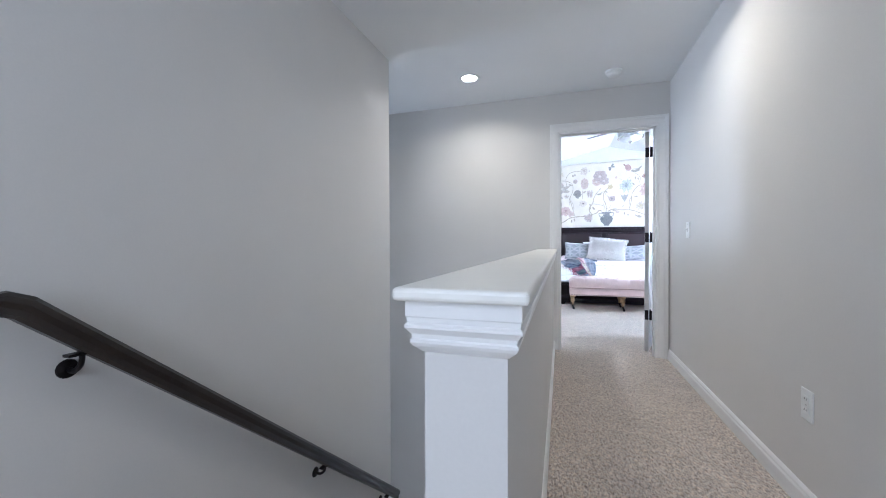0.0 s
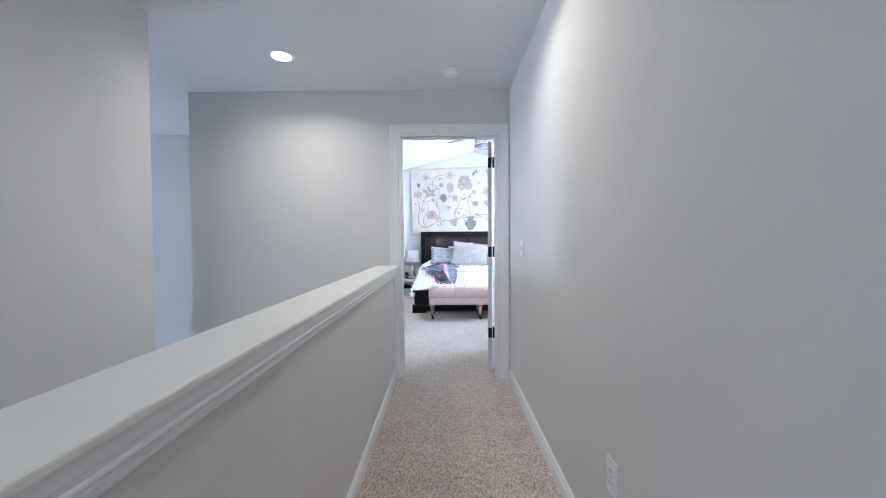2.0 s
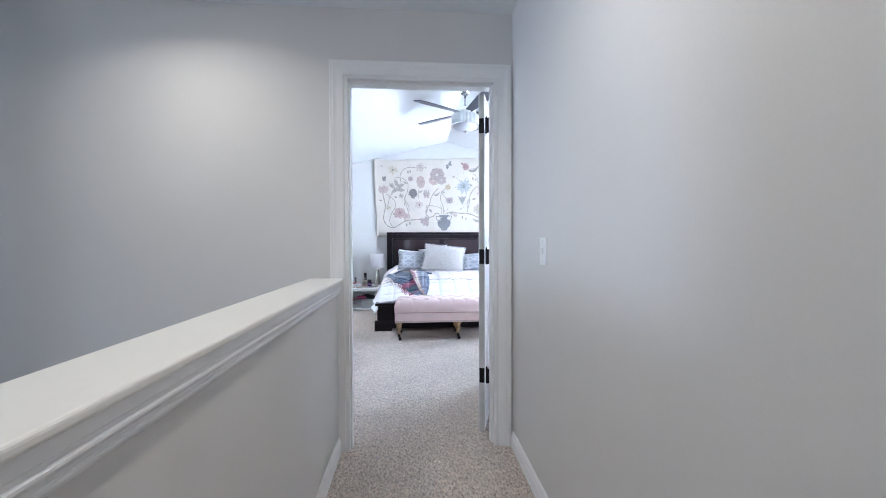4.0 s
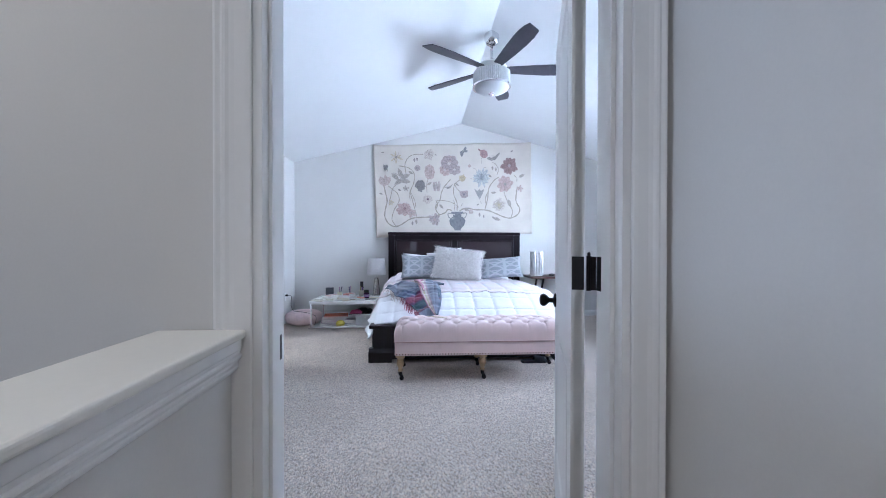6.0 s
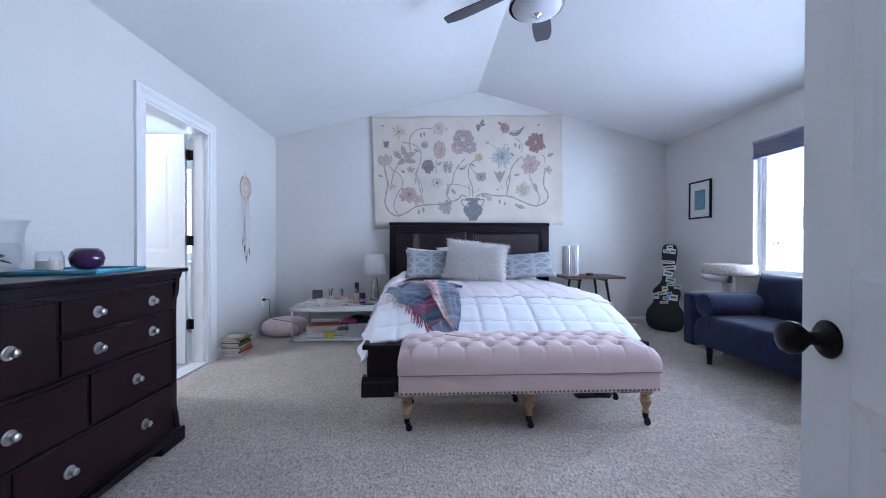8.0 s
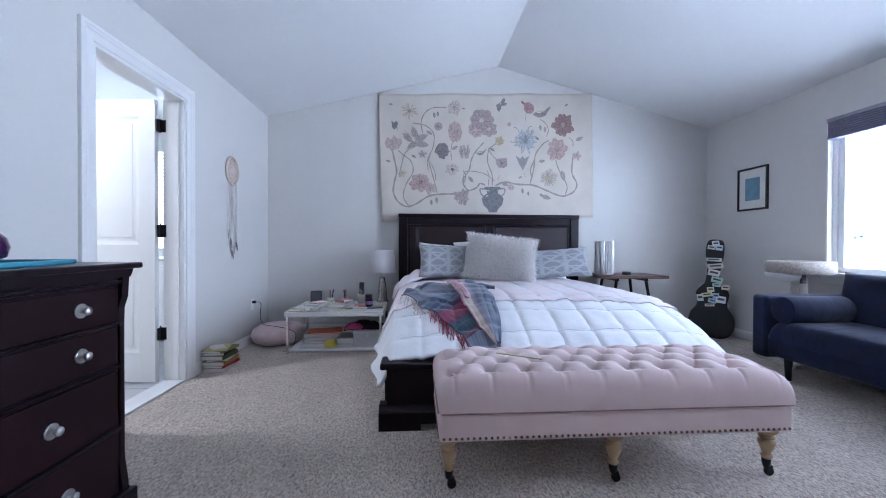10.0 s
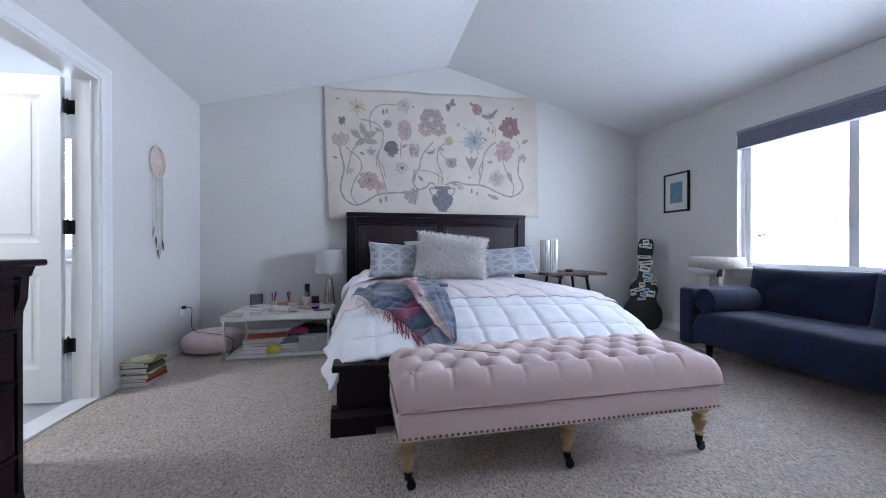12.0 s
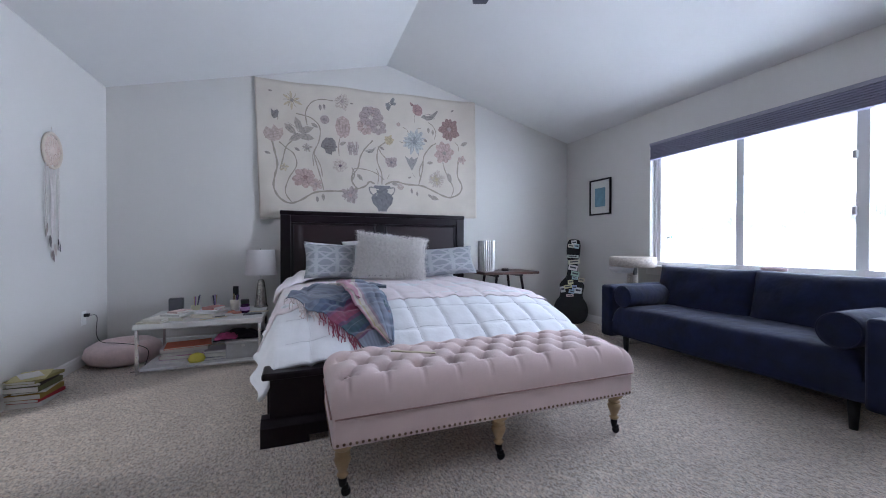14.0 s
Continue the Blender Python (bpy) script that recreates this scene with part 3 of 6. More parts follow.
leaf(door, 0.715, DH - 0.025, 0.90, (QX, QY - 0.02, 0.0), 174)
for z in (0.35, 1.088, 1.838):
    hinge(door, QX + 0.004, QY - 0.008, z, 95)
    part("jamb_plate", box(QX + 0.012, QX + 0.048, B1 - 0.0195, B1 - 0.0172, z - 0.044, z + 0.044, 0.0005, 1), BRONZE, door)

# window
win = thing("window_1", "wide white vinyl window over the sofa", "window", kind="structure")
bm = box(RX + 0.05, RX + 0.12, W0, W0 + 0.05, WZ0, WZ1, 0.004)
box(RX + 0.05, RX + 0.12, W1 - 0.045, W1, WZ0, WZ1, 0.004, bm=bm)
box(RX + 0.062, RX + 0.115, W1 - 0.092, W1 - 0.045, WZ0 + 0.045, WZ1 - 0.045, 0.004, bm=bm)
box(RX + 0.05, RX + 0.12, W0 + 0.05, W1 - 0.05, WZ0, WZ0 + 0.045, 0.004, bm=bm)
box(RX + 0.05, RX + 0.12, W0 + 0.05, W1 - 0.05, WZ1 - 0.045, WZ1, 0.004, bm=bm)
part("window_frame", bm, VINYL, win)
for y0, y1 in ((6.802, 6.866), (6.035, 6.105)):
    part("mullion", box(RX + 0.045, RX + 0.115, y0, y1, WZ0 + 0.045, WZ1 - 0.045, 0.005), VINYL, win)
for y in (6.802, 6.105):
    for z in (1.23, 1.62):
        part("latch", box(RX + 0.025, RX + 0.045, y - 0.014, y + 0.014, z - 0.03, z + 0.03, 0.008, 3), VINYL, win)
for y0, y1 in ((W0 + 0.05, 6.035), (6.105, 6.802), (6.866, W1 - 0.092)):
    o = part("pane", box(RX + 0.082, RX + 0.086, y0, y1, WZ0 + 0.045, WZ1 - 0.045), PANE, win)
    o.visible_shadow = False
part("window_sill", box(RX - 0.045, RX + 0.05, W0 - 0.04, W1 + 0.04, WZ0 - 0.022, WZ0 + 0.002, 0.006, 3), TRIM, win)
part("apron", box(RX - 0.018, RX - 0.0005, W0 - 0.02, W1 + 0.02, WZ0 - 0.095, WZ0 - 0.022, 0.005, 2), TRIM, win)
bm = box(RX - 0.0, RX + 0.05, W0 - 0.001, W0 + 0.012, WZ0, WZ1)
box(RX - 0.0, RX + 0.05, W1 - 0.012, W1 + 0.001, WZ0, WZ1, bm=bm)
part("return", bm, TRIM, win)
blind = thing("window_shade", "raised grey-lavender cellular shade across the window top", "window shade")
part("headrail", box(RX - 0.022, RX + 0.040, W0 + 0.014, W1 - 0.014, 2.058, 2.088, 0.004), tint((0.32, 0.31, 0.38)), blind)
bm = bmesh.new()
for k in range(7):
    box(RX - 0.019 + 0.002 * (k % 2), RX + 0.034, W0 + 0.018, W1 - 0.018, 1.932 + 0.018 * k, 1.949 + 0.018 * k, 0.006, 2, bm)
part("folds", bm, BLIND, blind)
part("bottom_rail", box(RX - 0.022, RX + 0.036, W0 + 0.016, W1 - 0.016, 1.910, 1.931, 0.005), BLIND, blind)
win = thing("window_2", "white bathroom window with a slatted blind", "window", kind="structure")
part("window_frame", box(-3.22, -3.15, 9.22, 9.30, 0.95, 2.05, 0.004), VINYL, win)
part("window_frame", box(-2.35, -2.28, 9.22, 9.30, 0.95, 2.05, 0.004), VINYL, win)
for k in range(26):
    part("slat", box(-3.14, -2.36, 9.17, 9.195, 0.98 + 0.041 * k, 0.988 + 0.041 * k), VINYL, win)
win = thing("window_3", "tall white window of the stair hall", "window", kind="structure")
part("window_frame", box(-7.1, -7.04, 3.2, 3.25, 0.0, 1.75, 0.004), VINYL, win)
part("window_frame", box(-7.1, -7.04, 4.07, 4.12, 0.0, 1.75, 0.004), VINYL, win)

# stairs and rail
st = thing("stairs", "carpeted stair flight going down beside the half wall", "stairs", (0, 0.72, 0), kind="structure")
RUN, RISE = 0.222, 0.19
for k in range(13):
    part("step", box(-1.028, 0.07 - 0.0069 * k, RUN * k - 0.02, RUN * (k + 1), -RISE * (k + 1) - 0.25, -RISE * (k + 1), 0.012, 3), CARPET, st)
rail = thing("handrail", "dark stained wooden handrail on bronze brackets", "handrail", (-0.965, 0, 0))
a, b = Vector((0, 0.74, 0.865)), Vector((0, 2.78, -0.885))
d = (b - a).normalized()
n = Vector((0, -d.z, d.y))
prof = [(0.0, 0.030), (0.016, 0.028), (0.026, 0.018), (0.028, 0.004), (0.022, -0.010), (0.024, -0.024), (0.014, -0.032)]
prof = prof + [(-x, y) for x, y in prof[1:][::-1]]
bm = bmesh.new()
stations = [(a + Vector((0, -0.075, 0.012)), 0.85), (a + Vector((0, -0.035, 0.016)), 1.0), (a + Vector((0, 0.01, -0.002)), 1.0), (b, 1.0)]
rings = [[bm.verts.new(p + Vector((x * s, 0, 0)) + n * (y * s)) for x, y in prof] for p, s in stations]
for r0, r1 in zip(rings, rings[1:]):
    for k in range(len(prof)):
        j = (k + 1) % len(prof)
        bm.faces.new((r0[k], r0[j], r1[j], r1[k]))
bm.faces.new(rings[0])
bm.faces.new(rings[-1][::-1])
bmesh.ops.recalc_face_normals(bm, faces=bm.faces[:])
part("rail", bm, RAILW, rail)
for s in (0.06, 0.57, 0.93):
    p = a.lerp(b, s)
    br = part("bracket", tube(smooth_path([(-0.063, p.y, p.z - 0.085), (-0.035, p.y, p.z - 0.088), (-0.008, p.y, p.z - 0.068), (0, p.y, p.z - 0.036)], 5), 0.007, 8), BRONZE, rail, "dark bronze wall bracket", smooth=True)
    part("plate", lathe([(0, 0), (0.026, 0), (0.024, 0.005), (0.012, 0.010), (0, 0.010)], 18), BRONZE, br, m=pose(-0.0645, p.y, p.z - 0.085, 0, 90, 0))
    part("saddle", box(-0.013, 0.013, p.y - 0.035, p.y + 0.035, p.z - 0.040, p.z - 0.033), BRONZE, br, m=None)


# hall fixtures
def downlight(x, y):
    o = thing("recessed_light", "lit round recessed ceiling light with white trim", "ceiling light", (x, y, HC), group="recessed hall lights")
    part("trim_ring", lathe([(0.062, -0.002), (0.066, -0.006), (0.082, -0.005), (0.086, -0.001), (0.086, 0.001), (0.062, 0.001)], 32), TRIM, o)
    part("lens", lathe([(0, -0.003), (0.062, -0.003)], 32), GLOW, o, "glowing lens")
    l = lamp("downlight", "AREA", (x, y, HC - 0.015), (x, y, 0), 0.58, (1.0, 0.84, 0.64), size=0.11, spread=150)
    l.data.shape = "DISK"


downlight(-0.52, 3.31)
downlight(0.635, 2.49)
o = thing("smoke_detector", "white round smoke detector on the hall ceiling", "smoke detector", (0.62, 3.555, HC))
part("base", lathe([(0.065, 0), (0.065, -0.010), (0.058, -0.014), (0, -0.014)], 28), PLASTIC, o)
part("body", lathe([(0.052, -0.014), (0.050, -0.028), (0.040, -0.038), (0.018, -0.041), (0, -0.041)], 28), PLASTIC, o, smooth=True)


def plate(name, y, z, label, kind):
    o = thing(name, label, kind, (HX, y, z))
    part("cover_plate", box(-0.006, 0.0, -0.036, 0.036, -0.058, 0.058, 0.003, 3), PLASTIC, o)
    if kind == "light switch":
        part("toggle_slot", box(-0.0075, -0.0055, -0.006, 0.006, -0.013, 0.013, 0.001, 1), tint((0.6, 0.6, 0.58), 0.4), o)
        part("toggle", box(-0.020, -0.006, -0.0045, 0.0045, 0.0, 0.010, 0.002, 2), PLASTIC, o)
    else:
        for dz in (-0.020, 0.020):
            r = part("receptacle", box(-0.009, -0.0055, -0.017, 0.017, dz - 0.014, dz + 0.014, 0.002, 2), PLASTIC, o)
            for dy in (-0.006, 0.006):
                part("slot", box(-0.0096, -0.0088, dy - 0.001, dy + 0.001, dz - 0.002, dz + 0.006), BLACK, r)
    for dz in (-0.042, 0.042) if kind == "light switch" else (0.0,):
        part("screw", lathe([(0, 0), (0.003, 0), (0.003, 0.001), (0, 0.001)], 10), NICKEL, o, m=pose(-0.0075, 0, dz, 0, 90, 0))


plate("light_switch", 3.385, 1.100, "white toggle light switch plate on the hall wall", "light switch")
plate("wall_outlet", 1.96, 0.40, "white double wall outlet low on the hall wall", "wall outlet")

# ---- outside ----
def terrain(u, v):
    x, y = 4.6 + 600 * u * u, -300 + 620 * v
    return (x, y, -3.0 + max(0.0, (x - 25) * 0.055) + max(0.0, (x - 120) * 0.09) + 0.012 * max(0, -y + 6) + 0.6 * math.sin(x * 0.03 + y * 0.02) * (1 if x > 25 else 0))


structure("ground", sheet(40, 40, terrain), SNOW, "snow-covered open hillside beyond the house", "ground")
rnd = random.Random(5)
bm = bmesh.new()
for k in range(2600):
    x, y = 140 + rnd.random() * 70, -150 + rnd.random() * 340
    z = -3 + (x - 25) * 0.055 + max(0, (x - 120) * 0.09) + 0.012 * max(0, -y + 6) - 1
    h = 5 + rnd.random() * 5
    tube([(x, y, z), (x, y, z + h * 0.55), (x + rnd.uniform(-.4, .4), y, z + h)], 0.22, 3, bm, taper=lambda t: 1 - 0.8 * t)
    for q in range(9):
        a, s = rnd.random() * 6.28, rnd.uniform(0.3, 0.85)
        r = h * 0.34 * (1.1 - s)
        tube([(x, y, z + h * s), (x + r * math.cos(a), y + r * math.sin(a), z + h * (s + 0.22))], 0.16, 3, bm, taper=lambda t: 1 - 0.6 * t)
solo("far_trees", bm, BARK, "bare winter trees along the distant hill", "trees", kind="stuff")

# ---- bedroom furniture ----
# bed
bed = thing("bed", "dark espresso wooden king bed with a panelled headboard", "bed", (1.06, 0, 0))
hb = part("headboard", box(-1.0, 1.0, 8.905, 8.935, 0.25, 1.27, 0.002, 1), DARKRED, bed, "espresso headboard with two panels")
bm = box(-1.027, -0.93, 8.875, 8.945, 0.0, 1.30, 0.006)
box(0.93, 1.027, 8.875, 8.945, 0.0, 1.30, 0.006, bm=bm)
box(-0.93, 0.93, 8.875, 8.945, 1.225, 1.30, 0.006, bm=bm)
box(-0.93, 0.93, 8.88, 8.94, 0.25, 0.42, 0.006, bm=bm)
box(-0.045, 0.045, 8.885, 8.94, 0.42, 1.225, 0.004, bm=bm)
part("headboard_frame", bm, DARK, hb)
part("headboard_cap", box(-1.032, 1.032, 8.868, 8.952, 1.30, 1.345, 0.008, 3), DARK, hb)
for s in (-1, 1):
    x0, x1 = sorted((s * 0.055, s * 0.92))
    bm = box(x0, x1, 8.89, 8.906, 1.20, 1.222, 0.005)
    box(x0, x0 + 0.02, 8.89, 8.906, 0.42, 1.20, 0.005, bm=bm)
    box(x1 - 0.02, x1, 8.89, 8.906, 0.42, 1.20, 0.005, bm=bm)
    part("panel_moulding", bm, DARK, hb)
fb = part("footboard", box(-0.985, 0.985, 6.735, 6.79, 0.06, 0.335, 0.003), DARK, bed)
part("ledge", box(-1.02, 1.02, 6.70, 6.85, 0.325, 0.36, 0.010, 3), DARK, fb)
bm = prism([(6.70, 0.0), (6.70, 0.095), (6.712, 0.105), (6.722, 0.122), (6.735, 0.13), (6.79, 0.13), (6.79, 0.0)], -1.025, -0.80, "x")
prism([(6.70, 0.0), (6.70, 0.095), (6.712, 0.105), (6.722, 0.122), (6.735, 0.13), (6.79, 0.13), (6.79, 0.0)], 0.80, 1.025, "x", bm)
prism([(6.70, 0.035), (6.70, 0.095), (6.712, 0.105), (6.722, 0.122), (6.735, 0.13), (6.79, 0.13), (6.79, 0.035)], -0.80, 0.80, "x", bm)
part("plinth", bm, DARK, fb)
for s in (-1, 1):
    x0, x1 = sorted((s * 0.965, s * 1.0))
    part("side_rail", box(x0, x1, 6.79, 8.9, 0.09, 0.33, 0.004), DARK, bed)
part("mattress", box(-0.96, 0.96, 7.30, 8.87, 0.30, 0.60, 0.05, 4), tint((0.75, 0.75, 0.76)), bed, "white mattress")

TOP = 0.598


def bed_height(x, y):
    """Height of the duvet over the mattress at a place."""
    s = max(0.0, (7.50 - y) / 0.74)
    z = TOP + 0.022 * math.sin(math.pi * min(1, max(0, x / 2.13))) - 0.245 * s ** 1.7
    qx, qy = (x - 0.06) / 0.208, (y - 6.70) / 0.215
    fx, fy = abs(qx - round(qx)), abs(qy - round(qy))
    z += 0.016 * min(1, fx / 0.16) ** 0.5 * min(1, fy / 0.16) ** 0.5 + 0.004 * noise.noise(Vector((x * 22, y * 30, 7))) * (1 - min(1, min(fx, fy) / 0.3))
    return z + 0.007 * noise.noise(Vector((x * 3.1, y * 3.1, 0))) + 0.005 * noise.noise(Vector((x * 13, y * 10, 3)))


def duvet_xyz(u, v):
    """The duvet's surface: u across the bed, v from foot to head."""
    y = 6.765 + (8.72 - 6.765) * v
    su = min(u, 1 - u) / 0.115
    wave = math.sin(y * 9 + 1.3 * math.sin(y * 4)) if u < 0.5 else math.sin(y * 8 + 2)
    if su >= 1:
        x = 0.10 + 1.945 * (u - 0.115) / 0.77
        e = min(1.0, (su - 1) / 1.2)
        return Vector((x, y + 0.012 * math.sin(x * 11 + 1) * max(0, 1 - v * 8), bed_height(x, y) - 0.035 * (1 - e) ** 2))
    x = 0.10 * su ** 0.6 if u < 0.5 else 2.145 - 0.10 * su ** 0.6
    front = max(0.0, 1 - v / 0.30)
    low = 0.27 + 0.03 * wave - 0.035 * front
    top = bed_height(0.10 if u < 0.5 else 2.045, y) - 0.035
    x += (0.022 * wave + 0.018 * math.sin(y * 21)) * (1 - su) * (-1 if u < 0.5 else 1)
    return Vector((x, y - 0.02 * (1 - su) * front, low + (top - low) * (1 - (1 - su) ** 1.25)))


duvet = thing("duvet", "white box-quilted duvet spread over the espresso bed", "duvet")
cover = part("cover", sheet(170, 120, lambda u, v: duvet_xyz(u, v), -0.018), DUVET, duvet, smooth=True)
tree = BVHTree.FromPolygons([v.co for v in cover.data.vertices], [p.vertices for p in cover.data.polygons])
THREAD = mat("quilting_thread", (0.66, 0.66, 0.69), 0.9, var=0.05, bump=0)


def stitched(points):
    """A line of stitches lying on the cover."""
    hits = [tree.ray_cast(Vector((x, y, 2.0)), Vector((0, 0, -1)))[0] for x, y in points]
    hits = [h + Vector((0, 0, 0.0004)) for h in hits if h is not None]
    if len(hits) > 3:
        part("seam", tube(hits, 0.0013, 4), THREAD, duvet, "sunken line of quilting stitches")


for k in range(1, 10):
    x = 0.06 + 0.208 * k
    stitched([(x + 0.003 * math.sin(i * 0.8 + k), 6.80 + 0.02 * i) for i in range(26)])
for k in range(1, 4):
    y = 6.70 + 0.215 * k
    stitched([(0.14 + 0.02 * i, y + 0.004 * math.sin(i * 0.5 + k)) for i in range(95)])


def top_sheet(u, v):
    p = duvet_xyz(0.012 + 0.976 * u, 0.235 + 0.765 * v + 0.006 * math.sin(u * 47) * max(0, 1 - v * 16))
    out = 0.012
    if u < 0.11:
        p.x -= out
    if u > 0.89:
        p.x += out
    p.z += out + 0.004 * noise.noise(Vector((u * 9, v * 7, 1))) + (0.014 * abs(math.sin(u * 38 + 2 * math.sin(u * 9))) * max(0, 1 - v * 14))
    return p


solo("coverlet", sheet(150, 60, top_sheet, -0.008), BLUSH, "pale blush coverlet with a ruffled edge on the duvet", "coverlet", smooth=True)
# folded-back bedding at the head
def fold(u, v):
    a = math.pi * v
    return Vector((0.02 + 0.36 * u, 8.44 + 0.20 * u + 0.20 * math.cos(a) * (0.7 + 0.3 * u) + 0.008 * math.sin(u * 15),
                   0.48 + 0.21 * u ** 0.45 + 0.09 * math.sin(a) * (0.45 + 0.55 * u) + 0.006 * math.sin(u * 21 + 5 * v) + 0.012 * noise.noise(Vector((u * 5, v * 4, 6)))))
solo("folded_sheet", sheet(26, 12, fold, -0.02), BLUSH, "rumpled blush sheet bunched beside the pillows", "bed sheet", smooth=True)


def pillow(name, w, h, t, at, lean, turn, material, label, seed, roll=0.0):
    o = thing(name, label, "pillow", at)
    m = pose(0, 0, 0, -lean, 0, turn) @ pose(0, 0, 0, 0, roll, 0)
    part("cover", pillow_bm(w, h, t, seed=seed), material, o, smooth=True, m=m)
    return o, m


pillow("pillow", 0.66, 0.42, 0.16, (0.58, 8.68, 0.815), 24, 4, DUVET, "plump white pillow against the headboard", 1, 4)
pillow("pillow", 0.66, 0.40, 0.16, (1.54, 8.72, 0.745), 24, -4, DUVET, "plump white pillow against the headboard", 2, -3)
pillow("pillow", 0.54, 0.42, 0.15, (0.92, 8.60, 0.875), 22, 2, DUVET, "white pillow standing behind the fluffy one", 7, -10)
pillow("throw_pillow", 0.50, 0.36, 0.13, (0.50, 8.46, 0.835), 24, 5, BLUEP, "grey-blue pillow with a printed diamond lattice", 3, 2)
pillow("throw_pillow", 0.64, 0.33, 0.14, (1.69, 8.47, 0.815), 26, -9, BLUEP, "grey-blue pillow with a printed diamond lattice", 4, -5)
o, m = pillow("fur_pillow", 0.66, 0.44, 0.17, (1.06, 8.34, 0.875), 24, -6, FUR, "fluffy ivory faux-fur pillow in the middle", 5, 7)
rnd = random.Random(8)
vs, fs = [], []
for k in range(12000):
    a, b = rnd.uniform(-1, 1), rnd.uniform(-1, 1)
    side = -1 if rnd.random() < 0.8 else 1
    ex, ez = 1 - 0.09 * (1 - b * b) * abs(a), 1 - 0.09 * (1 - a * a) * abs(b)
    p = Vector((a * ex * 0.35, side * 0.085 * ((1 - a ** 4) * (1 - b ** 4)) ** 0.55, b * ez * 0.225))
    d = Vector((a * 0.9 + rnd.uniform(-0.6, 0.6), side * 0.55, b * 0.9 + rnd.uniform(-0.9, 0.4))).normalized()
    ln = rnd.uniform(0.026, 0.060)
    s = d.orthogonal().normalized() * rnd.uniform(0.0014, 0.0030)
    mid = p + d * ln * 0.55 + Vector((0, 0, -0.003))
    i = len(vs)
    vs += [p - s, p + s, mid + s * 0.7, mid - s * 0.7, p + d * ln + Vector((rnd.uniform(-.006, .006), 0, -0.012))]
    fs += [(i, i + 1, i + 2, i + 3), (i + 3, i + 2, i + 4)]
me = bpy.data.meshes.new("fur")
me.from_pydata([tuple(v) for v in vs], [], fs)
me.materials.append(FUR)
part("fur", me, None, o, "long ivory faux fur", kind="stuff", m=m)

# plaid throw
SLATE, DEEP, PLUM, MAGENTA, TEALD = (0.140, 0.158, 0.215), (0.040, 0.060, 0.120), (0.085, 0.022, 0.080), (0.185, 0.015, 0.065), (0.022, 0.060, 0.085)
CREAM, PINKY, YELLOW = (0.50, 0.44, 0.41), (0.50, 0.26, 0.34), (0.47, 0.40, 0.25)
PLAID = striped_mat("plaid", [(0.0, SLATE), (0.30, (0.075, 0.105, 0.17)), (0.35, DEEP), (0.385, (0.09, 0.13, 0.18)), (0.40, DEEP), (0.43, PLUM), (0.46, (0.16, 0.03, 0.10)), (0.48, MAGENTA), (0.545, (0.22, 0.06, 0.12)),
                              (0.55, MAGENTA), (0.60, PLUM), (0.63, TEALD), (0.67, (0.11, 0.14, 0.17)), (0.675, TEALD), (0.73, DEEP), (0.76, (0.13, 0.06, 0.08)), (0.79, PLUM), (0.81, SLATE)], cross=0.12, lines=70)
FLAP = striped_mat("striped_flap", [(0.0, PINKY), (0.05, CREAM), (0.13, YELLOW), (0.18, CREAM), (0.29, (0.30, 0.22, 0.27)), (0.36, (0.20, 0.21, 0.27)), (0.42, SLATE), (0.80, (0.09, 0.12, 0.18))], axis=1, cross=0.10, lines=50)
ROLL = striped_mat("striped_roll", [(0.0, SLATE), (0.30, CREAM), (0.38, (0.55, 0.40, 0.40)), (0.46, PINKY), (0.58, CREAM), (0.64, SLATE), (0.90, (0.07, 0.10, 0.15))], cross=0.12, lines=30)
throw = thing("throw_blanket", "rumpled plaid wool throw in blue, plum and pink", "blanket")


def bedtop(x, y):
    return bed_height(x, y) + (0.018 if y > 7.20 else 0.0)


def bend(a, b, c, t):
    return (1 - t) ** 2 * Vector(a) + 2 * t * (1 - t) * Vector(b) + t * t * Vector(c)


def throw_at(u, v):
    """u along the fringed edge from the top down to the foot, v away from the fringe."""
    near = Vector((0.125, 7.33, 0)).lerp(Vector((0.585, 6.70, 0)), u) + Vector((0.03, 0.02, 0)) * math.sin(math.pi * u) + 0.012 * math.sin(u * 19) * Vector((0.8, 0.6, 0))
    far = bend((0.29, 7.58, 0), (0.90, 7.45, 0), (0.70, 6.74, 0), u)
    p = near.lerp(far, v)
    z = bedtop(p.x, max(p.y, 6.775)) + 0.030
    z += 0.020 * max(0, math.sin(v * 6 + u * 2.5)) ** 2 * (0.3 + 0.7 * (1 - u)) * min(1, v * 5) + 0.004 * (1 + math.sin(u * 23 + v * 5)) + 0.006 * noise.noise(Vector((u * 7, v * 5, 4)))
    z += 0.030 * math.exp(-((v - 0.85) / 0.2) ** 2) * max(0, 1 - u) ** 0.5
    return Vector((p.x, p.y, z))


part("cloth", sheet(80, 60, throw_at, 0.006), PLAID, throw, smooth=True)


def flap(u, v):
    """The part folded back over the stripes, narrowing towards the foot."""
    lo = bend((0.50, 7.44, 0), (0.53, 7.02, 0), (0.68, 6.78, 0), u)
    hi = bend((0.735, 7.40, 0), (0.80, 7.10, 0), (0.71, 6.77, 0), u)
    p = lo.lerp(hi, v)
    z = bedtop(p.x, max(p.y, 6.775)) + 0.043 + 0.030 * math.sin(math.pi * min(1, v * 1.05)) ** 0.7 * (1 - 0.5 * u) + 0.007 * math.sin(v * 9 + u * 5) + 0.010 * math.exp(-(v / 0.07) ** 2)
    return Vector((p.x, p.y, z))


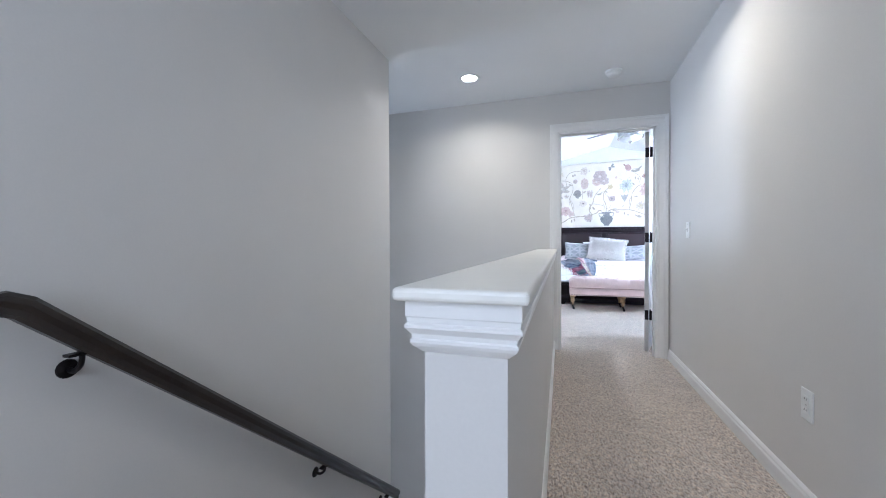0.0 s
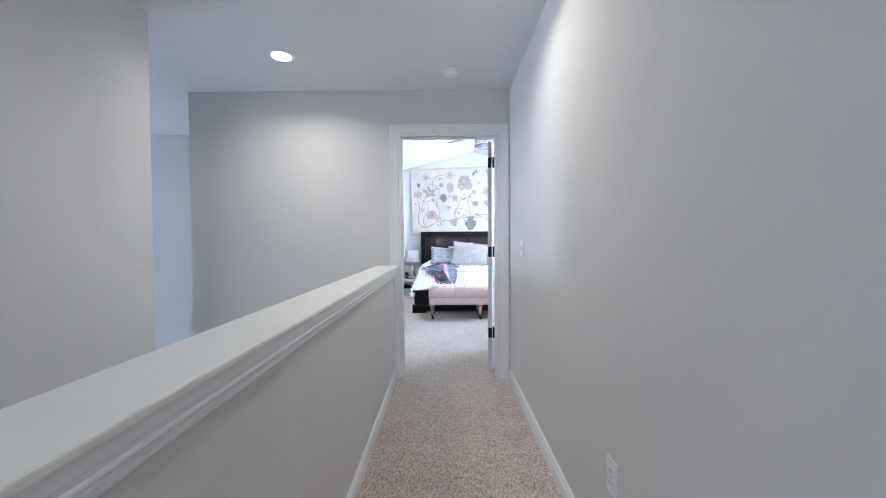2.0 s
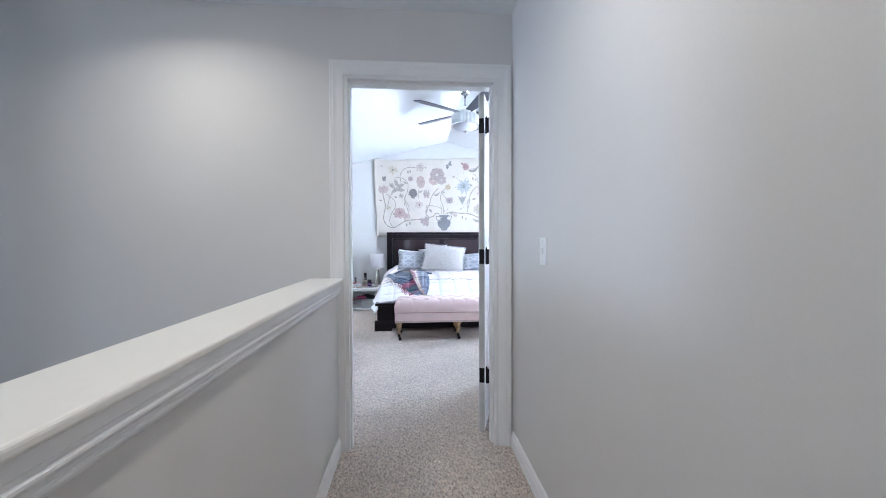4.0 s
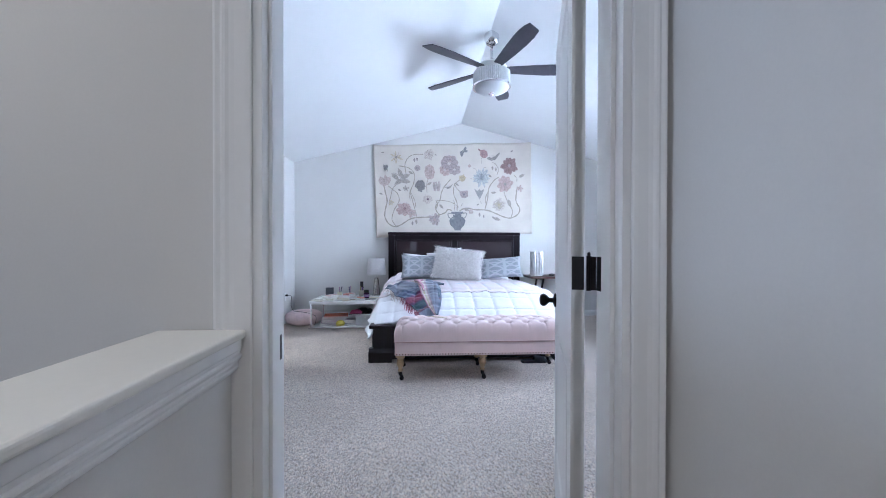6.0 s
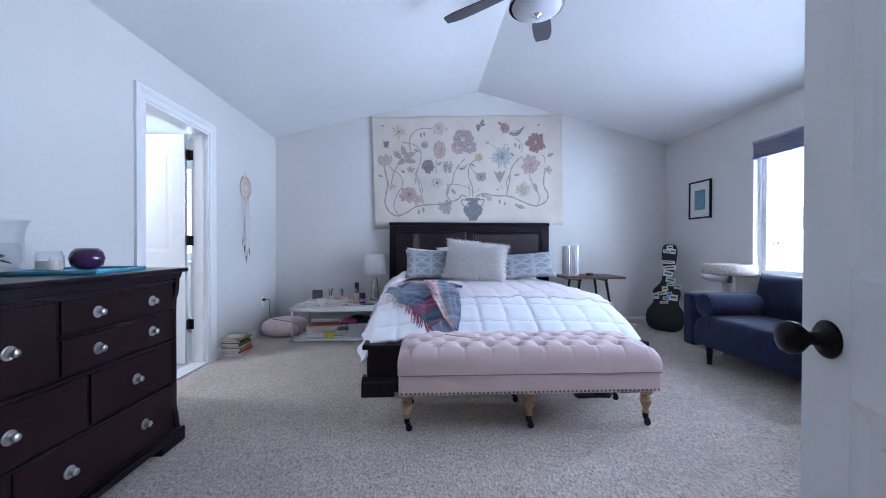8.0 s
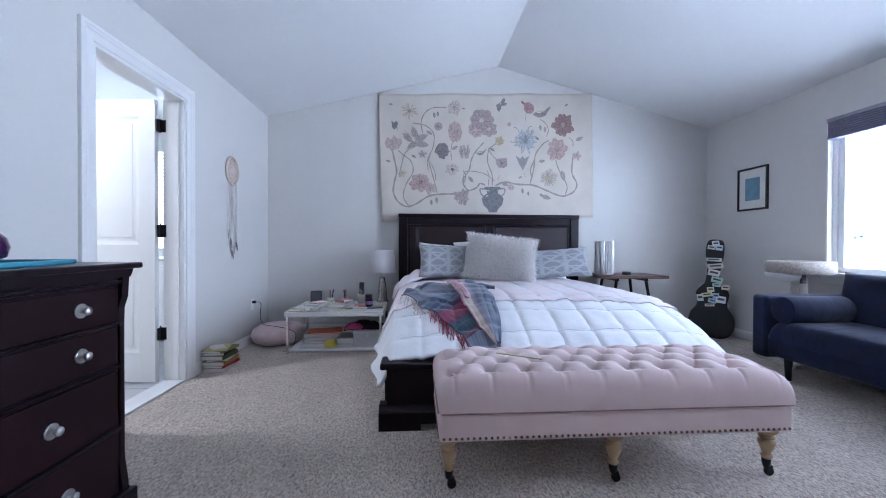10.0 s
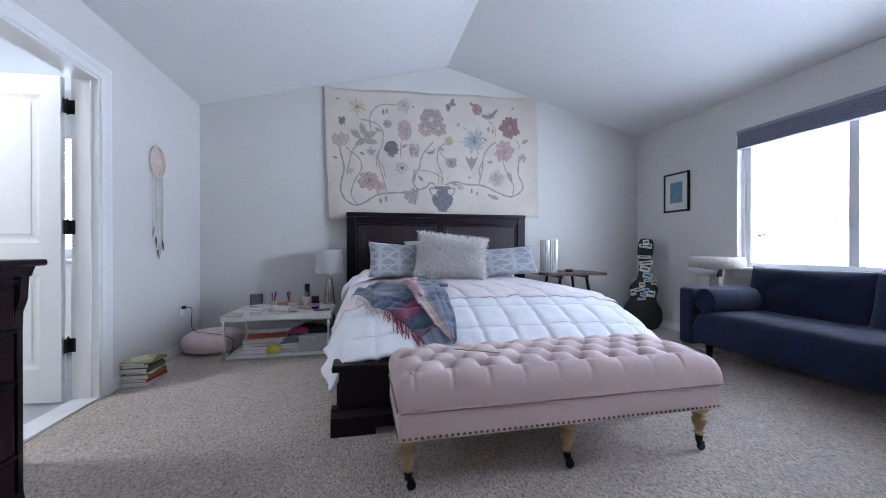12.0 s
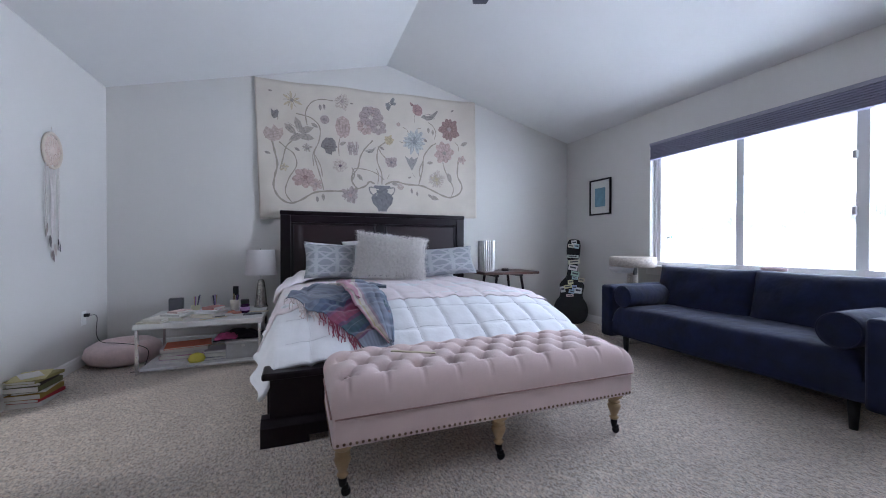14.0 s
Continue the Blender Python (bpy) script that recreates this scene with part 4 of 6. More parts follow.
part("fold", sheet(50, 34, flap, 0.006), FLAP, throw, "slate fold with a cream, yellow and pink striped border", smooth=True)


def roll(u, v):
    p = bend((0.27, 7.50, 0), (0.52, 7.64, 0), (0.80, 7.40, 0), u) + Vector((0.0, 0.012 * math.sin(11 * u), 0))
    a = 2 * math.pi * v
    r = (0.034 + 0.008 * math.sin(u * 13) + 0.006 * math.sin(3 * a + 5 * u)) * (0.35 + 0.65 * math.sin(math.pi * min(1, 0.06 + u)) ** 0.5)
    return p + Vector((0.4 * r * math.cos(a), r * 1.5 * math.cos(a), bedtop(p.x, p.y) + 0.045 + r * math.sin(a)))


part("roll", sheet(44, 20, roll), ROLL, throw, "bunched slate, cream and pink top of the throw", smooth=True)


def twist(u, v):
    p = bend((0.47, 7.52, 0), (0.51, 7.42, 0), (0.57, 7.16, 0), u)
    a = 2 * math.pi * v
    r = 0.020 * math.sin(math.pi * (0.12 + 0.80 * u)) ** 0.6 + 0.004 * math.sin(3 * a + 14 * u)
    return p + Vector((r * math.cos(a), 0.3 * r * math.cos(a), bedtop(p.x, p.y) + 0.082 + r * math.sin(a)))


part("twist", sheet(30, 14, twist), striped_mat("twisted_edge", [(0.0, PINKY), (0.35, (0.50, 0.30, 0.34)), (0.5, CREAM), (0.72, PINKY), (0.85, (0.20, 0.05, 0.10))], axis=1, cross=0.1, lines=20), throw, "twisted pink edge of the throw", smooth=True)
rnd = random.Random(3)
fringes = {"cream": ((0.58, 0.50, 0.48), [i / 60 for i in range(0, 22)] + [i / 60 for i in range(50, 60)]), "plum": ((0.26, 0.06, 0.10), [i / 70 for i in range(25, 58)])}
for tone, (colour, places) in fringes.items():
    bm = bmesh.new()
    for t in places:
        p = throw_at(min(1, t), 0.0)
        d = Vector((rnd.uniform(-0.25, 0.25) + 0.1, -1, 0)).normalized()
        q = [p + Vector((0.006, 0.006, -0.002))]
        ln = rnd.uniform(0.07, 0.13)
        for k in (0.35, 0.7, 1.0):
            w = p + d * ln * k + Vector((rnd.uniform(-.008, .008), 0, 0))
            w.z = bedtop(w.x, max(6.77, w.y)) + 0.026 - max(0.0, 6.78 - w.y) * 0.9
            q.append(w)
        tube(q, 0.0032, 4, bm)
    part("fringe", bm, tint(colour, 0.9), throw, "twisted %s fringe" % tone, kind="stuff")

# bench
bench = thing("bench", "pink linen tufted bench with nailhead trim and turned legs", "bench", (1.066, 6.385, 0), 0)
BW, BD = 0.752, 0.245
part("apron", box(-BW + 0.012, BW - 0.012, -BD + 0.01, BD - 0.01, 0.220, 0.335, 0.012, 3), PINK, bench)
buttons = []
for r in range(4):
    for c in range(10 if r % 2 == 0 else 9):
        buttons.append((-BW + 0.075 + (c + (0 if r % 2 == 0 else 0.5)) * (2 * BW - 0.15) / 9, -BD + 0.105 + r * (2 * BD - 0.19) / 3))


def cushion(u, v):
    a, b = 2 * u - 1, 2 * v - 1
    def spread(s):
        return math.copysign(1 - (1 - abs(s)) ** 1.6, s)
    x, y = spread(a), spread(b)
    ex, ey = max(0, 1 - abs(x) ** 16), max(0, 1 - abs(y) ** 7)
    edge = (ex ** 0.36) * (ey ** 0.40)
    X, Y = x * BW, y * BD
    dz = 0.0
    for bx, by in buttons:
        d2 = (X - bx) ** 2 + (Y - by) ** 2
        if d2 < 0.012:
            dz += 0.034 * math.exp(-d2 / 0.0005) + 0.020 * math.exp(-d2 / 0.0026)
    px = (X + BW - 0.075) / ((2 * BW - 0.15) / 9)
    py = (Y + BD - 0.105) / ((2 * BD - 0.19) / 3)
    s1, s2 = (px + py / 2), (px - py / 2)
    crease = min(abs(s1 - round(s1)), abs(s2 - round(s2)))
    if abs(x) < 0.93 and abs(y) < 0.78:
        dz += 0.005 * math.exp(-(crease / 0.05) ** 2)
    else:
        side = abs(px - round(px)) if abs(y) >= 0.78 else 1
        dz += 0.010 * math.exp(-(side / 0.05) ** 2) * (1 if abs(y) < 0.97 else 0.3)
    z = 0.333 + 0.163 * edge - dz * edge + 0.003 * noise.noise(Vector((X * 9, Y * 9, 0)))
    k = 1 - 0.018 * (1 - edge) + 0.012 * math.sin(min(1, edge) * math.pi)
    return Vector((X * k, Y * k * 1.01, z))


part("cushion", sheet(230, 84, cushion), PINK, bench, "deep button-tufted pink cushion", smooth=True)
bm = lathe([(0, -0.003), (0.010, -0.003), (0.011, 0.001), (0.007, 0.005), (0, 0.006)], 10)
bme = None
for bx, by in buttons:
    if bme is None:
        bme = part("button", bm, PINK, bench, smooth=True)
        bme.matrix_basis = pose(bx, by, 0.454)
    else:
        part("button", bme.data, None, bench, m=pose(bx, by, 0.454))
nail = None
ring = [(x, -BD + 0.009, 90) for x in np.linspace(-BW + 0.03, BW - 0.03, 62)] + [(x, BD - 0.009, -90) for x in np.linspace(-BW + 0.03, BW - 0.03, 62)]
ring_s = [(-BW + 0.011, y, 0) for y in np.linspace(-BD + 0.03, BD - 0.03, 20)] + [(BW - 0.011, y, 1) for y in np.linspace(-BD + 0.03, BD - 0.03, 20)]
for x, y, a in ring[:62]:
    if nail is None:
        nail = part("nail", lathe([(0.0062, 0), (0.005, 0.003), (0, 0.0045)], 8), NAIL, bench, smooth=True)
        nail.matrix_basis = pose(x, y, 0.236, 90, 0, 0)
    else:
        part("nail", nail.data, None, bench, m=pose(x, y, 0.236, 90, 0, 0))
for x, y, a in ring_s:
    part("nail", nail.data, None, bench, m=pose(x, y, 0.236, 0, 90 if a else -90, 0))
part("welt", tube([(-BW + 0.02, -BD + 0.004, 0.336), (BW - 0.02, -BD + 0.004, 0.336)], 0.0045, 6), tint((0.36, 0.22, 0.2)), bench)
part("welt", tube([(-BW + 0.008, -BD + 0.02, 0.336), (-BW + 0.008, BD - 0.02, 0.336)], 0.0045, 6), tint((0.36, 0.22, 0.2)), bench)
lp = [(0.015, 0.072), (0.016, 0.082), (0.023, 0.087), (0.023, 0.091), (0.015, 0.097), (0.017, 0.106), (0.028, 0.132), (0.033, 0.150), (0.030, 0.158), (0.019, 0.163), (0.019, 0.166), (0.030, 0.170), (0.030, 0.175), (0.020, 0.180), (0.024, 0.185), (0.038, 0.196), (0.043, 0.209), (0.040, 0.219), (0.028, 0.226), (0.026, 0.228)]
for lx in (-0.697, -0.003, 0.685):
    for ly in (-0.170, 0.190):
        lg = part("leg", lathe(lp, 20), OAK, bench, "turned pale oak leg", smooth=True, m=pose(lx, ly, 0))
        part("socket", lathe([(0.013, 0.045), (0.016, 0.055), (0.017, 0.078), (0, 0.078)], 16), BRONZE, lg, "dark metal caster socket", smooth=True)
        part("caster", lathe([(0, -0.008), (0.017, -0.008), (0.019, -0.004), (0.019, 0.004), (0.017, 0.008), (0, 0.008)], 18), BRONZE, lg, m=pose(0.012, 0, 0.0205, 90, 0, 0))
        part("fork", box(-0.004, 0.022, -0.012, 0.012, 0.030, 0.048, 0.003), BRONZE, lg)
# paint stick on the bench
solo("wooden_stick", box(-0.10, 0.10, -0.009, 0.009, 0, 0.005, 0.002), tint((0.60, 0.50, 0.36)), "thin pale wooden stick lying on the bench", "stick").matrix_basis = pose(0.68, 6.30, 0.512, 0, 0, -30)

# dresser
dr = thing("dresser", "espresso wooden dresser with round nickel knobs", "dresser", (0, 5.36, 0))
F = -0.853
part("body", box(LX + 0.015, F, -0.80, 0.80, 0.075, 0.872, 0.004), DARK, dr)
part("top", box(LX + 0.005, F + 0.045, -0.85, 0.85, 0.903, 0.925, 0.007, 3), DARK, dr, "polished espresso top")
part("cornice", prism([(-0.82, 0.872), (-0.835, 0.903), (0.835, 0.903), (0.82, 0.872)], LX + 0.01, F + 0.02, "x"), DARK, dr)
bm = box(LX + 0.01, F + 0.03, -0.84, 0.84, 0.04, 0.075, 0.006, 2)
for s in (-1, 1):
    y0, y1 = sorted((s * 0.66, s * 0.84))
    box(LX + 0.01, F + 0.03, y0, y1, 0.0, 0.045, 0.006, 2, bm)
box(LX + 0.01, F + 0.016, -0.822, 0.822, 0.075, 0.088, 0.005, 2, bm)
part("plinth", bm, DARK, dr)
drawers = [(0.175, 0.775, 0.715, 0.838, (0.325, 0.625)), (0.175, 0.775, 0.565, 0.695, (0.325, 0.625)), (-0.775, -0.175, 0.715, 0.838, (-0.325, -0.625)),
           (-0.775, -0.175, 0.565, 0.695, (-0.325, -0.625)), (-0.155, 0.155, 0.565, 0.838, (0.0,)), (0.295, 0.775, 0.335, 0.535, (0.525,)),
           (-0.275, 0.275, 0.335, 0.535, (0.0,)), (-0.775, -0.295, 0.335, 0.535, (-0.525,)), (0.012, 0.775, 0.10, 0.31, (0.20, 0.575)), (-0.775, -0.012, 0.10, 0.31, (-0.20, -0.575))]
for y0, y1, z0, z1, ks in drawers:
    d_ = part("drawer", box(F - 0.01, F + 0.008, y0, y1, z0, z1, 0.003), DRAWER, dr)
    for y in ks:
        k = part("knob", lathe([(0, 0), (0.024, 0), (0.024, 0.003), (0.021, 0.005), (0.018, 0.0035), (0.011, 0.004), (0.0065, 0.007), (0.0065, 0.014), (0.011, 0.017), (0.0145, 0.021), (0.0135, 0.026), (0.009, 0.029), (0, 0.030)], 22), NICKEL, d_, "brushed nickel knob", smooth=True, m=pose(F + 0.008, y, (z0 + z1) / 2, 0, 90, 0))
for z, spans in ((0.848, ((-0.785, 0.785),)), (0.698, ((-0.785, -0.165), (0.165, 0.785))), (0.542, ((-0.785, 0.785),)), (0.314, ((-0.785, 0.785),))):
    bm = bmesh.new()
    for y0, y1 in spans:
        box(F - 0.002, F + 0.013, y0, y1, z, z + 0.006, 0.0025, 2, bm)
        box(F - 0.002, F + 0.017, y0, y1, z + 0.008, z + 0.014, 0.0025, 2, bm)
    part("bead", bm, DARK, dr)
for s in (-1, 1):
    y0, y1 = sorted((s * 0.785, s * 0.815))
    part("corner_post", prism([(F - 0.04, 0.872), (F + 0.018, 0.872), (F + 0.014, 0.80), (F + 0.002, 0.76), (F, 0.70), (F, 0.20), (F + 0.012, 0.12), (F + 0.014, 0.088), (F - 0.04, 0.088)], y0, y1, "y"), DARK, dr)

DT = 0.925
tray = thing("tray", "square turquoise enamel tray on the dresser", "tray", (-1.05, 5.85, DT), 12)
bm = box(-0.15, 0.15, -0.19, 0.19, 0.0, 0.006, 0.002)
part("base", bm, TEAL, tray)
bm = box(-0.16, 0.16, -0.20, -0.185, 0.001, 0.016, 0.004)
box(-0.16, 0.16, 0.185, 0.20, 0.001, 0.016, 0.004, bm=bm)
box(-0.16, -0.145, -0.185, 0.185, 0.001, 0.016, 0.004, bm=bm)
box(0.145, 0.16, -0.185, 0.185, 0.001, 0.016, 0.004, bm=bm)
part("rim", bm, TEAL, tray)
o = thing("purple_bowl", "round purple mosaic glass candle bowl", "candle holder", (-1.12, 5.96, DT + 0.006))
part("bowl", lathe([(0, 0), (0.03, 0.001), (0.058, 0.02), (0.066, 0.05), (0.058, 0.08), (0.042, 0.098), (0.038, 0.098), (0.054, 0.078), (0.061, 0.05), (0.053, 0.022), (0, 0.006)], 28), PURPLE, o, smooth=True)
o = thing("candle_jar", "clear glass jar with a cream candle", "candle", (-1.165, 5.83, DT + 0.006))
part("jar", lathe([(0, 0), (0.044, 0), (0.047, 0.004), (0.047, 0.068), (0.040, 0.078), (0.043, 0.086), (0.041, 0.086), (0.038, 0.077), (0.044, 0.067), (0.044, 0.004), (0, 0.004)], 28), CLEAR, o, smooth=True)
part("wax", lathe([(0, 0.005), (0.0435, 0.005), (0.0435, 0.045), (0, 0.045)], 24), WAX, o)
part("wick", tube([(0, 0, 0.045), (0.001, 0, 0.058)], 0.001, 5), BLACK, o)
o = thing("glass_bowl", "wide clear glass bowl full of matchbooks and cards", "bowl", (-1.16, 5.53, DT))
part("bowl", lathe([(0, 0.0), (0.095, 0), (0.115, 0.004), (0.115, 0.012), (0.104, 0.022), (0.128, 0.03), (0.138, 0.06), (0.138, 0.15), (0.146, 0.195), (0.156, 0.212), (0.153, 0.212), (0.142, 0.193), (0.134, 0.15), (0.134, 0.06), (0.122, 0.034), (0, 0.030)], 40), CLEAR, o, smooth=True)
rnd = random.Random(11)
cols = [(0.03, 0.03, 0.04), (0.05, 0.05, 0.06), (0.55, 0.55, 0.52), (0.10, 0.09, 0.10), (0.25, 0.24, 0.22), (0.02, 0.03, 0.05)]
for k in range(60):
    r, a = 0.092 * math.sqrt(rnd.random()), rnd.random() * 6.28
    z = 0.045 + rnd.random() * 0.095 * (1 - (r / 0.12) ** 2)
    part("matchbook", box(-0.021, 0.021, -0.017, 0.017, -0.002, 0.002, 0.0006, 1), tint(cols[k % 6]), o,
         m=pose(r * math.cos(a), r * math.sin(a), z, rnd.uniform(-60, 60), rnd.uniform(-60, 60), rnd.uniform(0, 360)))
part("card", box(-0.03, 0.03, -0.001, 0.001, 0.032, 0.13), PAPER, o, m=pose(0.09, 0.06, 0.0, 8, 0, 50))
part("card", box(-0.02, 0.02, -0.001, 0.001, 0.032, 0.10), PAPER, o, m=pose(0.105, -0.02, 0.0, 0, 0, 85))

# white low table with shelf
tb = thing("side_table", "low white lacquer table with a chrome frame", "table", (-0.515, 8.485, 0))
TW, TD, TH = 0.44, 0.335, 0.385
part("tabletop", box(-TW, TW, -TD, TD, TH - 0.042, TH, 0.003), WHITE, tb)
for sx in (-1, 1):
    for sy in (-1, 1):
        part("leg", box(sx * (TW - 0.022) - 0.010, sx * (TW - 0.022) + 0.010, sy * (TD - 0.02) - 0.010, sy * (TD - 0.02) + 0.010, 0, TH - 0.042, 0.002), CHROME, tb)
for sy in (-1, 1):
    part("rail", box(-TW + 0.032, TW - 0.032, sy * (TD - 0.02) - 0.008, sy * (TD - 0.02) + 0.008, 0.012, 0.030, 0.002), CHROME, tb)
for sx in (-1, 1):
    part("rail", box(sx * (TW - 0.022) - 0.008, sx * (TW - 0.022) + 0.008, -TD + 0.03, TD - 0.03, 0.012, 0.030, 0.002), CHROME, tb)
part("shelf", box(-TW + 0.035, TW - 0.035, -TD + 0.03, TD - 0.03, 0.030, 0.042, 0.002), WHITE, tb)
part("back_panel", box(-TW + 0.035, TW - 0.035, TD - 0.035, TD - 0.028, 0.16, TH - 0.045), WHITE, tb)


def book(w, d, h, at, turn, cover, label="closed book in a stack", lean=0.0, group="books"):
    o = thing("book", label, "book", at, turn, group=group)
    part("page_block", box(-w / 2 + 0.003, w / 2 - 0.003, -d / 2 + 0.003, d / 2 - 0.001, 0.002, h - 0.002, 0.0006, 1), PAPER, o)
    bm = box(-w / 2, w / 2, -d / 2, d / 2, 0, 0.002)
    box(-w / 2, w / 2, -d / 2, d / 2, h - 0.002, h, bm=bm)
    box(-w / 2, -w / 2 + 0.002, -d / 2, d / 2, 0.002, h - 0.002, bm=bm)
    part("cover", bm, tint(cover), o)
    return o


def pile(x, y, z, items, label, group):
    for w, d, h, dx, dy, turn, c in items:
        book(w, d, h, (x + dx, y + dy, z), turn, c, label, group=group)
        z += h + 0.0005
    return z


pile(-1.345, 7.83, 0.0, [(0.165, 0.225, 0.026, 0, 0, 183, (0.70, 0.68, 0.64)), (0.16, 0.22, 0.020, 0.012, 0.0, 172, (0.42, 0.03, 0.04)), (0.17, 0.23, 0.030, 0.004, 0.0, 178, (0.35, 0.22, 0.05)),
                        (0.155, 0.21, 0.012, 0.008, 0.01, 186, (0.66, 0.62, 0.56)), (0.17, 0.22, 0.032, -0.002, 0.0, 176, (0.13, 0.13, 0.06)), (0.16, 0.20, 0.020, -0.004, 0.0, 181, (0.03, 0.02, 0.02)),
                        (0.17, 0.23, 0.018, 0.0, 0.0, 171, (0.30, 0.27, 0.10)), (0.165, 0.22, 0.005, -0.012, -0.01, 196, (0.58, 0.52, 0.26)), (0.10, 0.14, 0.003, -0.014, -0.01, 215, (0.72, 0.70, 0.66))],
     "worn book in the stack on the carpet", "books stacked on the floor")
pile(-0.72, 8.36, TH, [(0.25, 0.19, 0.022, 0, 0, 78, (0.62, 0.60, 0.50)), (0.22, 0.16, 0.022, 0.01, 0.02, 66, (0.70, 0.68, 0.66)), (0.15, 0.10, 0.014, 0.01, 0.03, 58, (0.62, 0.46, 0.43))], "book in a small pile on the white table", "books on the white table")
pile(-0.50, 8.42, TH, [(0.24, 0.18, 0.026, 0, 0, 70, (0.66, 0.60, 0.50)), (0.22, 0.16, 0.022, 0.0, 0.01, 80, (0.70, 0.68, 0.68)), (0.14, 0.11, 0.022, 0.02, 0.03, 62, (0.55, 0.26, 0.23))], "book in a small pile on the white table", "books on the white table")
pile(-0.83, 8.27, TH, [(0.24, 0.17, 0.012, 0, 0, 76, (0.60, 0.55, 0.46)), (0.21, 0.15, 0.016, 0.02, 0.02, 70, (0.66, 0.63, 0.58))], "pale book in a small pile on the white table", "books on the white table")
for x, y, w, d, z, turn, c, lab in ((-0.40, 8.52, 0.16, 0.11, 0.002, 24, (0.60, 0.20, 0.12), "orange paper packet lying on the table"), (-0.30, 8.44, 0.07, 0.05, 0.014, 10, (0.55, 0.24, 0.18), "small coral pouch lying on the table"), (-0.44, 8.24, 0.20, 0.013, 0.006, 28, (0.55, 0.45, 0.30), "wooden pencil lying on the table")):
    solo("packet" if w > 0.1 and d > 0.05 else "pouch" if d > 0.03 else "pencil", box(-w / 2, w / 2, -d / 2, d / 2, 0, max(z, 0.004), 0.0015), tint(c, 0.6), lab, "stationery").matrix_basis = pose(x, y, TH, 0, 0, turn)
o = thing("speaker", "small dark grey box speaker", "speaker", (-0.815, 8.70, TH), 8)
part("body", box(-0.055, 0.055, -0.035, 0.035, 0, 0.125, 0.006), tint((0.05, 0.05, 0.055), 0.5), o)
part("grille", box(-0.048, 0.048, -0.038, -0.034, 0.008, 0.117, 0.003), tint((0.10, 0.10, 0.11), 0.8), o)
for k, (x, y, h, c) in enumerate([(-0.66, 8.66, 0.06, (0.62, 0.58, 0.40)), (-0.51, 8.68, 0.055, (0.62, 0.62, 0.55)), (-0.35, 8.66, 0.09, (0.66, 0.62, 0.52))]):
    o = thing("brush_pot", "small pale pot holding brushes and pencils", "pot", (x, y, TH), group="pots on the white table")
    part("pot", lathe([(0, 0), (0.032, 0), (0.036, h), (0.032, h), (0.029, 0.004), (0, 0.004)], 20), tint(c, 0.4), o, smooth=True)
    rnd = random.Random(k)
    for j in range(5):
        dx, dy = rnd.uniform(-.03, .03), rnd.uniform(-.03, .03)
        part("brush", tube([(dx * 0.3, dy * 0.3, 0.006), (dx, dy, 0.11 + 0.02 * rnd.random()), (dx * 1.12, dy * 1.12, 0.13 + 0.02 * rnd.random())], 0.004, 6, taper=lambda t: 0.6 + 0.9 * t), tint([(0.04, 0.04, 0.05), (0.25, 0.12, 0.35), (0.55, 0.52, 0.5), (0.45, 0.35, 0.2), (0.05, 0.05, 0.15)][j]), o)
o = thing("black_brush", "tall black rectangular hairbrush standing up", "brush", (-0.345, 8.70, TH))
part("body", box(-0.024, 0.024, -0.008, 0.008, 0.07, 0.215, 0.004), BLACK, o)
part("handle", box(-0.010, 0.010, -0.008, 0.008, 0.006, 0.07, 0.003), BLACK, o)
o = thing("candle_cup", "dark purple jar with a black lid", "jar", (-0.24, 8.46, TH))
part("jar", lathe([(0, 0), (0.036, 0), (0.038, 0.01), (0.038, 0.07), (0.030, 0.082), (0, 0.082)], 22), PURPLE, o, smooth=True)
part("lid", lathe([(0.032, 0.082), (0.035, 0.084), (0.035, 0.112), (0.030, 0.118), (0, 0.118)], 22), BLACK, o)
part("label", lathe([(0.0385, 0.022), (0.0388, 0.022), (0.0388, 0.055), (0.0385, 0.055)], 22), tint((0.42, 0.25, 0.5)), o)
for x, y, w, d, t, c, nm, lb in ((-0.17, 8.35, 0.15, 0.075, 12, (0.05, 0.05, 0.06), "phone", "dark phone lying flat on the table"), (-0.30, 8.33, 0.16, 0.03, 8, (0.6, 0.58, 0.55), "remote", "slim pale remote lying on the table"), (-0.13, 8.46, 0.17, 0.02, -4, (0.6, 0.52, 0.38), "ruler", "thin wooden ruler on the table"), (-0.40, 8.30, 0.09, 0.02, 30, (0.1, 0.1, 0.1), "pen", "dark pen lying on the table")):
    solo(nm, box(-w / 2, w / 2, -d / 2, d / 2, 0, 0.009, 0.003), tint(c, 0.35), lb, nm).matrix_basis = pose(x, y, TH, 0, 0, t)
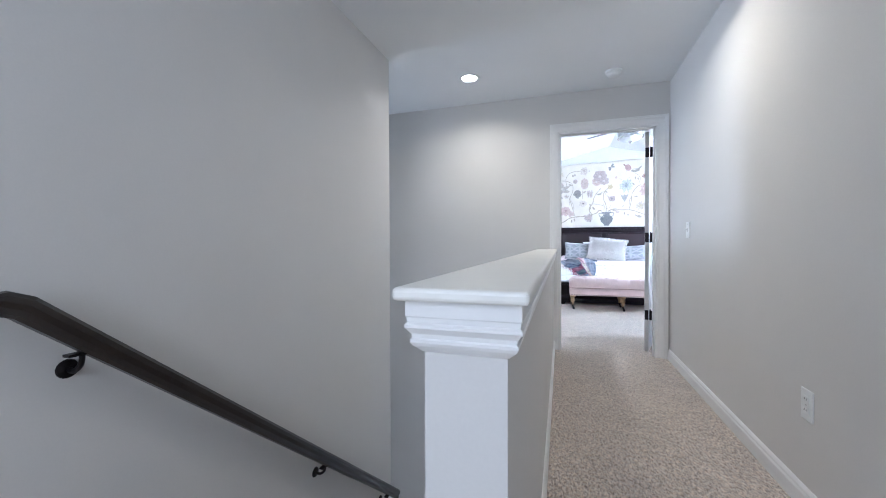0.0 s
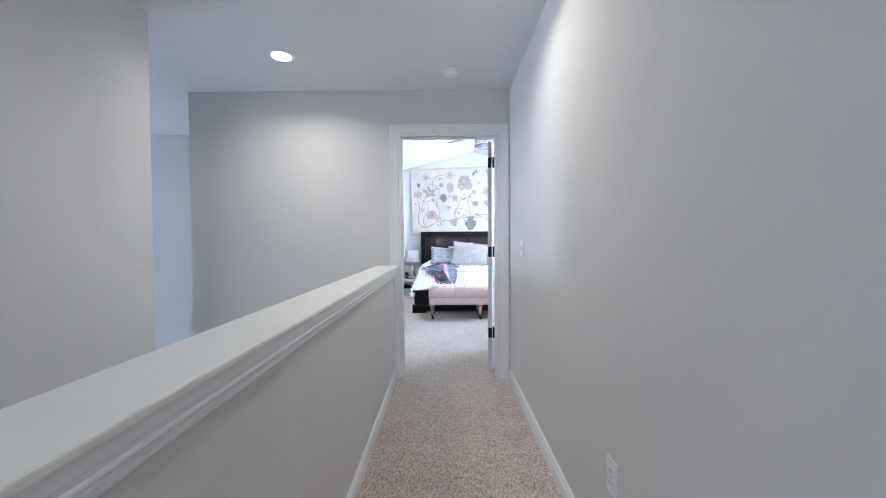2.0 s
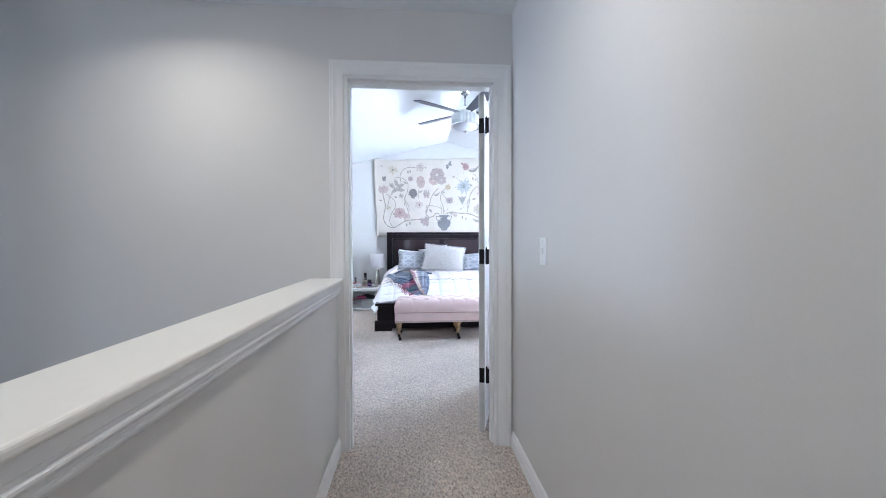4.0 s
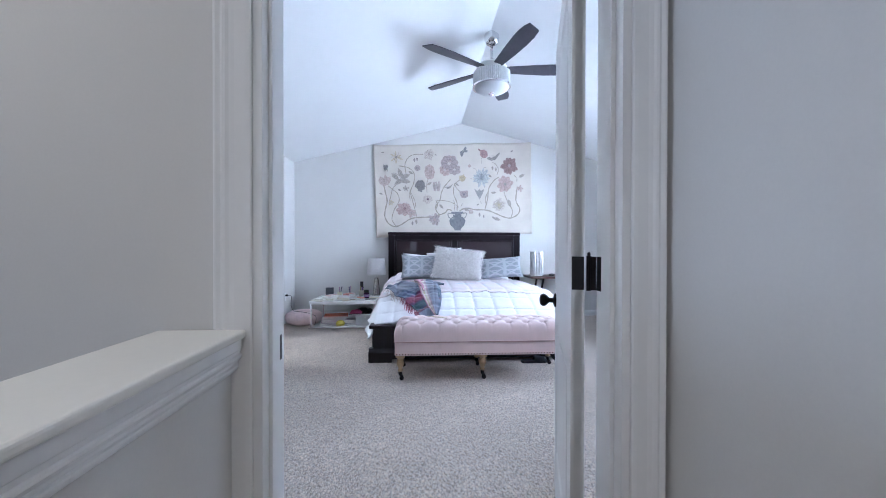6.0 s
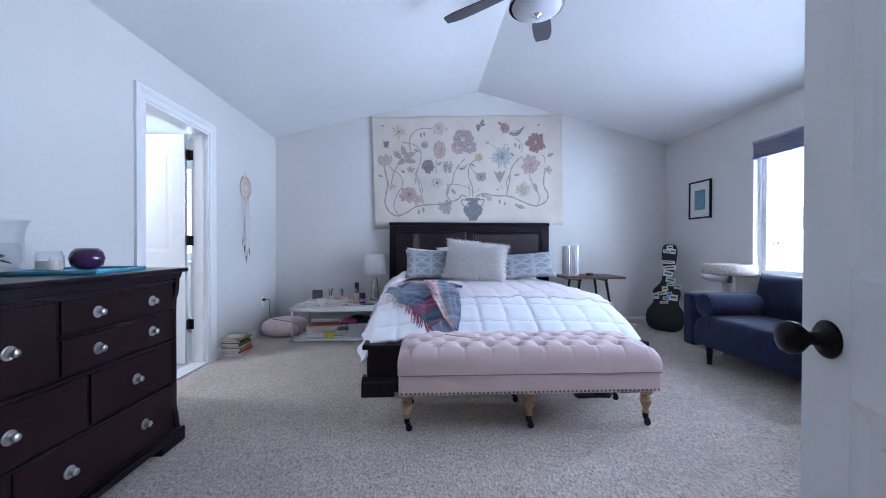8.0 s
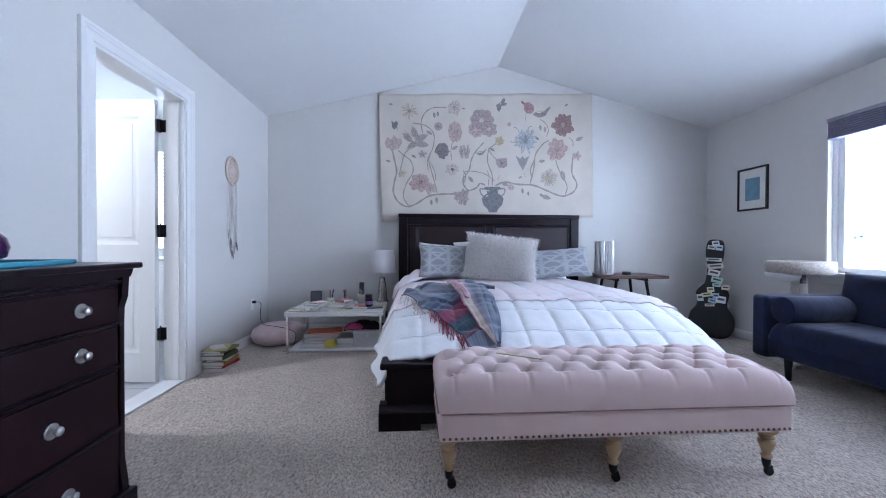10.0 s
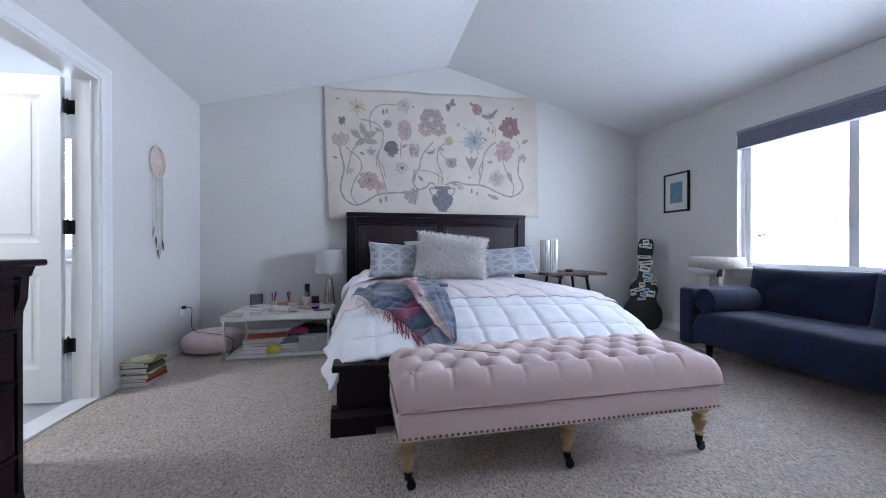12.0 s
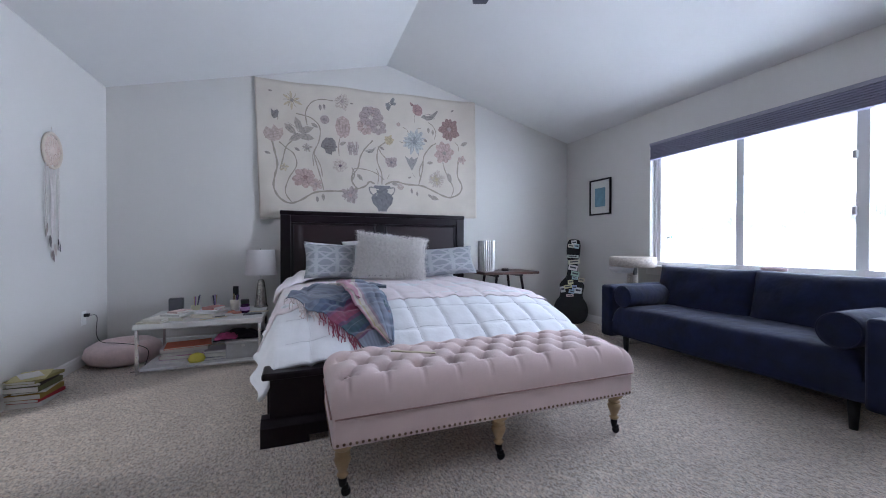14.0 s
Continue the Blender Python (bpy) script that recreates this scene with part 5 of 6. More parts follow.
# on the lower shelf
pile(-0.68, 8.40, 0.042, [(0.34, 0.26, 0.022, 0, 0, 2, (0.66, 0.64, 0.66)), (0.32, 0.24, 0.03, 0.02, 0.0, -6, (0.45, 0.20, 0.35)), (0.30, 0.22, 0.02, 0.0, 0.01, 8, (0.70, 0.68, 0.66)), (0.33, 0.22, 0.035, 0.01, 0.02, 4, (0.56, 0.50, 0.55)), (0.32, 0.23, 0.012, 0.03, 0.0, 10, (0.66, 0.20, 0.12))], "magazine in the pile on the lower shelf", "magazines on the lower shelf")
pile(-0.42, 8.36, 0.042, [(0.26, 0.2, 0.02, 0, 0, 5, (0.30, 0.28, 0.34)), (0.24, 0.18, 0.028, 0, 0, -8, (0.68, 0.66, 0.62)), (0.22, 0.16, 0.018, 0, 0.01, 6, (0.55, 0.5, 0.55))], "magazine in the pile on the lower shelf", "magazines on the lower shelf")
o = solo("yellow_pouch", lathe([(0, 0), (0.05, 0.004), (0.062, 0.03), (0.045, 0.062), (0.015, 0.075), (0, 0.075)], 18, squash=0.7), tint((0.58, 0.50, 0.08)), "small crumpled yellow pouch on the shelf", "pouch", smooth=True)
o.matrix_basis = pose(-0.56, 8.235, 0.042, 0, 0, 10)
o = thing("storage_box", "light grey storage box on the lower shelf", "box", (-0.225, 8.38, 0.042))
part("body", box(-0.13, 0.13, -0.15, 0.15, 0, 0.125, 0.006), tint((0.42, 0.42, 0.43), 0.6), o)
part("lid", box(-0.135, 0.135, -0.155, 0.155, 0.125, 0.145, 0.005), tint((0.46, 0.46, 0.47), 0.6), o)
part("clasp", box(-0.012, 0.012, -0.160, -0.154, 0.098, 0.118, 0.002), NICKEL, o)
bm = sheet(24, 20, lambda u, v: Vector((-0.46 + 0.36 * u, 8.30 + 0.3 * v, 0.19 + 0.055 * math.sin(math.pi * u) * math.sin(math.pi * v) + 0.02 * noise.noise(Vector((u * 6, v * 6, 2))))), -0.01)
solo("black_cloth", bm, tint((0.02, 0.016, 0.03), 0.9), "crumpled black cloth heaped on the grey box", "cloth", smooth=True)
bm = sheet(16, 12, lambda u, v: Vector((-0.44 + 0.16 * u, 8.24 + 0.16 * v, 0.205 + 0.03 * math.sin(math.pi * u) * math.sin(math.pi * v) + 0.02 * noise.noise(Vector((u * 7, v * 5, 8))))), -0.008)
solo("pink_cloth", bm, tint((0.5, 0.08, 0.22), 0.9), "small crumpled magenta cloth on the lower shelf", "cloth", smooth=True)

# left lamp
lp_ = thing("table_lamp", "mercury-glass table lamp with a white drum shade", "table lamp", (-0.135, 8.76, TH))
part("base", lathe([(0, 0), (0.062, 0), (0.062, 0.012), (0.054, 0.02), (0.052, 0.03), (0.048, 0.10), (0.040, 0.18), (0.030, 0.245), (0.026, 0.262), (0.012, 0.270), (0, 0.270)], 28), mat("mercury_glass", (0.42, 0.40, 0.37), 0.18, metal=0.9, var=0.4, scale=40, bump=0.4, fine=60), lp_, smooth=True)
part("neck", tube([(0, 0, 0.27), (0, 0, 0.33)], 0.008, 10), NICKEL, lp_)
part("shade", lathe([(0.142, 0.315), (0.122, 0.555), (0.120, 0.555), (0.140, 0.315)], 36), SHADEM, lp_, smooth=True)
part("finial", lathe([(0, 0.555), (0.008, 0.555), (0.010, 0.565), (0.006, 0.575), (0, 0.577)], 12), NICKEL, lp_)
part("spider", tube([(-0.12, 0, 0.552), (0.12, 0, 0.552)], 0.002, 5), NICKEL, lp_)

# right nightstand
ns = thing("nightstand", "small dark walnut side table with splayed legs", "nightstand", (2.50, 8.66, 0))
part("tabletop", box(-0.36, 0.36, -0.24, 0.24, 0.655, 0.685, 0.006, 3), WALNUT, ns)
for sx in (-1, 1):
    part("brace", box(sx * 0.16 - 0.012, sx * 0.16 + 0.012, -0.18, 0.18, 0.625, 0.655, 0.003), DARK, ns)
    for sy in (-1, 1):
        part("leg", tube([(sx * 0.16, sy * 0.15, 0.64), (sx * 0.26, sy * 0.19, 0.0)], 0.017, 12, taper=lambda t: 1 - 0.4 * t), DARK, ns, smooth=True)
lr = thing("table_lamp", "ribbed glass cylinder lamp without a shade", "table lamp", (2.30, 8.70, 0.685))
bm = bmesh.new()
ring0 = []
prof = []
n_ = 96
for z in (0.0, 0.355):
    ring0.append([bm.verts.new(((0.094 + 0.005 * math.cos(24 * 2 * math.pi * k / n_)) * math.cos(2 * math.pi * k / n_), (0.094 + 0.005 * math.cos(24 * 2 * math.pi * k / n_)) * math.sin(2 * math.pi * k / n_), z + 0.006)) for k in range(n_)])
for k in range(n_):
    bm.faces.new((ring0[0][k], ring0[0][(k + 1) % n_], ring0[1][(k + 1) % n_], ring0[1][k]))
bm.faces.new(ring0[1])
part("cylinder", bm, mat("ribbed_glass", (0.62, 0.62, 0.60), 0.2, metal=0.35, var=0.15, scale=12, bump=0), lr, smooth=False)
part("base", lathe([(0, 0), (0.097, 0), (0.097, 0.008), (0, 0.008)], 30), NICKEL, lr)
o = thing("coaster_box", "small round dark trinket box on the nightstand", "box", (2.50, 8.60, 0.685))
part("body", lathe([(0, 0), (0.042, 0), (0.042, 0.022), (0, 0.022)], 22), BLACK, o)
part("lid", lathe([(0, 0.022), (0.044, 0.022), (0.042, 0.032), (0.030, 0.034), (0, 0.030)], 22), tint((0.08, 0.07, 0.07), 0.3), o)

# sofa
so = thing("sofa", "navy velvet sofa with round bolsters under the window", "sofa", (0, 0, 0))
SX, SB, SY0, SY1 = 2.895, 3.70, 5.59, 7.50
part("base", box(SX + 0.02, SB, SY0 + 0.02, SY1 - 0.02, 0.17, 0.30, 0.02, 3), NAVY, so)
for y0, y1 in ((SY0, SY0 + 0.13), (SY1 - 0.13, SY1)):
    part("arm", box(SX, SB, y0, y1, 0.145, 0.62, 0.028, 4), NAVY, so, smooth=False)
part("back", box(SB - 0.14, SB, SY0 + 0.13, SY1 - 0.13, 0.20, 0.66, 0.03, 4), NAVY, so)


def seat(u, v):
    a, b = 2 * u - 1, 2 * v - 1
    a, b = math.copysign(1 - (1 - abs(a)) ** 1.5, a), math.copysign(1 - (1 - abs(b)) ** 1.5, b)
    e = (max(0, 1 - abs(a) ** 10) ** 0.4) * (max(0, 1 - abs(b) ** 30) ** 0.4)
    x, y = (SX + 0.01 + SB - 0.14) / 2 + a * (SB - 0.14 - SX - 0.01) / 2, (SY0 + SY1) / 2 + b * (SY1 - SY0 - 0.27) / 2
    return Vector((x - 0.01 * e * (1 if a < -0.8 else 0), y, 0.29 + 0.155 * e + 0.006 * noise.noise(Vector((x * 5, y * 4, 0))) + 0.003 * noise.noise(Vector((x * 3, y * 26, 0)))))


part("seat_cushion", sheet(40, 110, seat), NAVY, so, smooth=True)
ym = (SY0 + SY1) / 2
for yc in ((SY0 + 0.13 + ym) / 2 + 0.01, (SY1 - 0.13 + ym) / 2 - 0.01):
    part("back_cushion", pillow_bm(0.86, 0.44, 0.18, 30, 0.08, 0.014, seed=int(yc * 10)), NAVY, so, smooth=True, m=pose(SB - 0.20, yc, 0.585, 0, 0, 90) @ pose(0, 0, 0, 13, 0, 0))
for yc in (SY0 + 0.235, SY1 - 0.235):
    bs = part("bolster", lathe([(0, 0), (0.080, 0.0), (0.093, 0.004), (0.099, 0.014), (0.100, 0.22), (0.098, 0.47), (0.088, 0.485), (0, 0.487)], 36), NAVY, so, smooth=True, m=pose(SX + 0.02, yc, 0.530, 0, 90, 0))
    part("piping", tube([(0.094 * math.cos(k * math.pi / 16), 0.094 * math.sin(k * math.pi / 16), 0.004) for k in range(33)], 0.004, 6), NAVY, bs)
for y in (SY0 + 0.20, SY1 - 0.21):
    for x in (SX + 0.10, SB - 0.10):
        part("leg", tube([(x, y, 0.17), (x, y, 0.0)], 0.028, 14, taper=lambda t: 1 - 0.35 * t), BLACK, so, smooth=True)
# dish on the sill
o = thing("dish", "shallow pale pink scalloped dish on the window sill", "dish", (RX - 0.008, 6.55, WZ0 + 0.002))
part("body", lathe([(0, 0.0), (0.024, 0.0), (0.028, 0.004), (0.040, 0.016), (0.043, 0.034), (0.040, 0.034), (0.036, 0.018), (0, 0.006)], 28, squash=2.2), tint((0.66, 0.50, 0.50), 0.4), o, smooth=True)
# small suction toy on the glass
o = thing("bird_ornament", "small white and turquoise ornament on the window glass", "ornament", (RX + 0.079, 7.53, 1.075))
part("cup", lathe([(0, 0), (0.024, 0), (0.016, 0.010), (0, 0.014)], 18), PLASTIC, o, m=pose(0, 0, 0, 0, -90, 0))
part("bead", lathe([(0, -0.013), (0.009, -0.009), (0.013, 0), (0.009, 0.009), (0, 0.013)], 14), TEAL, o, m=pose(-0.016, -0.045, 0.005), smooth=True)
part("bead", lathe([(0, -0.02), (0.014, -0.014), (0.02, 0), (0.014, 0.014), (0, 0.02)], 14), PLASTIC, o, m=pose(-0.020, -0.01, -0.004), smooth=True)

# cat tree
ct = thing("cat_tree", "beige carpeted cat tree with a round lounging bed", "cat tree", (3.50, 7.68, 0))
part("base", box(-0.2, 0.2, -0.165, 0.2, 0, 0.035, 0.008), SISAL, ct)
part("post", lathe([(0.055, 0.035), (0.055, 0.772), (0, 0.772)], 22), SISAL, ct)
part("bed", lathe([(0, 0.772), (0.202, 0.764), (0.222, 0.774), (0.228, 0.82), (0.223, 0.862), (0.208, 0.873), (0.192, 0.856), (0.185, 0.815), (0.165, 0.80), (0, 0.797)], 44), SISAL, ct, smooth=True)
part("tray", lathe([(0, 0.70), (0.09, 0.702), (0.13, 0.735), (0.135, 0.770), (0.125, 0.771), (0, 0.771)], 26, (-0.10, 0.03, 0)), tint((0.62, 0.62, 0.62), 0.3), ct, "white plastic hammock tray", smooth=True)
part("strap", box(-0.09, -0.05, -0.105, -0.085, 0.69, 0.77, 0.004), BLACK, ct)

# guitar case
gc = thing("guitar_case", "black guitar case covered in stickers, leaning in the corner", "guitar case", (3.43, 8.57, 0.0), 0)
half = [(0.0, 0.0), (0.10, 0.004), (0.17, 0.04), (0.205, 0.11), (0.208, 0.19), (0.185, 0.27), (0.145, 0.33), (0.138, 0.39), (0.150, 0.45), (0.145, 0.50), (0.10, 0.56), (0.072, 0.60), (0.062, 0.68), (0.062, 0.80), (0.078, 0.86), (0.084, 0.98), (0.070, 1.055), (0.035, 1.075), (0, 1.078)]
outline = [(p.x * 0.98, p.y) for p in smooth_path([(x, z, 0) for x, z in half], 3)]
outline = outline + [(-x, z) for x, z in outline[::-1][1:-1]]
lean = pose(0.0, 0.0, 0.0, -8, 3, -36)
bd = prism(outline, -0.055, 0.055, "y")
es = [e for e in bd.edges if abs(e.verts[0].co.y - e.verts[1].co.y) < 1e-6]
bmesh.ops.bevel(bd, geom=es, offset=0.014, segments=3, affect="EDGES")
part("shell", bd, BLACK, gc, m=lean)
for z in (0.10, 0.34, 0.62):
    part("latch", box(0.19 if z < 0.2 else 0.135 if z < 0.5 else 0.06, 0.21 if z < 0.2 else 0.155 if z < 0.5 else 0.078, -0.02, 0.02, z, z + 0.04, 0.003), NICKEL, gc, m=lean)
rnd = random.Random(21)
st_ = [(0.0, 1.03, .045, .04, (0.6, 0.62, 0.6)), (-0.035, 0.985, .05, .03, (0.5, 0.45, 0.35)), (0.035, 0.985, .04, .04, (0.35, 0.5, 0.55)), (0.0, 0.915, .065, .03, (0.25, 0.30, 0.42)), (-0.01, 0.85, .10, .026, (0.45, 0.5, 0.42)),
       (0.01, 0.78, .10, .036, (0.5, 0.46, 0.30)), (0.0, 0.705, .075, .045, (0.68, 0.52, 0.52)), (0.03, 0.63, .07, .04, (0.25, 0.42, 0.32)), (-0.09, 0.56, .05, .05, (0.62, 0.62, 0.6)), (0.03, 0.575, .05, .025, (0.3, 0.45, 0.5)),
       (0.11, 0.555, .05, .035, (0.5, 0.4, 0.2)), (-0.02, 0.52, .045, .035, (0.7, 0.55, 0.2)), (-0.05, 0.46, .07, .03, (0.55, 0.5, 0.15)), (0.03, 0.455, .04, .04, (0.2, 0.3, 0.55)), (0.075, 0.42, .06, .05, (0.62, 0.62, 0.64)), (-0.11, 0.42, .04, .05, (0.5, 0.5, 0.48)), (0.0, 0.40, .05, .03, (0.2, 0.35, 0.5)), (-0.02, 0.35, .06, .02, (0.6, 0.35, 0.3))]
for k, (x, z, w, h, c) in enumerate(st_):
    w, h, c = w * 1.45, h * 1.5, tuple(min(0.8, q * 1.35) for q in c)
    if k in (3, 8):
        bm = lathe([(0, -0.0572), (w * 0.55, -0.0572), (w * 0.55, -0.0556)], 20)
        s_ = part("sticker", bm, tint(tuple(0.55 * v + 0.25 for v in c), 0.4), gc, m=lean @ pose(x, 0, z, -90, 0, 0) @ pose(0, 0, 0, 0, 0, 0) @ pose(0, 0, 0.1144, 0, 0, 0))
    else:
        s_ = part("sticker", box(-w / 2, w / 2, -0.0572, -0.0556, -h / 2, h / 2, 0.0004, 1), tint(tuple(0.55 * v + 0.25 for v in c), 0.4), gc, m=lean @ pose(x, 0, z, 0, rnd.uniform(-15, 15), 0))
        part("print", box(-w * 0.34, w * 0.34, -0.0580, -0.0574, -h * 0.1, h * 0.2), tint((0.08, 0.08, 0.1), 0.5), s_)

# picture
pc = thing("framed_picture", "small blue print in a thin black frame", "picture", (RX, 8.40, 1.60))
PW_, PH_ = 0.175, 0.225
for y0, y1, z0, z1 in ((-PW_, PW_, PH_ - 0.02, PH_), (-PW_, PW_, -PH_, -PH_ + 0.02), (-PW_, -PW_ + 0.018, -PH_ + 0.02, PH_ - 0.02), (PW_ - 0.018, PW_, -PH_ + 0.02, PH_ - 0.02)):
    part("frame", box(-0.024, -0.001, y0, y1, z0, z1, 0.002), BLACK, pc)
part("mat_board", box(-0.012, -0.004, -PW_ + 0.018, PW_ - 0.018, -PH_ + 0.02, PH_ - 0.02), PAPER, pc)
part("print", box(-0.014, -0.0122, -0.085, 0.085, -0.12, 0.115), mat("blue_print", (0.16, 0.28, 0.36), 0.8, var=0.2, scale=14), pc)


# dream catcher
dc = thing("dream_catcher", "beige dream catcher with hanging strings and feathers", "dream catcher", (LX + 0.012, 8.205, 1.655))
part("hoop", tube([(0, 0.105 * math.cos(k * math.pi / 20), 0.122 * math.sin(k * math.pi / 20)) for k in range(41)], 0.011, 8), TWINE, dc, "twine-wrapped hoop", smooth=True)
bm = bmesh.new()
for k in range(14):
    a0, a1 = 2 * math.pi * k / 14, 2 * math.pi * (k + 4) / 14
    tube([(0.002, 0.1 * math.cos(a0), 0.116 * math.sin(a0)), (0.002, 0.1 * math.cos(a1), 0.116 * math.sin(a1))], 0.0022, 4, bm)
    tube([(0.003, 0.1 * math.cos(a0), 0.116 * math.sin(a0)), (0.003, 0.03 * math.cos(a0), 0.03 * math.sin(a0))], 0.002, 4, bm)
part("web", bm, tint((0.62, 0.50, 0.42)), dc, kind="stuff")
part("lace", lathe([(0, 0), (0.1, 0.0), (0.1, 0.001), (0, 0.001)], 30), tint((0.66, 0.56, 0.5)), dc, m=pose(0.0, 0, 0, 0, 90, 0))
rnd = random.Random(4)
for y in (-0.075, -0.05, -0.02, 0.0, 0.03, 0.06, 0.08):
    z0, ln = -0.122 * math.sqrt(1 - (y / 0.108) ** 2), rnd.uniform(0.42, 0.62)
    part("string", tube(smooth_path([(0, y, z0), (0.004, y + rnd.uniform(-.012, .012), z0 - ln / 2), (0, y + rnd.uniform(-.02, .02), z0 - ln)], 4), 0.0036, 5), tint((0.68, 0.64, 0.62)), dc)
for y, z, c in ((-0.035, -0.60, (0.10, 0.08, 0.08)), (0.02, -0.66, (0.5, 0.42, 0.38)), (0.065, -0.63, (0.05, 0.045, 0.05)), (-0.01, -0.70, (0.18, 0.14, 0.13)), (-0.06, -0.52, (0.3, 0.25, 0.22))):
    part("feather", prism([(0, 0), (0.012, -0.02), (0.014, -0.05), (0.004, -0.095), (-0.008, -0.06), (-0.012, -0.025)], 0, 0.003, "x"), tint(c), dc, m=pose(0, y, z, rnd.uniform(-18, 18), 0, 0))
part("hook", tube([(0, 0, 0.122), (-0.002, 0, 0.17)], 0.0012, 4), TWINE, dc)

# pouf, outlet and charging cable
o = solo("plush_cushion", lathe([(0, 0.06), (0.07, 0.05), (0.12, 0.02), (0.18, 0.004), (0.235, 0.03), (0.262, 0.085), (0.245, 0.145), (0.19, 0.18), (0.13, 0.178), (0.08, 0.15), (0.04, 0.12), (0, 0.11)], 40), ROSE, "round dusty-pink plush floor cushion with a dip", "cushion", smooth=True)
o.matrix_basis = pose(-1.165, 8.62, 0, 0, 0, 0)
o = thing("wall_outlet", "white wall outlet with a black plug", "wall outlet", (LX, 8.63, 0.385))
part("cover_plate", box(0, 0.006, -0.035, 0.035, -0.057, 0.057, 0.002), PLASTIC, o)
part("plug", box(0.006, 0.04, -0.014, 0.014, 0.01, 0.036, 0.004), BLACK, o)
cb = smooth_path([(LX + 0.04, 8.63, 0.408), (LX + 0.10, 8.60, 0.398), (LX + 0.12, 8.54, 0.27), (LX + 0.17, 8.50, 0.205), (LX + 0.30, 8.44, 0.198), (LX + 0.44, 8.42, 0.172), (LX + 0.51, 8.40, 0.12), (LX + 0.50, 8.30, 0.006), (LX + 0.44, 8.25, 0.006)], 6)
solo("charging_cable", tube(cb, 0.0028, 6), CABLE, "thin black cable running over the pink cushion", "cable", smooth=True)

# open bookcase behind the bedroom door
MAHOGANY = mat("pink_mahogany", (0.36, 0.17, 0.175), 0.38, var=0.25, scale=7, bump=0.08, fine=60, depth=0.0004)
o = thing("bookcase", "open reddish-brown wooden bookcase behind the open door", "bookcase", (1.75, 4.26, 0))
part("top", box(-0.465, 0.465, -0.22, 0.225, 1.200, 1.222, 0.006, 3), MAHOGANY, o)
for x in (-0.44, 0.415):
    part("stile", box(x, x + 0.025, 0.075, 0.205, 0, 1.2, 0.003, 2), MAHOGANY, o)
    part("stile", box(x, x + 0.025, -0.215, -0.150, 0, 1.2, 0.003, 2), MAHOGANY, o)
    part("rail", box(x + 0.002, x + 0.023, -0.150, 0.075, 1.145, 1.2, 0.002, 2), MAHOGANY, o)
    part("rail", box(x + 0.002, x + 0.023, -0.150, 0.075, 0.06, 0.12, 0.002, 2), MAHOGANY, o)
for z in (0.10, 0.46):
    part("shelf", box(-0.415, 0.415, -0.21, 0.195, z, z + 0.02, 0.003, 2), MAHOGANY, o)

# ceiling fan
fan = thing("ceiling_fan", "chrome ceiling fan with five grey blades and a ribbed drum light", "ceiling fan", (1.19, 6.51, 0))
part("canopy", lathe([(0, 2.985), (0.03, 2.985), (0.052, 2.995), (0.068, 3.03), (0.070, 3.075), (0.070, 3.10)], 32), CHROME, fan, smooth=True)
part("rod", tube([(0, 0, 2.80), (0, 0, 2.99)], 0.0125, 14), CHROME, fan, smooth=True)
part("motor", lathe([(0.015, 2.845), (0.03, 2.84), (0.040, 2.81), (0.12, 2.795), (0.14, 2.775), (0.14, 2.745), (0, 2.745)], 36), PLASTIC, fan, smooth=True)
bm = bmesh.new()
n_ = 240
rings = [[bm.verts.new(((0.166 + 0.004 * math.cos(60 * 2 * math.pi * k / n_)) * math.cos(2 * math.pi * k / n_), (0.166 + 0.004 * math.cos(60 * 2 * math.pi * k / n_)) * math.sin(2 * math.pi * k / n_), z)) for k in range(n_)] for z in (2.60, 2.725)]
for k in range(n_):
    bm.faces.new((rings[0][k], rings[0][(k + 1) % n_], rings[1][(k + 1) % n_], rings[1][k]))
bm.faces.new(rings[1])
part("drum", bm, mat("ribbed_crystal", (0.80, 0.81, 0.82), 0.12, metal=0.12, var=0.12, scale=20, bump=0), fan, "ribbed crystal drum")
part("ring", lathe([(0.158, 2.592), (0.176, 2.592), (0.177, 2.604), (0.158, 2.604), (0.158, 2.592)], 48), CHROME, fan, "chrome ring")
part("lens", lathe([(0.158, 2.596), (0.15, 2.575), (0.11, 2.553), (0.05, 2.540), (0, 2.537)], 40), FROST, fan, "frosted glass lens", smooth=True)
part("finial", lathe([(0.032, 2.541), (0.030, 2.535), (0.015, 2.531), (0.013, 2.520), (0.006, 2.514), (0, 2.513)], 20), CHROME, fan, smooth=True)


def blade_bm():
    o_ = [(0.10, -0.040), (0.22, -0.050), (0.38, -0.064), (0.52, -0.074), (0.62, -0.074), (0.68, -0.066), (0.728, -0.050), (0.735, -0.044), (0.706, 0.050), (0.700, 0.056), (0.62, 0.068), (0.50, 0.070), (0.34, 0.060), (0.20, 0.048), (0.10, 0.040)]
    bm = prism(o_, -0.004, 0.004, "z")
    return bm


bm = blade_bm()
first = None
for k in range(5):
    m_ = pose(0, 0, 2.755, 0, 0, -75 + 72 * k) @ pose(0, 0, 0, -12, 0, 0)
    first = part("blade", bm, BLADE, fan, "matt grey wooden blade", m=m_) if first is None else part("blade", first.data, None, fan, "matt grey wooden blade", m=m_)
    part("blade_arm", box(0.05, 0.15, -0.022, 0.022, 0.0045, 0.010, 0.002), CHROME, first if k == 0 else bpy.data.objects["blade.%03d" % k])

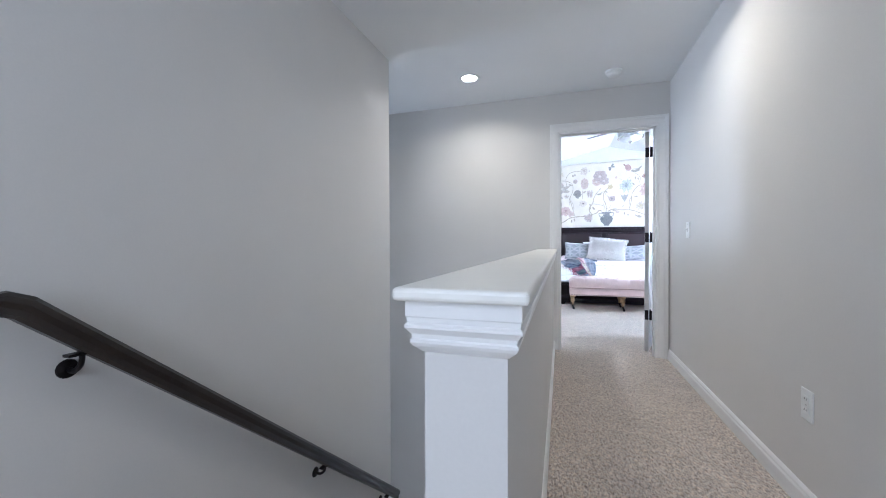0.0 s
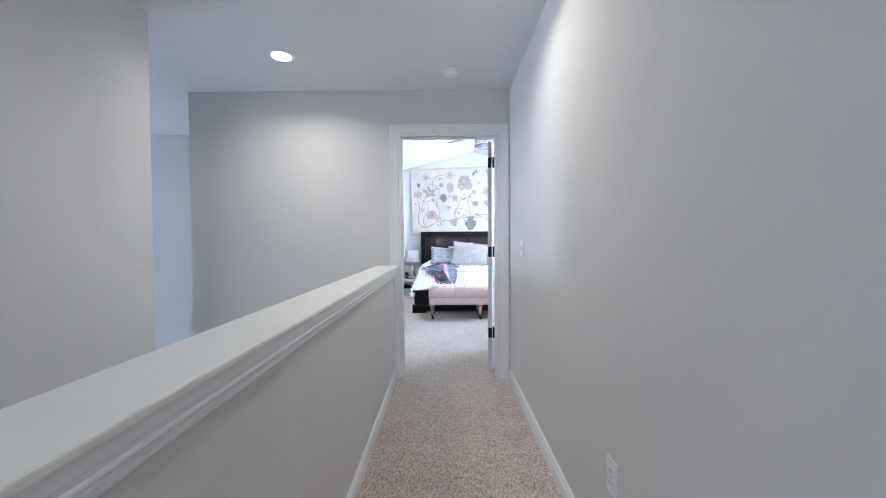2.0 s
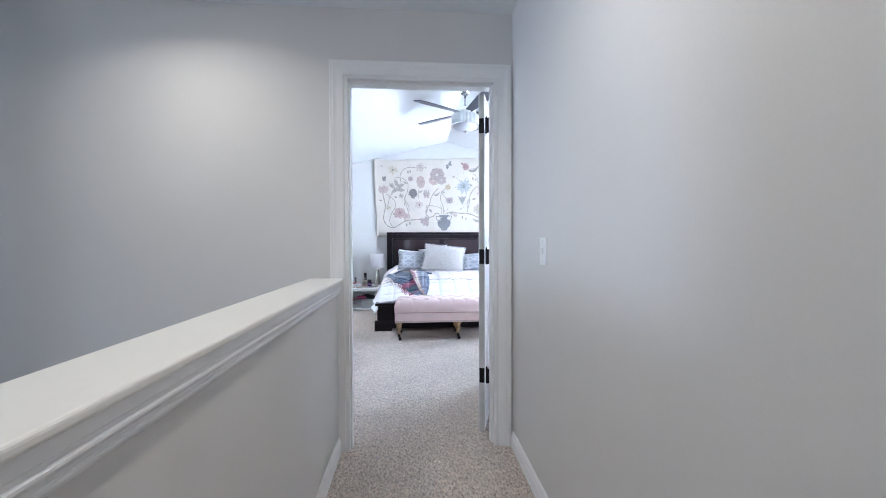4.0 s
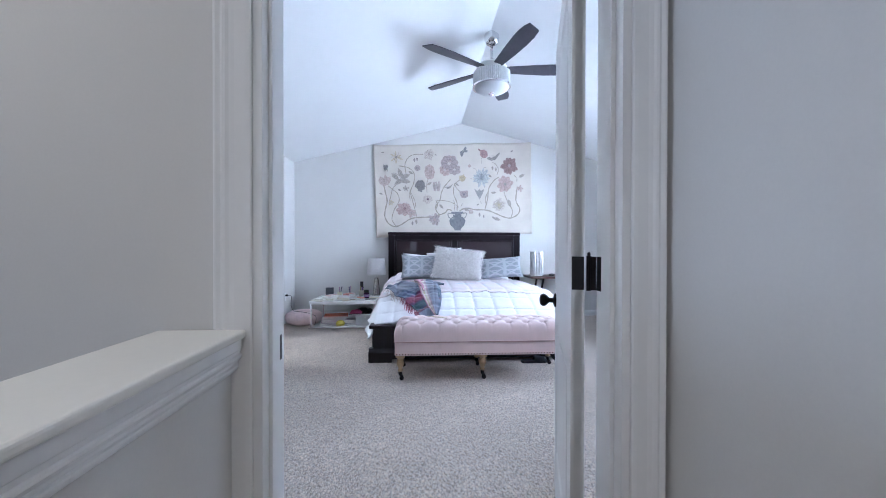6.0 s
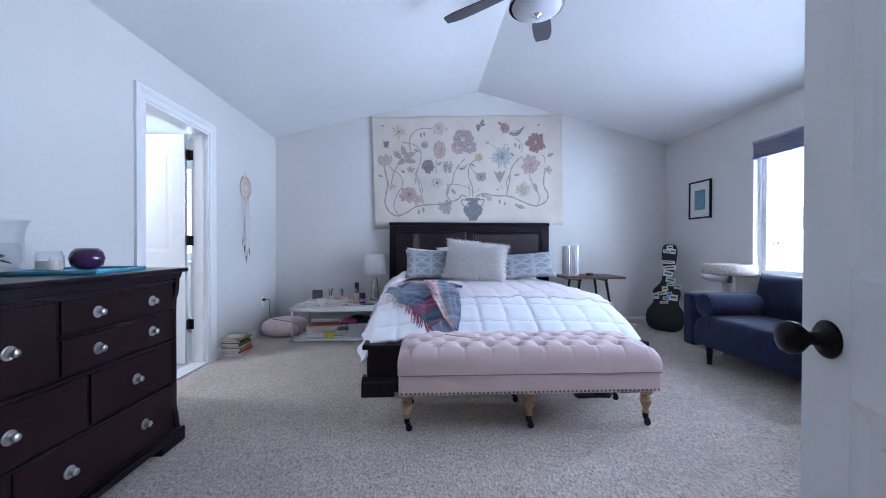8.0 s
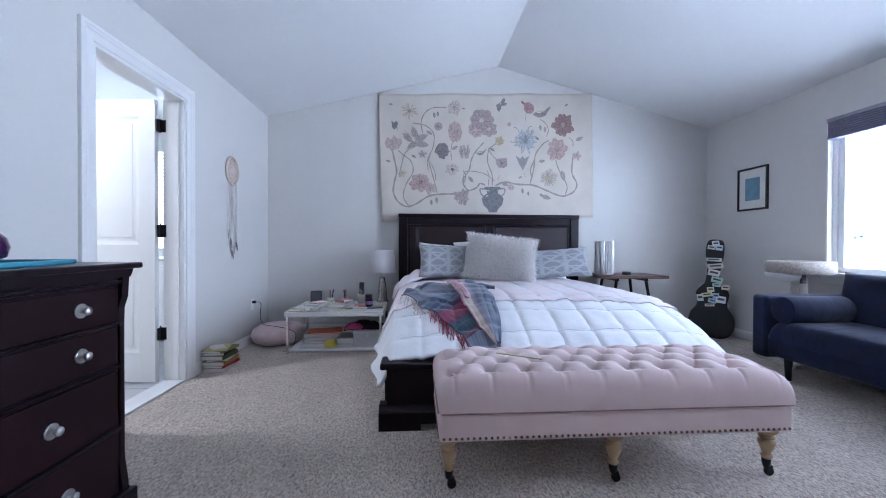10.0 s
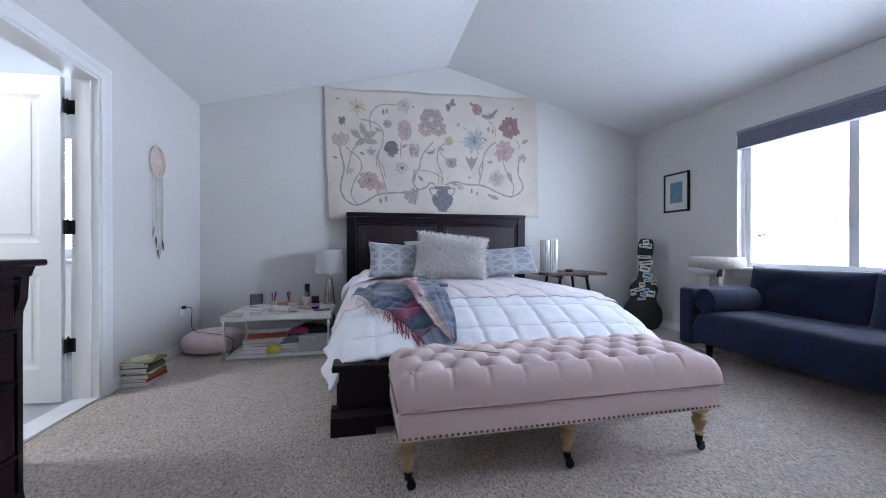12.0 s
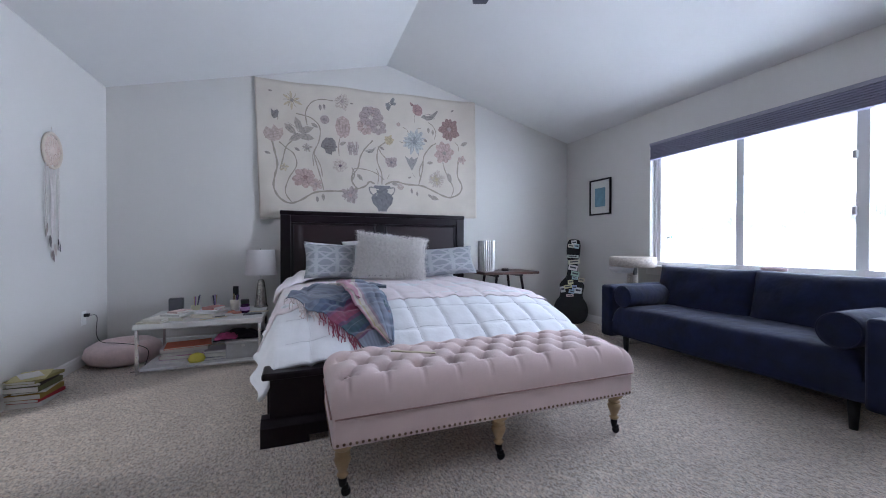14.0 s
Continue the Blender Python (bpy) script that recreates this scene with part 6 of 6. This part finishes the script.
# bathroom pieces seen past the door
o = thing("vanity", "white bathroom vanity under the window", "vanity", (-2.75, 8.95, 0))
part("body", box(-0.45, 0.45, -0.25, 0.24, 0.09, 0.82, 0.004), TRIM, o)
part("toe_kick", box(-0.43, 0.43, -0.19, 0.24, 0, 0.09), tint((0.3, 0.3, 0.3)), o)
part("countertop", box(-0.47, 0.47, -0.27, 0.245, 0.82, 0.85, 0.005), tint((0.55, 0.54, 0.52), 0.3), o)
for x in (-0.22, 0.22):
    d_ = part("door", box(x - 0.20, x + 0.20, -0.265, -0.25, 0.13, 0.78, 0.004), TRIM, o)
    part("pull", box(x - 0.008, x + 0.008, -0.285, -0.265, 0.62, 0.72, 0.003), NICKEL, d_)
o = thing("ceiling_light", "round flush bathroom ceiling light", "ceiling light", (-2.55, 6.9, 2.43))
part("pan", lathe([(0.16, 0), (0.16, -0.02), (0.15, -0.024), (0, -0.024)], 32), PLASTIC, o)
part("diffuser", lathe([(0.145, -0.024), (0.13, -0.055), (0.08, -0.075), (0, -0.082)], 32), FROST, o, smooth=True)

# on the bookcase
o = thing("blanket", "folded light blue blanket on the middle bookcase shelf", "blanket", (1.75, 4.25, 0.480))
for k in range(3):
    part("fold", box(-0.27, 0.27, -0.13, 0.13, 0.04 * k, 0.04 * k + 0.038, 0.017, 4), tint((0.20, 0.32, 0.44), 0.9), o, smooth=True)
o = thing("basket", "dark navy fabric basket on the lowest bookcase shelf", "basket", (1.75, 4.25, 0.120))
part("body", box(-0.25, 0.25, -0.13, 0.13, 0, 0.20, 0.02, 3), tint((0.02, 0.025, 0.05), 0.9), o)
part("rim", box(-0.255, 0.255, -0.135, 0.135, 0.20, 0.215, 0.006, 2), tint((0.02, 0.025, 0.05), 0.9), o)

# tapestry
TX0, TX1, TZ0, TZ1 = -0.218, 2.300, 1.260, 2.721
tap = thing("tapestry", "cream cloth tapestry printed with vines, flowers and an urn", "tapestry")


def cloth(u, v):
    x = TX0 + (TX1 - TX0) * u + (1 - v) * (0.05 - 0.02 * u)
    lo, hi = TZ0 + 0.074 * u, TZ1 + 0.084 * u - 0.010 * math.sin(math.pi * u * 3) ** 2
    y = BY - 0.012 - 0.007 * (1 + math.sin(u * 17 + 2 * v)) * (1 - 0.6 * v) - 0.004 * (1 + math.sin(u * 43 + 3 * v)) * (1 if v < 0.5 else 0.4)
    return Vector((x, y, lo + (hi - lo) * v))


part("cloth", sheet(120, 40, cloth, 0.002), TAPM, tap, smooth=True)


def on_cloth(X, Y, lift=0.003):
    """A place on the cloth from drawing units (1040 wide, 606 high, y down)."""
    p = cloth(min(1, max(0, (X - 44) / 1040)), min(1, max(0, 1 - (Y - 32) / 606)))
    return Vector((p.x, p.y - lift, p.z))


def patch(bm, cx, cy, pts, ang=0.0, size=1.0, lift=0.003):
    """One flat printed shape from an outline about its own middle."""
    ca, sa = math.cos(ang) * size, math.sin(ang) * size
    bm.faces.new([bm.verts.new(on_cloth(cx + ca * a - sa * b, cy + sa * a + ca * b, lift)) for a, b in pts])


def disc(bm, cx, cy, rx, ry, n=14, ang=0.0, lift=0.003, wob=0.0):
    patch(bm, cx, cy, [((1 + wob * math.sin(5 * k)) * rx * math.cos(2 * math.pi * k / n), (1 + wob * math.cos(4 * k)) * ry * math.sin(2 * math.pi * k / n)) for k in range(n)], ang, 1.0, lift)


def petal_shape(bm, cx, cy, ang, ln, wd, lift=0.003):
    patch(bm, cx, cy, [(0, 0), (0.35 * ln, 0.5 * wd), (0.7 * ln, 0.55 * wd), (0.92 * ln, 0.28 * wd), (ln, 0), (0.92 * ln, -0.28 * wd), (0.7 * ln, -0.55 * wd), (0.35 * ln, -0.5 * wd)], ang, 1.0, lift)


def ribbon(bm, pts, w, lift=0.0026):
    c = smooth_path([(x, y, 0) for x, y in pts], 5)
    prev = None
    for i, p in enumerate(c):
        d = (c[min(i + 1, len(c) - 1)] - c[max(i - 1, 0)]).normalized()
        k = Vector((-d.y, d.x, 0)) * w * (0.75 + 0.5 * math.sin(i * 0.7) ** 2) / 2
        q = (bm.verts.new(on_cloth(p.x + k.x, p.y + k.y, lift)), bm.verts.new(on_cloth(p.x - k.x, p.y - k.y, lift)))
        if prev:
            bm.faces.new((prev[0], prev[1], q[1], q[0]))
        prev = q


def ink(c, fade=0.35):
    """A printed colour, faded towards the cloth and mottled like watercolour."""
    grey = sum(c) / 3
    c = tuple(0.78 * q + 0.22 * grey * w for q, w in zip(c, (1.12, 1.0, 0.86)))
    key = ("ink", *c, fade)
    if key not in _tints:
        _tints[key] = mat("print_ink", tuple((1 - fade) * a + fade * b for a, b in zip(c, (0.50, 0.44, 0.38))), 0.95, var=0.35, scale=45, bump=0.2, fine=300)
    return _tints[key]


VINE = tint((0.33, 0.285, 0.235), 0.95)
vines = [([(545, 472), (520, 464), (500, 485), (460, 499), (400, 511), (330, 512), (270, 520), (210, 556), (165, 568), (125, 545), (104, 500), (110, 450), (122, 400), (112, 340), (103, 292)], 8),
         ([(175, 566), (150, 520), (166, 460), (200, 400), (190, 350), (160, 325), (132, 300)], 5), ([(186, 290), (160, 320), (146, 370), (132, 420)], 5),
         ([(312, 506), (300, 450), (285, 390), (276, 340), (300, 280), (302, 220), (265, 182), (205, 168)], 5), ([(250, 218), (245, 160), (270, 115), (310, 98), (366, 100)], 5), ([(272, 398), (270, 350), (284, 312)], 4), ([(308, 446), (302, 400), (280, 350)], 4),
         ([(457, 495), (436, 450), (468, 400), (480, 350), (502, 310), (542, 265)], 6), ([(440, 470), (445, 412), (480, 404), (545, 418), (592, 450)], 4), ([(384, 350), (384, 300), (392, 262)], 4), ([(580, 474), (580, 420), (560, 360), (568, 300), (602, 270)], 6),
         ([(560, 474), (565, 430), (556, 400)], 4), ([(440, 400), (452, 430), (440, 470), (462, 494)], 5), ([(606, 350), (582, 325), (566, 292)], 4), ([(606, 448), (618, 424)], 3),
         ([(596, 474), (640, 458), (700, 470), (780, 476), (840, 500), (900, 525), (940, 530), (986, 508), (1000, 470), (976, 420), (980, 360), (986, 330)], 8), ([(766, 470), (785, 400), (795, 330), (830, 280), (862, 258)], 6),
         ([(776, 440), (770, 400), (790, 350)], 5), ([(852, 240), (862, 205), (845, 172), (822, 158)], 4), ([(985, 292), (984, 265), (966, 245)], 4), ([(940, 526), (950, 480), (910, 400), (896, 352)], 5), ([(750, 168), (750, 140), (756, 124)], 2), ([(130, 206), (130, 186), (121, 165)], 3),
         ([(690, 192), (712, 205), (722, 235)], 3), ([(782, 192), (762, 198), (754, 232)], 3), ([(672, 262), (694, 268), (722, 262)], 3), ([(768, 330), (768, 300), (760, 280)], 3), ([(735, 415), (748, 436)], 2), ([(216, 255), (200, 230), (168, 210)], 2), ([(222, 250), (250, 230), (268, 226)], 2)]
for pts, w in vines:
    bm = bmesh.new()
    ribbon(bm, pts, w)
    part("vine", bm, VINE, tap, "taupe printed vine")
RED, MAUVE, ROSEC, PALE, BLUEC, YEL, DKC, SEPIA = (0.24, 0.11, 0.11), (0.32, 0.23, 0.24), (0.44, 0.27, 0.25), (0.52, 0.44, 0.38), (0.33, 0.41, 0.47), (0.50, 0.39, 0.20), (0.11, 0.11, 0.13), (0.26, 0.22, 0.19)
# middle x and y, radius, petals, petal width, colour, centre colour, fade
flowers = [(190, 112, 44, 6, .22, YEL, SEPIA, .45), (405, 100, 38, 11, .5, PALE, MAUVE, .1), (535, 158, 60, 9, .75, MAUVE, PALE, .3), (505, 205, 44, 7, .6, ROSEC, PALE, .35), (570, 200, 44, 6, .6, MAUVE, PALE, .35), (540, 130, 30, 6, .7, ROSEC, MAUVE, .3),
           (620, 260, 27, 14, .35, YEL, YEL, .2), (388, 395, 36, 8, .5, PALE, PLUM, .1), (235, 452, 52, 8, .55, ROSEC, RED, .25), (278, 480, 34, 6, .5, ROSEC, MAUVE, .4), (148, 410, 22, 5, .4, YEL, PALE, .45), (430, 530, 44, 7, .42, MAUVE, ROSEC, .35),
           (630, 366, 31, 10, .7, MAUVE, DKC, .3), (748, 260, 62, 15, .25, BLUEC, (0.16, 0.20, 0.24), .45), (742, 258, 30, 10, .4, (0.22, 0.28, 0.33), BLUEC, .25), (935, 182, 60, 13, .42, RED, MAUVE, .22), (905, 305, 56, 8, .52, ROSEC, SEPIA, .3),
           (1002, 335, 24, 5, .5, ROSEC, MAUVE, .35), (860, 442, 50, 18, .25, PALE, YEL, .1), (860, 442, 30, 14, .35, YEL, (0.40, 0.33, 0.17), .35), (672, 484, 19, 7, .6, ROSEC, PALE, .6), (245, 318, 24, 5, .35, SEPIA, MAUVE, .4), (670, 180, 12, 6, .6, ROSEC, ROSEC, .5)]
rnd = random.Random(2)
for cx, cy, r_, n_, wd, c, mid, fade in flowers:
    bm = bmesh.new()
    a0 = rnd.random() * 6
    for k in range(n_):
        petal_shape(bm, cx, cy, a0 + 2 * math.pi * k / n_ + rnd.uniform(-.18, .18), r_ * rnd.uniform(0.78, 1.12), r_ * wd, 0.0034 + 0.0004 * (k % 2))
    fl = part("flower", bm, ink(c, fade), tap, "muted printed flower")
    bm = bmesh.new()
    for k in range(n_):
        a = a0 + 2 * math.pi * (k + 0.5) / n_
        ribbon(bm, [(cx + 0.18 * r_ * math.cos(a), cy + 0.18 * r_ * math.sin(a)), (cx + 0.5 * r_ * math.cos(a + 0.1), cy + 0.5 * r_ * math.sin(a + 0.1)), (cx + 0.8 * r_ * math.cos(a), cy + 0.8 * r_ * math.sin(a))], 1.6 if r_ < 40 else 2.4, 0.0044)
    part("vein", bm, ink(tuple(0.6 * q for q in c), fade * 0.8), fl)
    bm = bmesh.new()
    disc(bm, cx, cy, r_ * 0.20, r_ * 0.18, lift=0.0050, wob=0.15)
    part("centre", bm, ink(mid, 0.2), fl)
# shapes of their own: name, label, colour, fade, list of outlines as (x, y) in drawing units
LEAF = [(-1, 0), (-0.4, 0.42), (0.3, 0.40), (1, 0), (0.3, -0.40), (-0.4, -0.42)]
BIRD = [(-1.0, 0.05), (-0.85, -0.15), (-0.6, -0.20), (-0.35, -0.05), (0.2, -0.18), (0.9, -0.62), (1.0, -0.50), (0.5, 0.05), (0.15, 0.32), (-0.35, 0.38), (-0.7, 0.22)]
WING = [(0, 0), (0.3, -0.5), (0.9, -0.7), (1.0, -0.3), (0.6, 0.05), (0.9, 0.3), (0.6, 0.6), (0.2, 0.4)]
HEAD = [(-0.7, -0.5), (-0.3, -0.95), (0.4, -0.95), (0.75, -0.55), (0.78, -0.15), (0.98, 0.1), (0.75, 0.2), (0.75, 0.55), (0.35, 0.62), (0.3, 1.0), (-0.35, 0.8), (-0.45, 0.35), (-0.9, 0.1)]
prints = [("tulip", "grey-rose printed tulip", ROSEC, .45, [(405, 216, 52, 1.57, [(-1, 0), (-0.7, 0.5), (0, 0.66), (0.7, 0.5), (0.98, 0.12), (0.8, 0), (0.98, -0.12), (0.7, -0.5), (0, -0.66), (-0.7, -0.5)])]),
          ("tulip", "pale rose printed tulip", ROSEC, .55, [(112, 268, 46, -0.2, [(-0.9, -0.25), (-0.5, -0.75), (-0.1, -0.45), (0.2, -0.9), (0.5, -0.4), (0.9, -0.5), (0.85, 0.1), (0.4, 0.6), (-0.3, 0.7), (-0.8, 0.3)])]),
          ("bellflower", "small slate printed bellflower", DKC, .3, [(118, 180, 22, 0.2, [(-0.8, -0.8), (-0.2, -0.5), (0.3, -1), (0.7, -0.6), (0.6, 0.5), (0.1, 1), (-0.4, 0.6)])]),
          ("lily", "sepia printed lily", SEPIA, .45, [(212, 215, 34, -1.9, LEAF), (180, 240, 34, 0.75, LEAF), (245, 238, 36, -0.35, LEAF), (245, 270, 36, 0.2, LEAF), (200, 275, 34, 2.6, LEAF)]),
          ("fruit", "mauve printed round fruit", MAUVE, .35, [(326, 188, 20, 0, [(math.cos(k * 0.4488), math.sin(k * 0.4488)) for k in range(14)])]),
          ("head_print", "dark slate printed head in profile", DKC, .3, [(340, 307, 40, 0.0, HEAD)]),
          ("butterfly", "slate printed butterfly", (0.14, 0.17, 0.20), .3, [(632, 82, 30, -0.5, WING), (630, 84, 26, 2.4, WING), (618, 104, 16, 1.3, LEAF)]),
          ("strawberry", "rose printed strawberry", (0.34, 0.15, 0.16), .25, [(764, 104, 31, 0.4, [(-0.9, -0.5), (-0.2, -0.95), (0.6, -0.7), (1, 0), (0.8, 0.6), (0.1, 0.85), (-0.6, 0.5)]), (738, 78, 14, 0.9, LEAF)]),
          ("bird", "small grey printed bird", (0.20, 0.19, 0.18), .3, [(832, 128, 48, -0.15, BIRD)]), ("bird", "small grey printed bird", (0.24, 0.23, 0.21), .35, [(530, 316, 27, -0.1, BIRD)]),
          ("bouquet", "grey printed thistle", (0.20, 0.21, 0.22), .35, [(732, 366, 38, 1.57, [(-0.9, -0.9), (-0.5, -0.3), (-0.85, 0), (-0.5, 0.3), (-0.9, 0.9), (0, 0.55), (1, 0), (0, -0.55)])]),
          ("book_print", "faint printed row of books", MAUVE, .4, [(434, 312, 30, 1.5, [(-1, -0.22), (-1, 0.22), (1, 0.22), (1, -0.22)]), (450, 312, 32, 1.4, [(-1, -0.16), (-1, 0.16), (1, 0.16), (1, -0.16)]), (464, 310, 32, 1.6, [(-1, -0.14), (-1, 0.14), (1, 0.14), (1, -0.14)])])]
for name_, label_, c, fade, shapes in prints:
    bm = bmesh.new()
    for cx, cy, size, ang, pts in shapes:
        patch(bm, cx, cy, pts, ang, size, 0.0040)
    o = part(name_, bm, ink(c, fade), tap, label_)
    bm = bmesh.new()
    for cx, cy, size, ang, pts in shapes:
        for k in (-0.3, 0.05, 0.35):
            a, b = (-0.55, k), (0.5, k * 0.6)
            q = [(cx + size * (math.cos(ang) * x - math.sin(ang) * y), cy + size * (math.sin(ang) * x + math.cos(ang) * y)) for x, y in (a, b)]
            ribbon(bm, q, 1.8, 0.0046)
    part("line", bm, ink(tuple(0.5 * q for q in c), fade * 0.8), o)
for cx, cy, a, r_ in ((1018, 252, -0.4, 22), (930, 432, 1.3, 28), (826, 360, -0.1, 18), (402, 292, -0.5, 18), (282, 216, 0.6, 18), (85, 352, 0.3, 13), (720, 437, -0.4, 10), (104, 82, 0.1, 10), (448, 104, 0.1, 8), (954, 86, -0.6, 11), (845, 536, 0.3, 26), (822, 526, 0.6, 14), (205, 328, 0.5, 14),
                      (308, 134, 1.5, 15), (325, 130, 1.5, 13), (283, 550, 1.5, 15), (309, 540, 1.5, 17), (729, 504, 1.5, 15), (757, 516, 1.5, 12), (822, 198, 1.5, 16), (845, 206, 1.5, 16), (476, 444, 0.9, 20), (644, 470, 0.3, 18), (585, 300, 0.6, 14), (805, 250, 0.6, 14)):
    bm = bmesh.new()
    patch(bm, cx, cy, LEAF, a, r_, 0.0040)
    part("leaf", bm, ink(SEPIA if r_ > 15 else (0.18, 0.15, 0.15), 0.35), tap, "small grey printed leaf")
half_u = [(0, 480), (38, 480), (42, 488), (30, 496), (26, 512), (46, 524), (54, 540), (46, 568), (26, 588), (20, 604), (0, 604)]
bm = bmesh.new()
L_ = [bm.verts.new(on_cloth(580 - a, b, 0.0048)) for a, b in half_u]
R_ = [bm.verts.new(on_cloth(580 + a, b, 0.0048)) for a, b in half_u]
for k in range(1, len(half_u) - 2):
    bm.faces.new((L_[k], L_[k + 1], R_[k + 1], R_[k]))
urn = part("urn", bm, ink((0.13, 0.14, 0.17), 0.15), tap, "dark slate printed urn")
for k in (-1, 1):
    bm = bmesh.new()
    ribbon(bm, [(580 + k * 36, 492), (580 + k * 60, 490), (580 + k * 58, 512), (580 + k * 42, 528)], 6, 0.005)
    part("handle", bm, ink((0.22, 0.22, 0.22), 0.1), urn)
for y in (498, 520, 526):
    bm = bmesh.new()
    ribbon(bm, [(548, y), (580, y + 2), (612, y)], 3.5, 0.0056)
    part("band", bm, TAPM, urn)

# dark slipper on the carpet between bench and bed
o = thing("slipper", "dark slipper lying on the carpet under the bench", "slipper", (1.64, 6.655, 0), 2)
part("sole", prism([(-0.125, -0.028), (-0.10, -0.040), (0.02, -0.036), (0.10, -0.046), (0.13, -0.02), (0.13, 0.015), (0.10, 0.036), (0.0, 0.030), (-0.10, 0.036), (-0.125, 0.02)], 0.0, 0.018, "z"), BLACK, o)
part("upper", sheet(14, 12, lambda u, v: Vector((0.0 + 0.125 * u, 0.040 * math.cos(math.pi * v) * (1 - 0.35 * u ** 3), 0.016 + 0.045 * math.sin(math.pi * v) * (1 - u ** 3) ** 0.6)), 0.003), tint((0.02, 0.02, 0.025), 0.9), o, smooth=True)
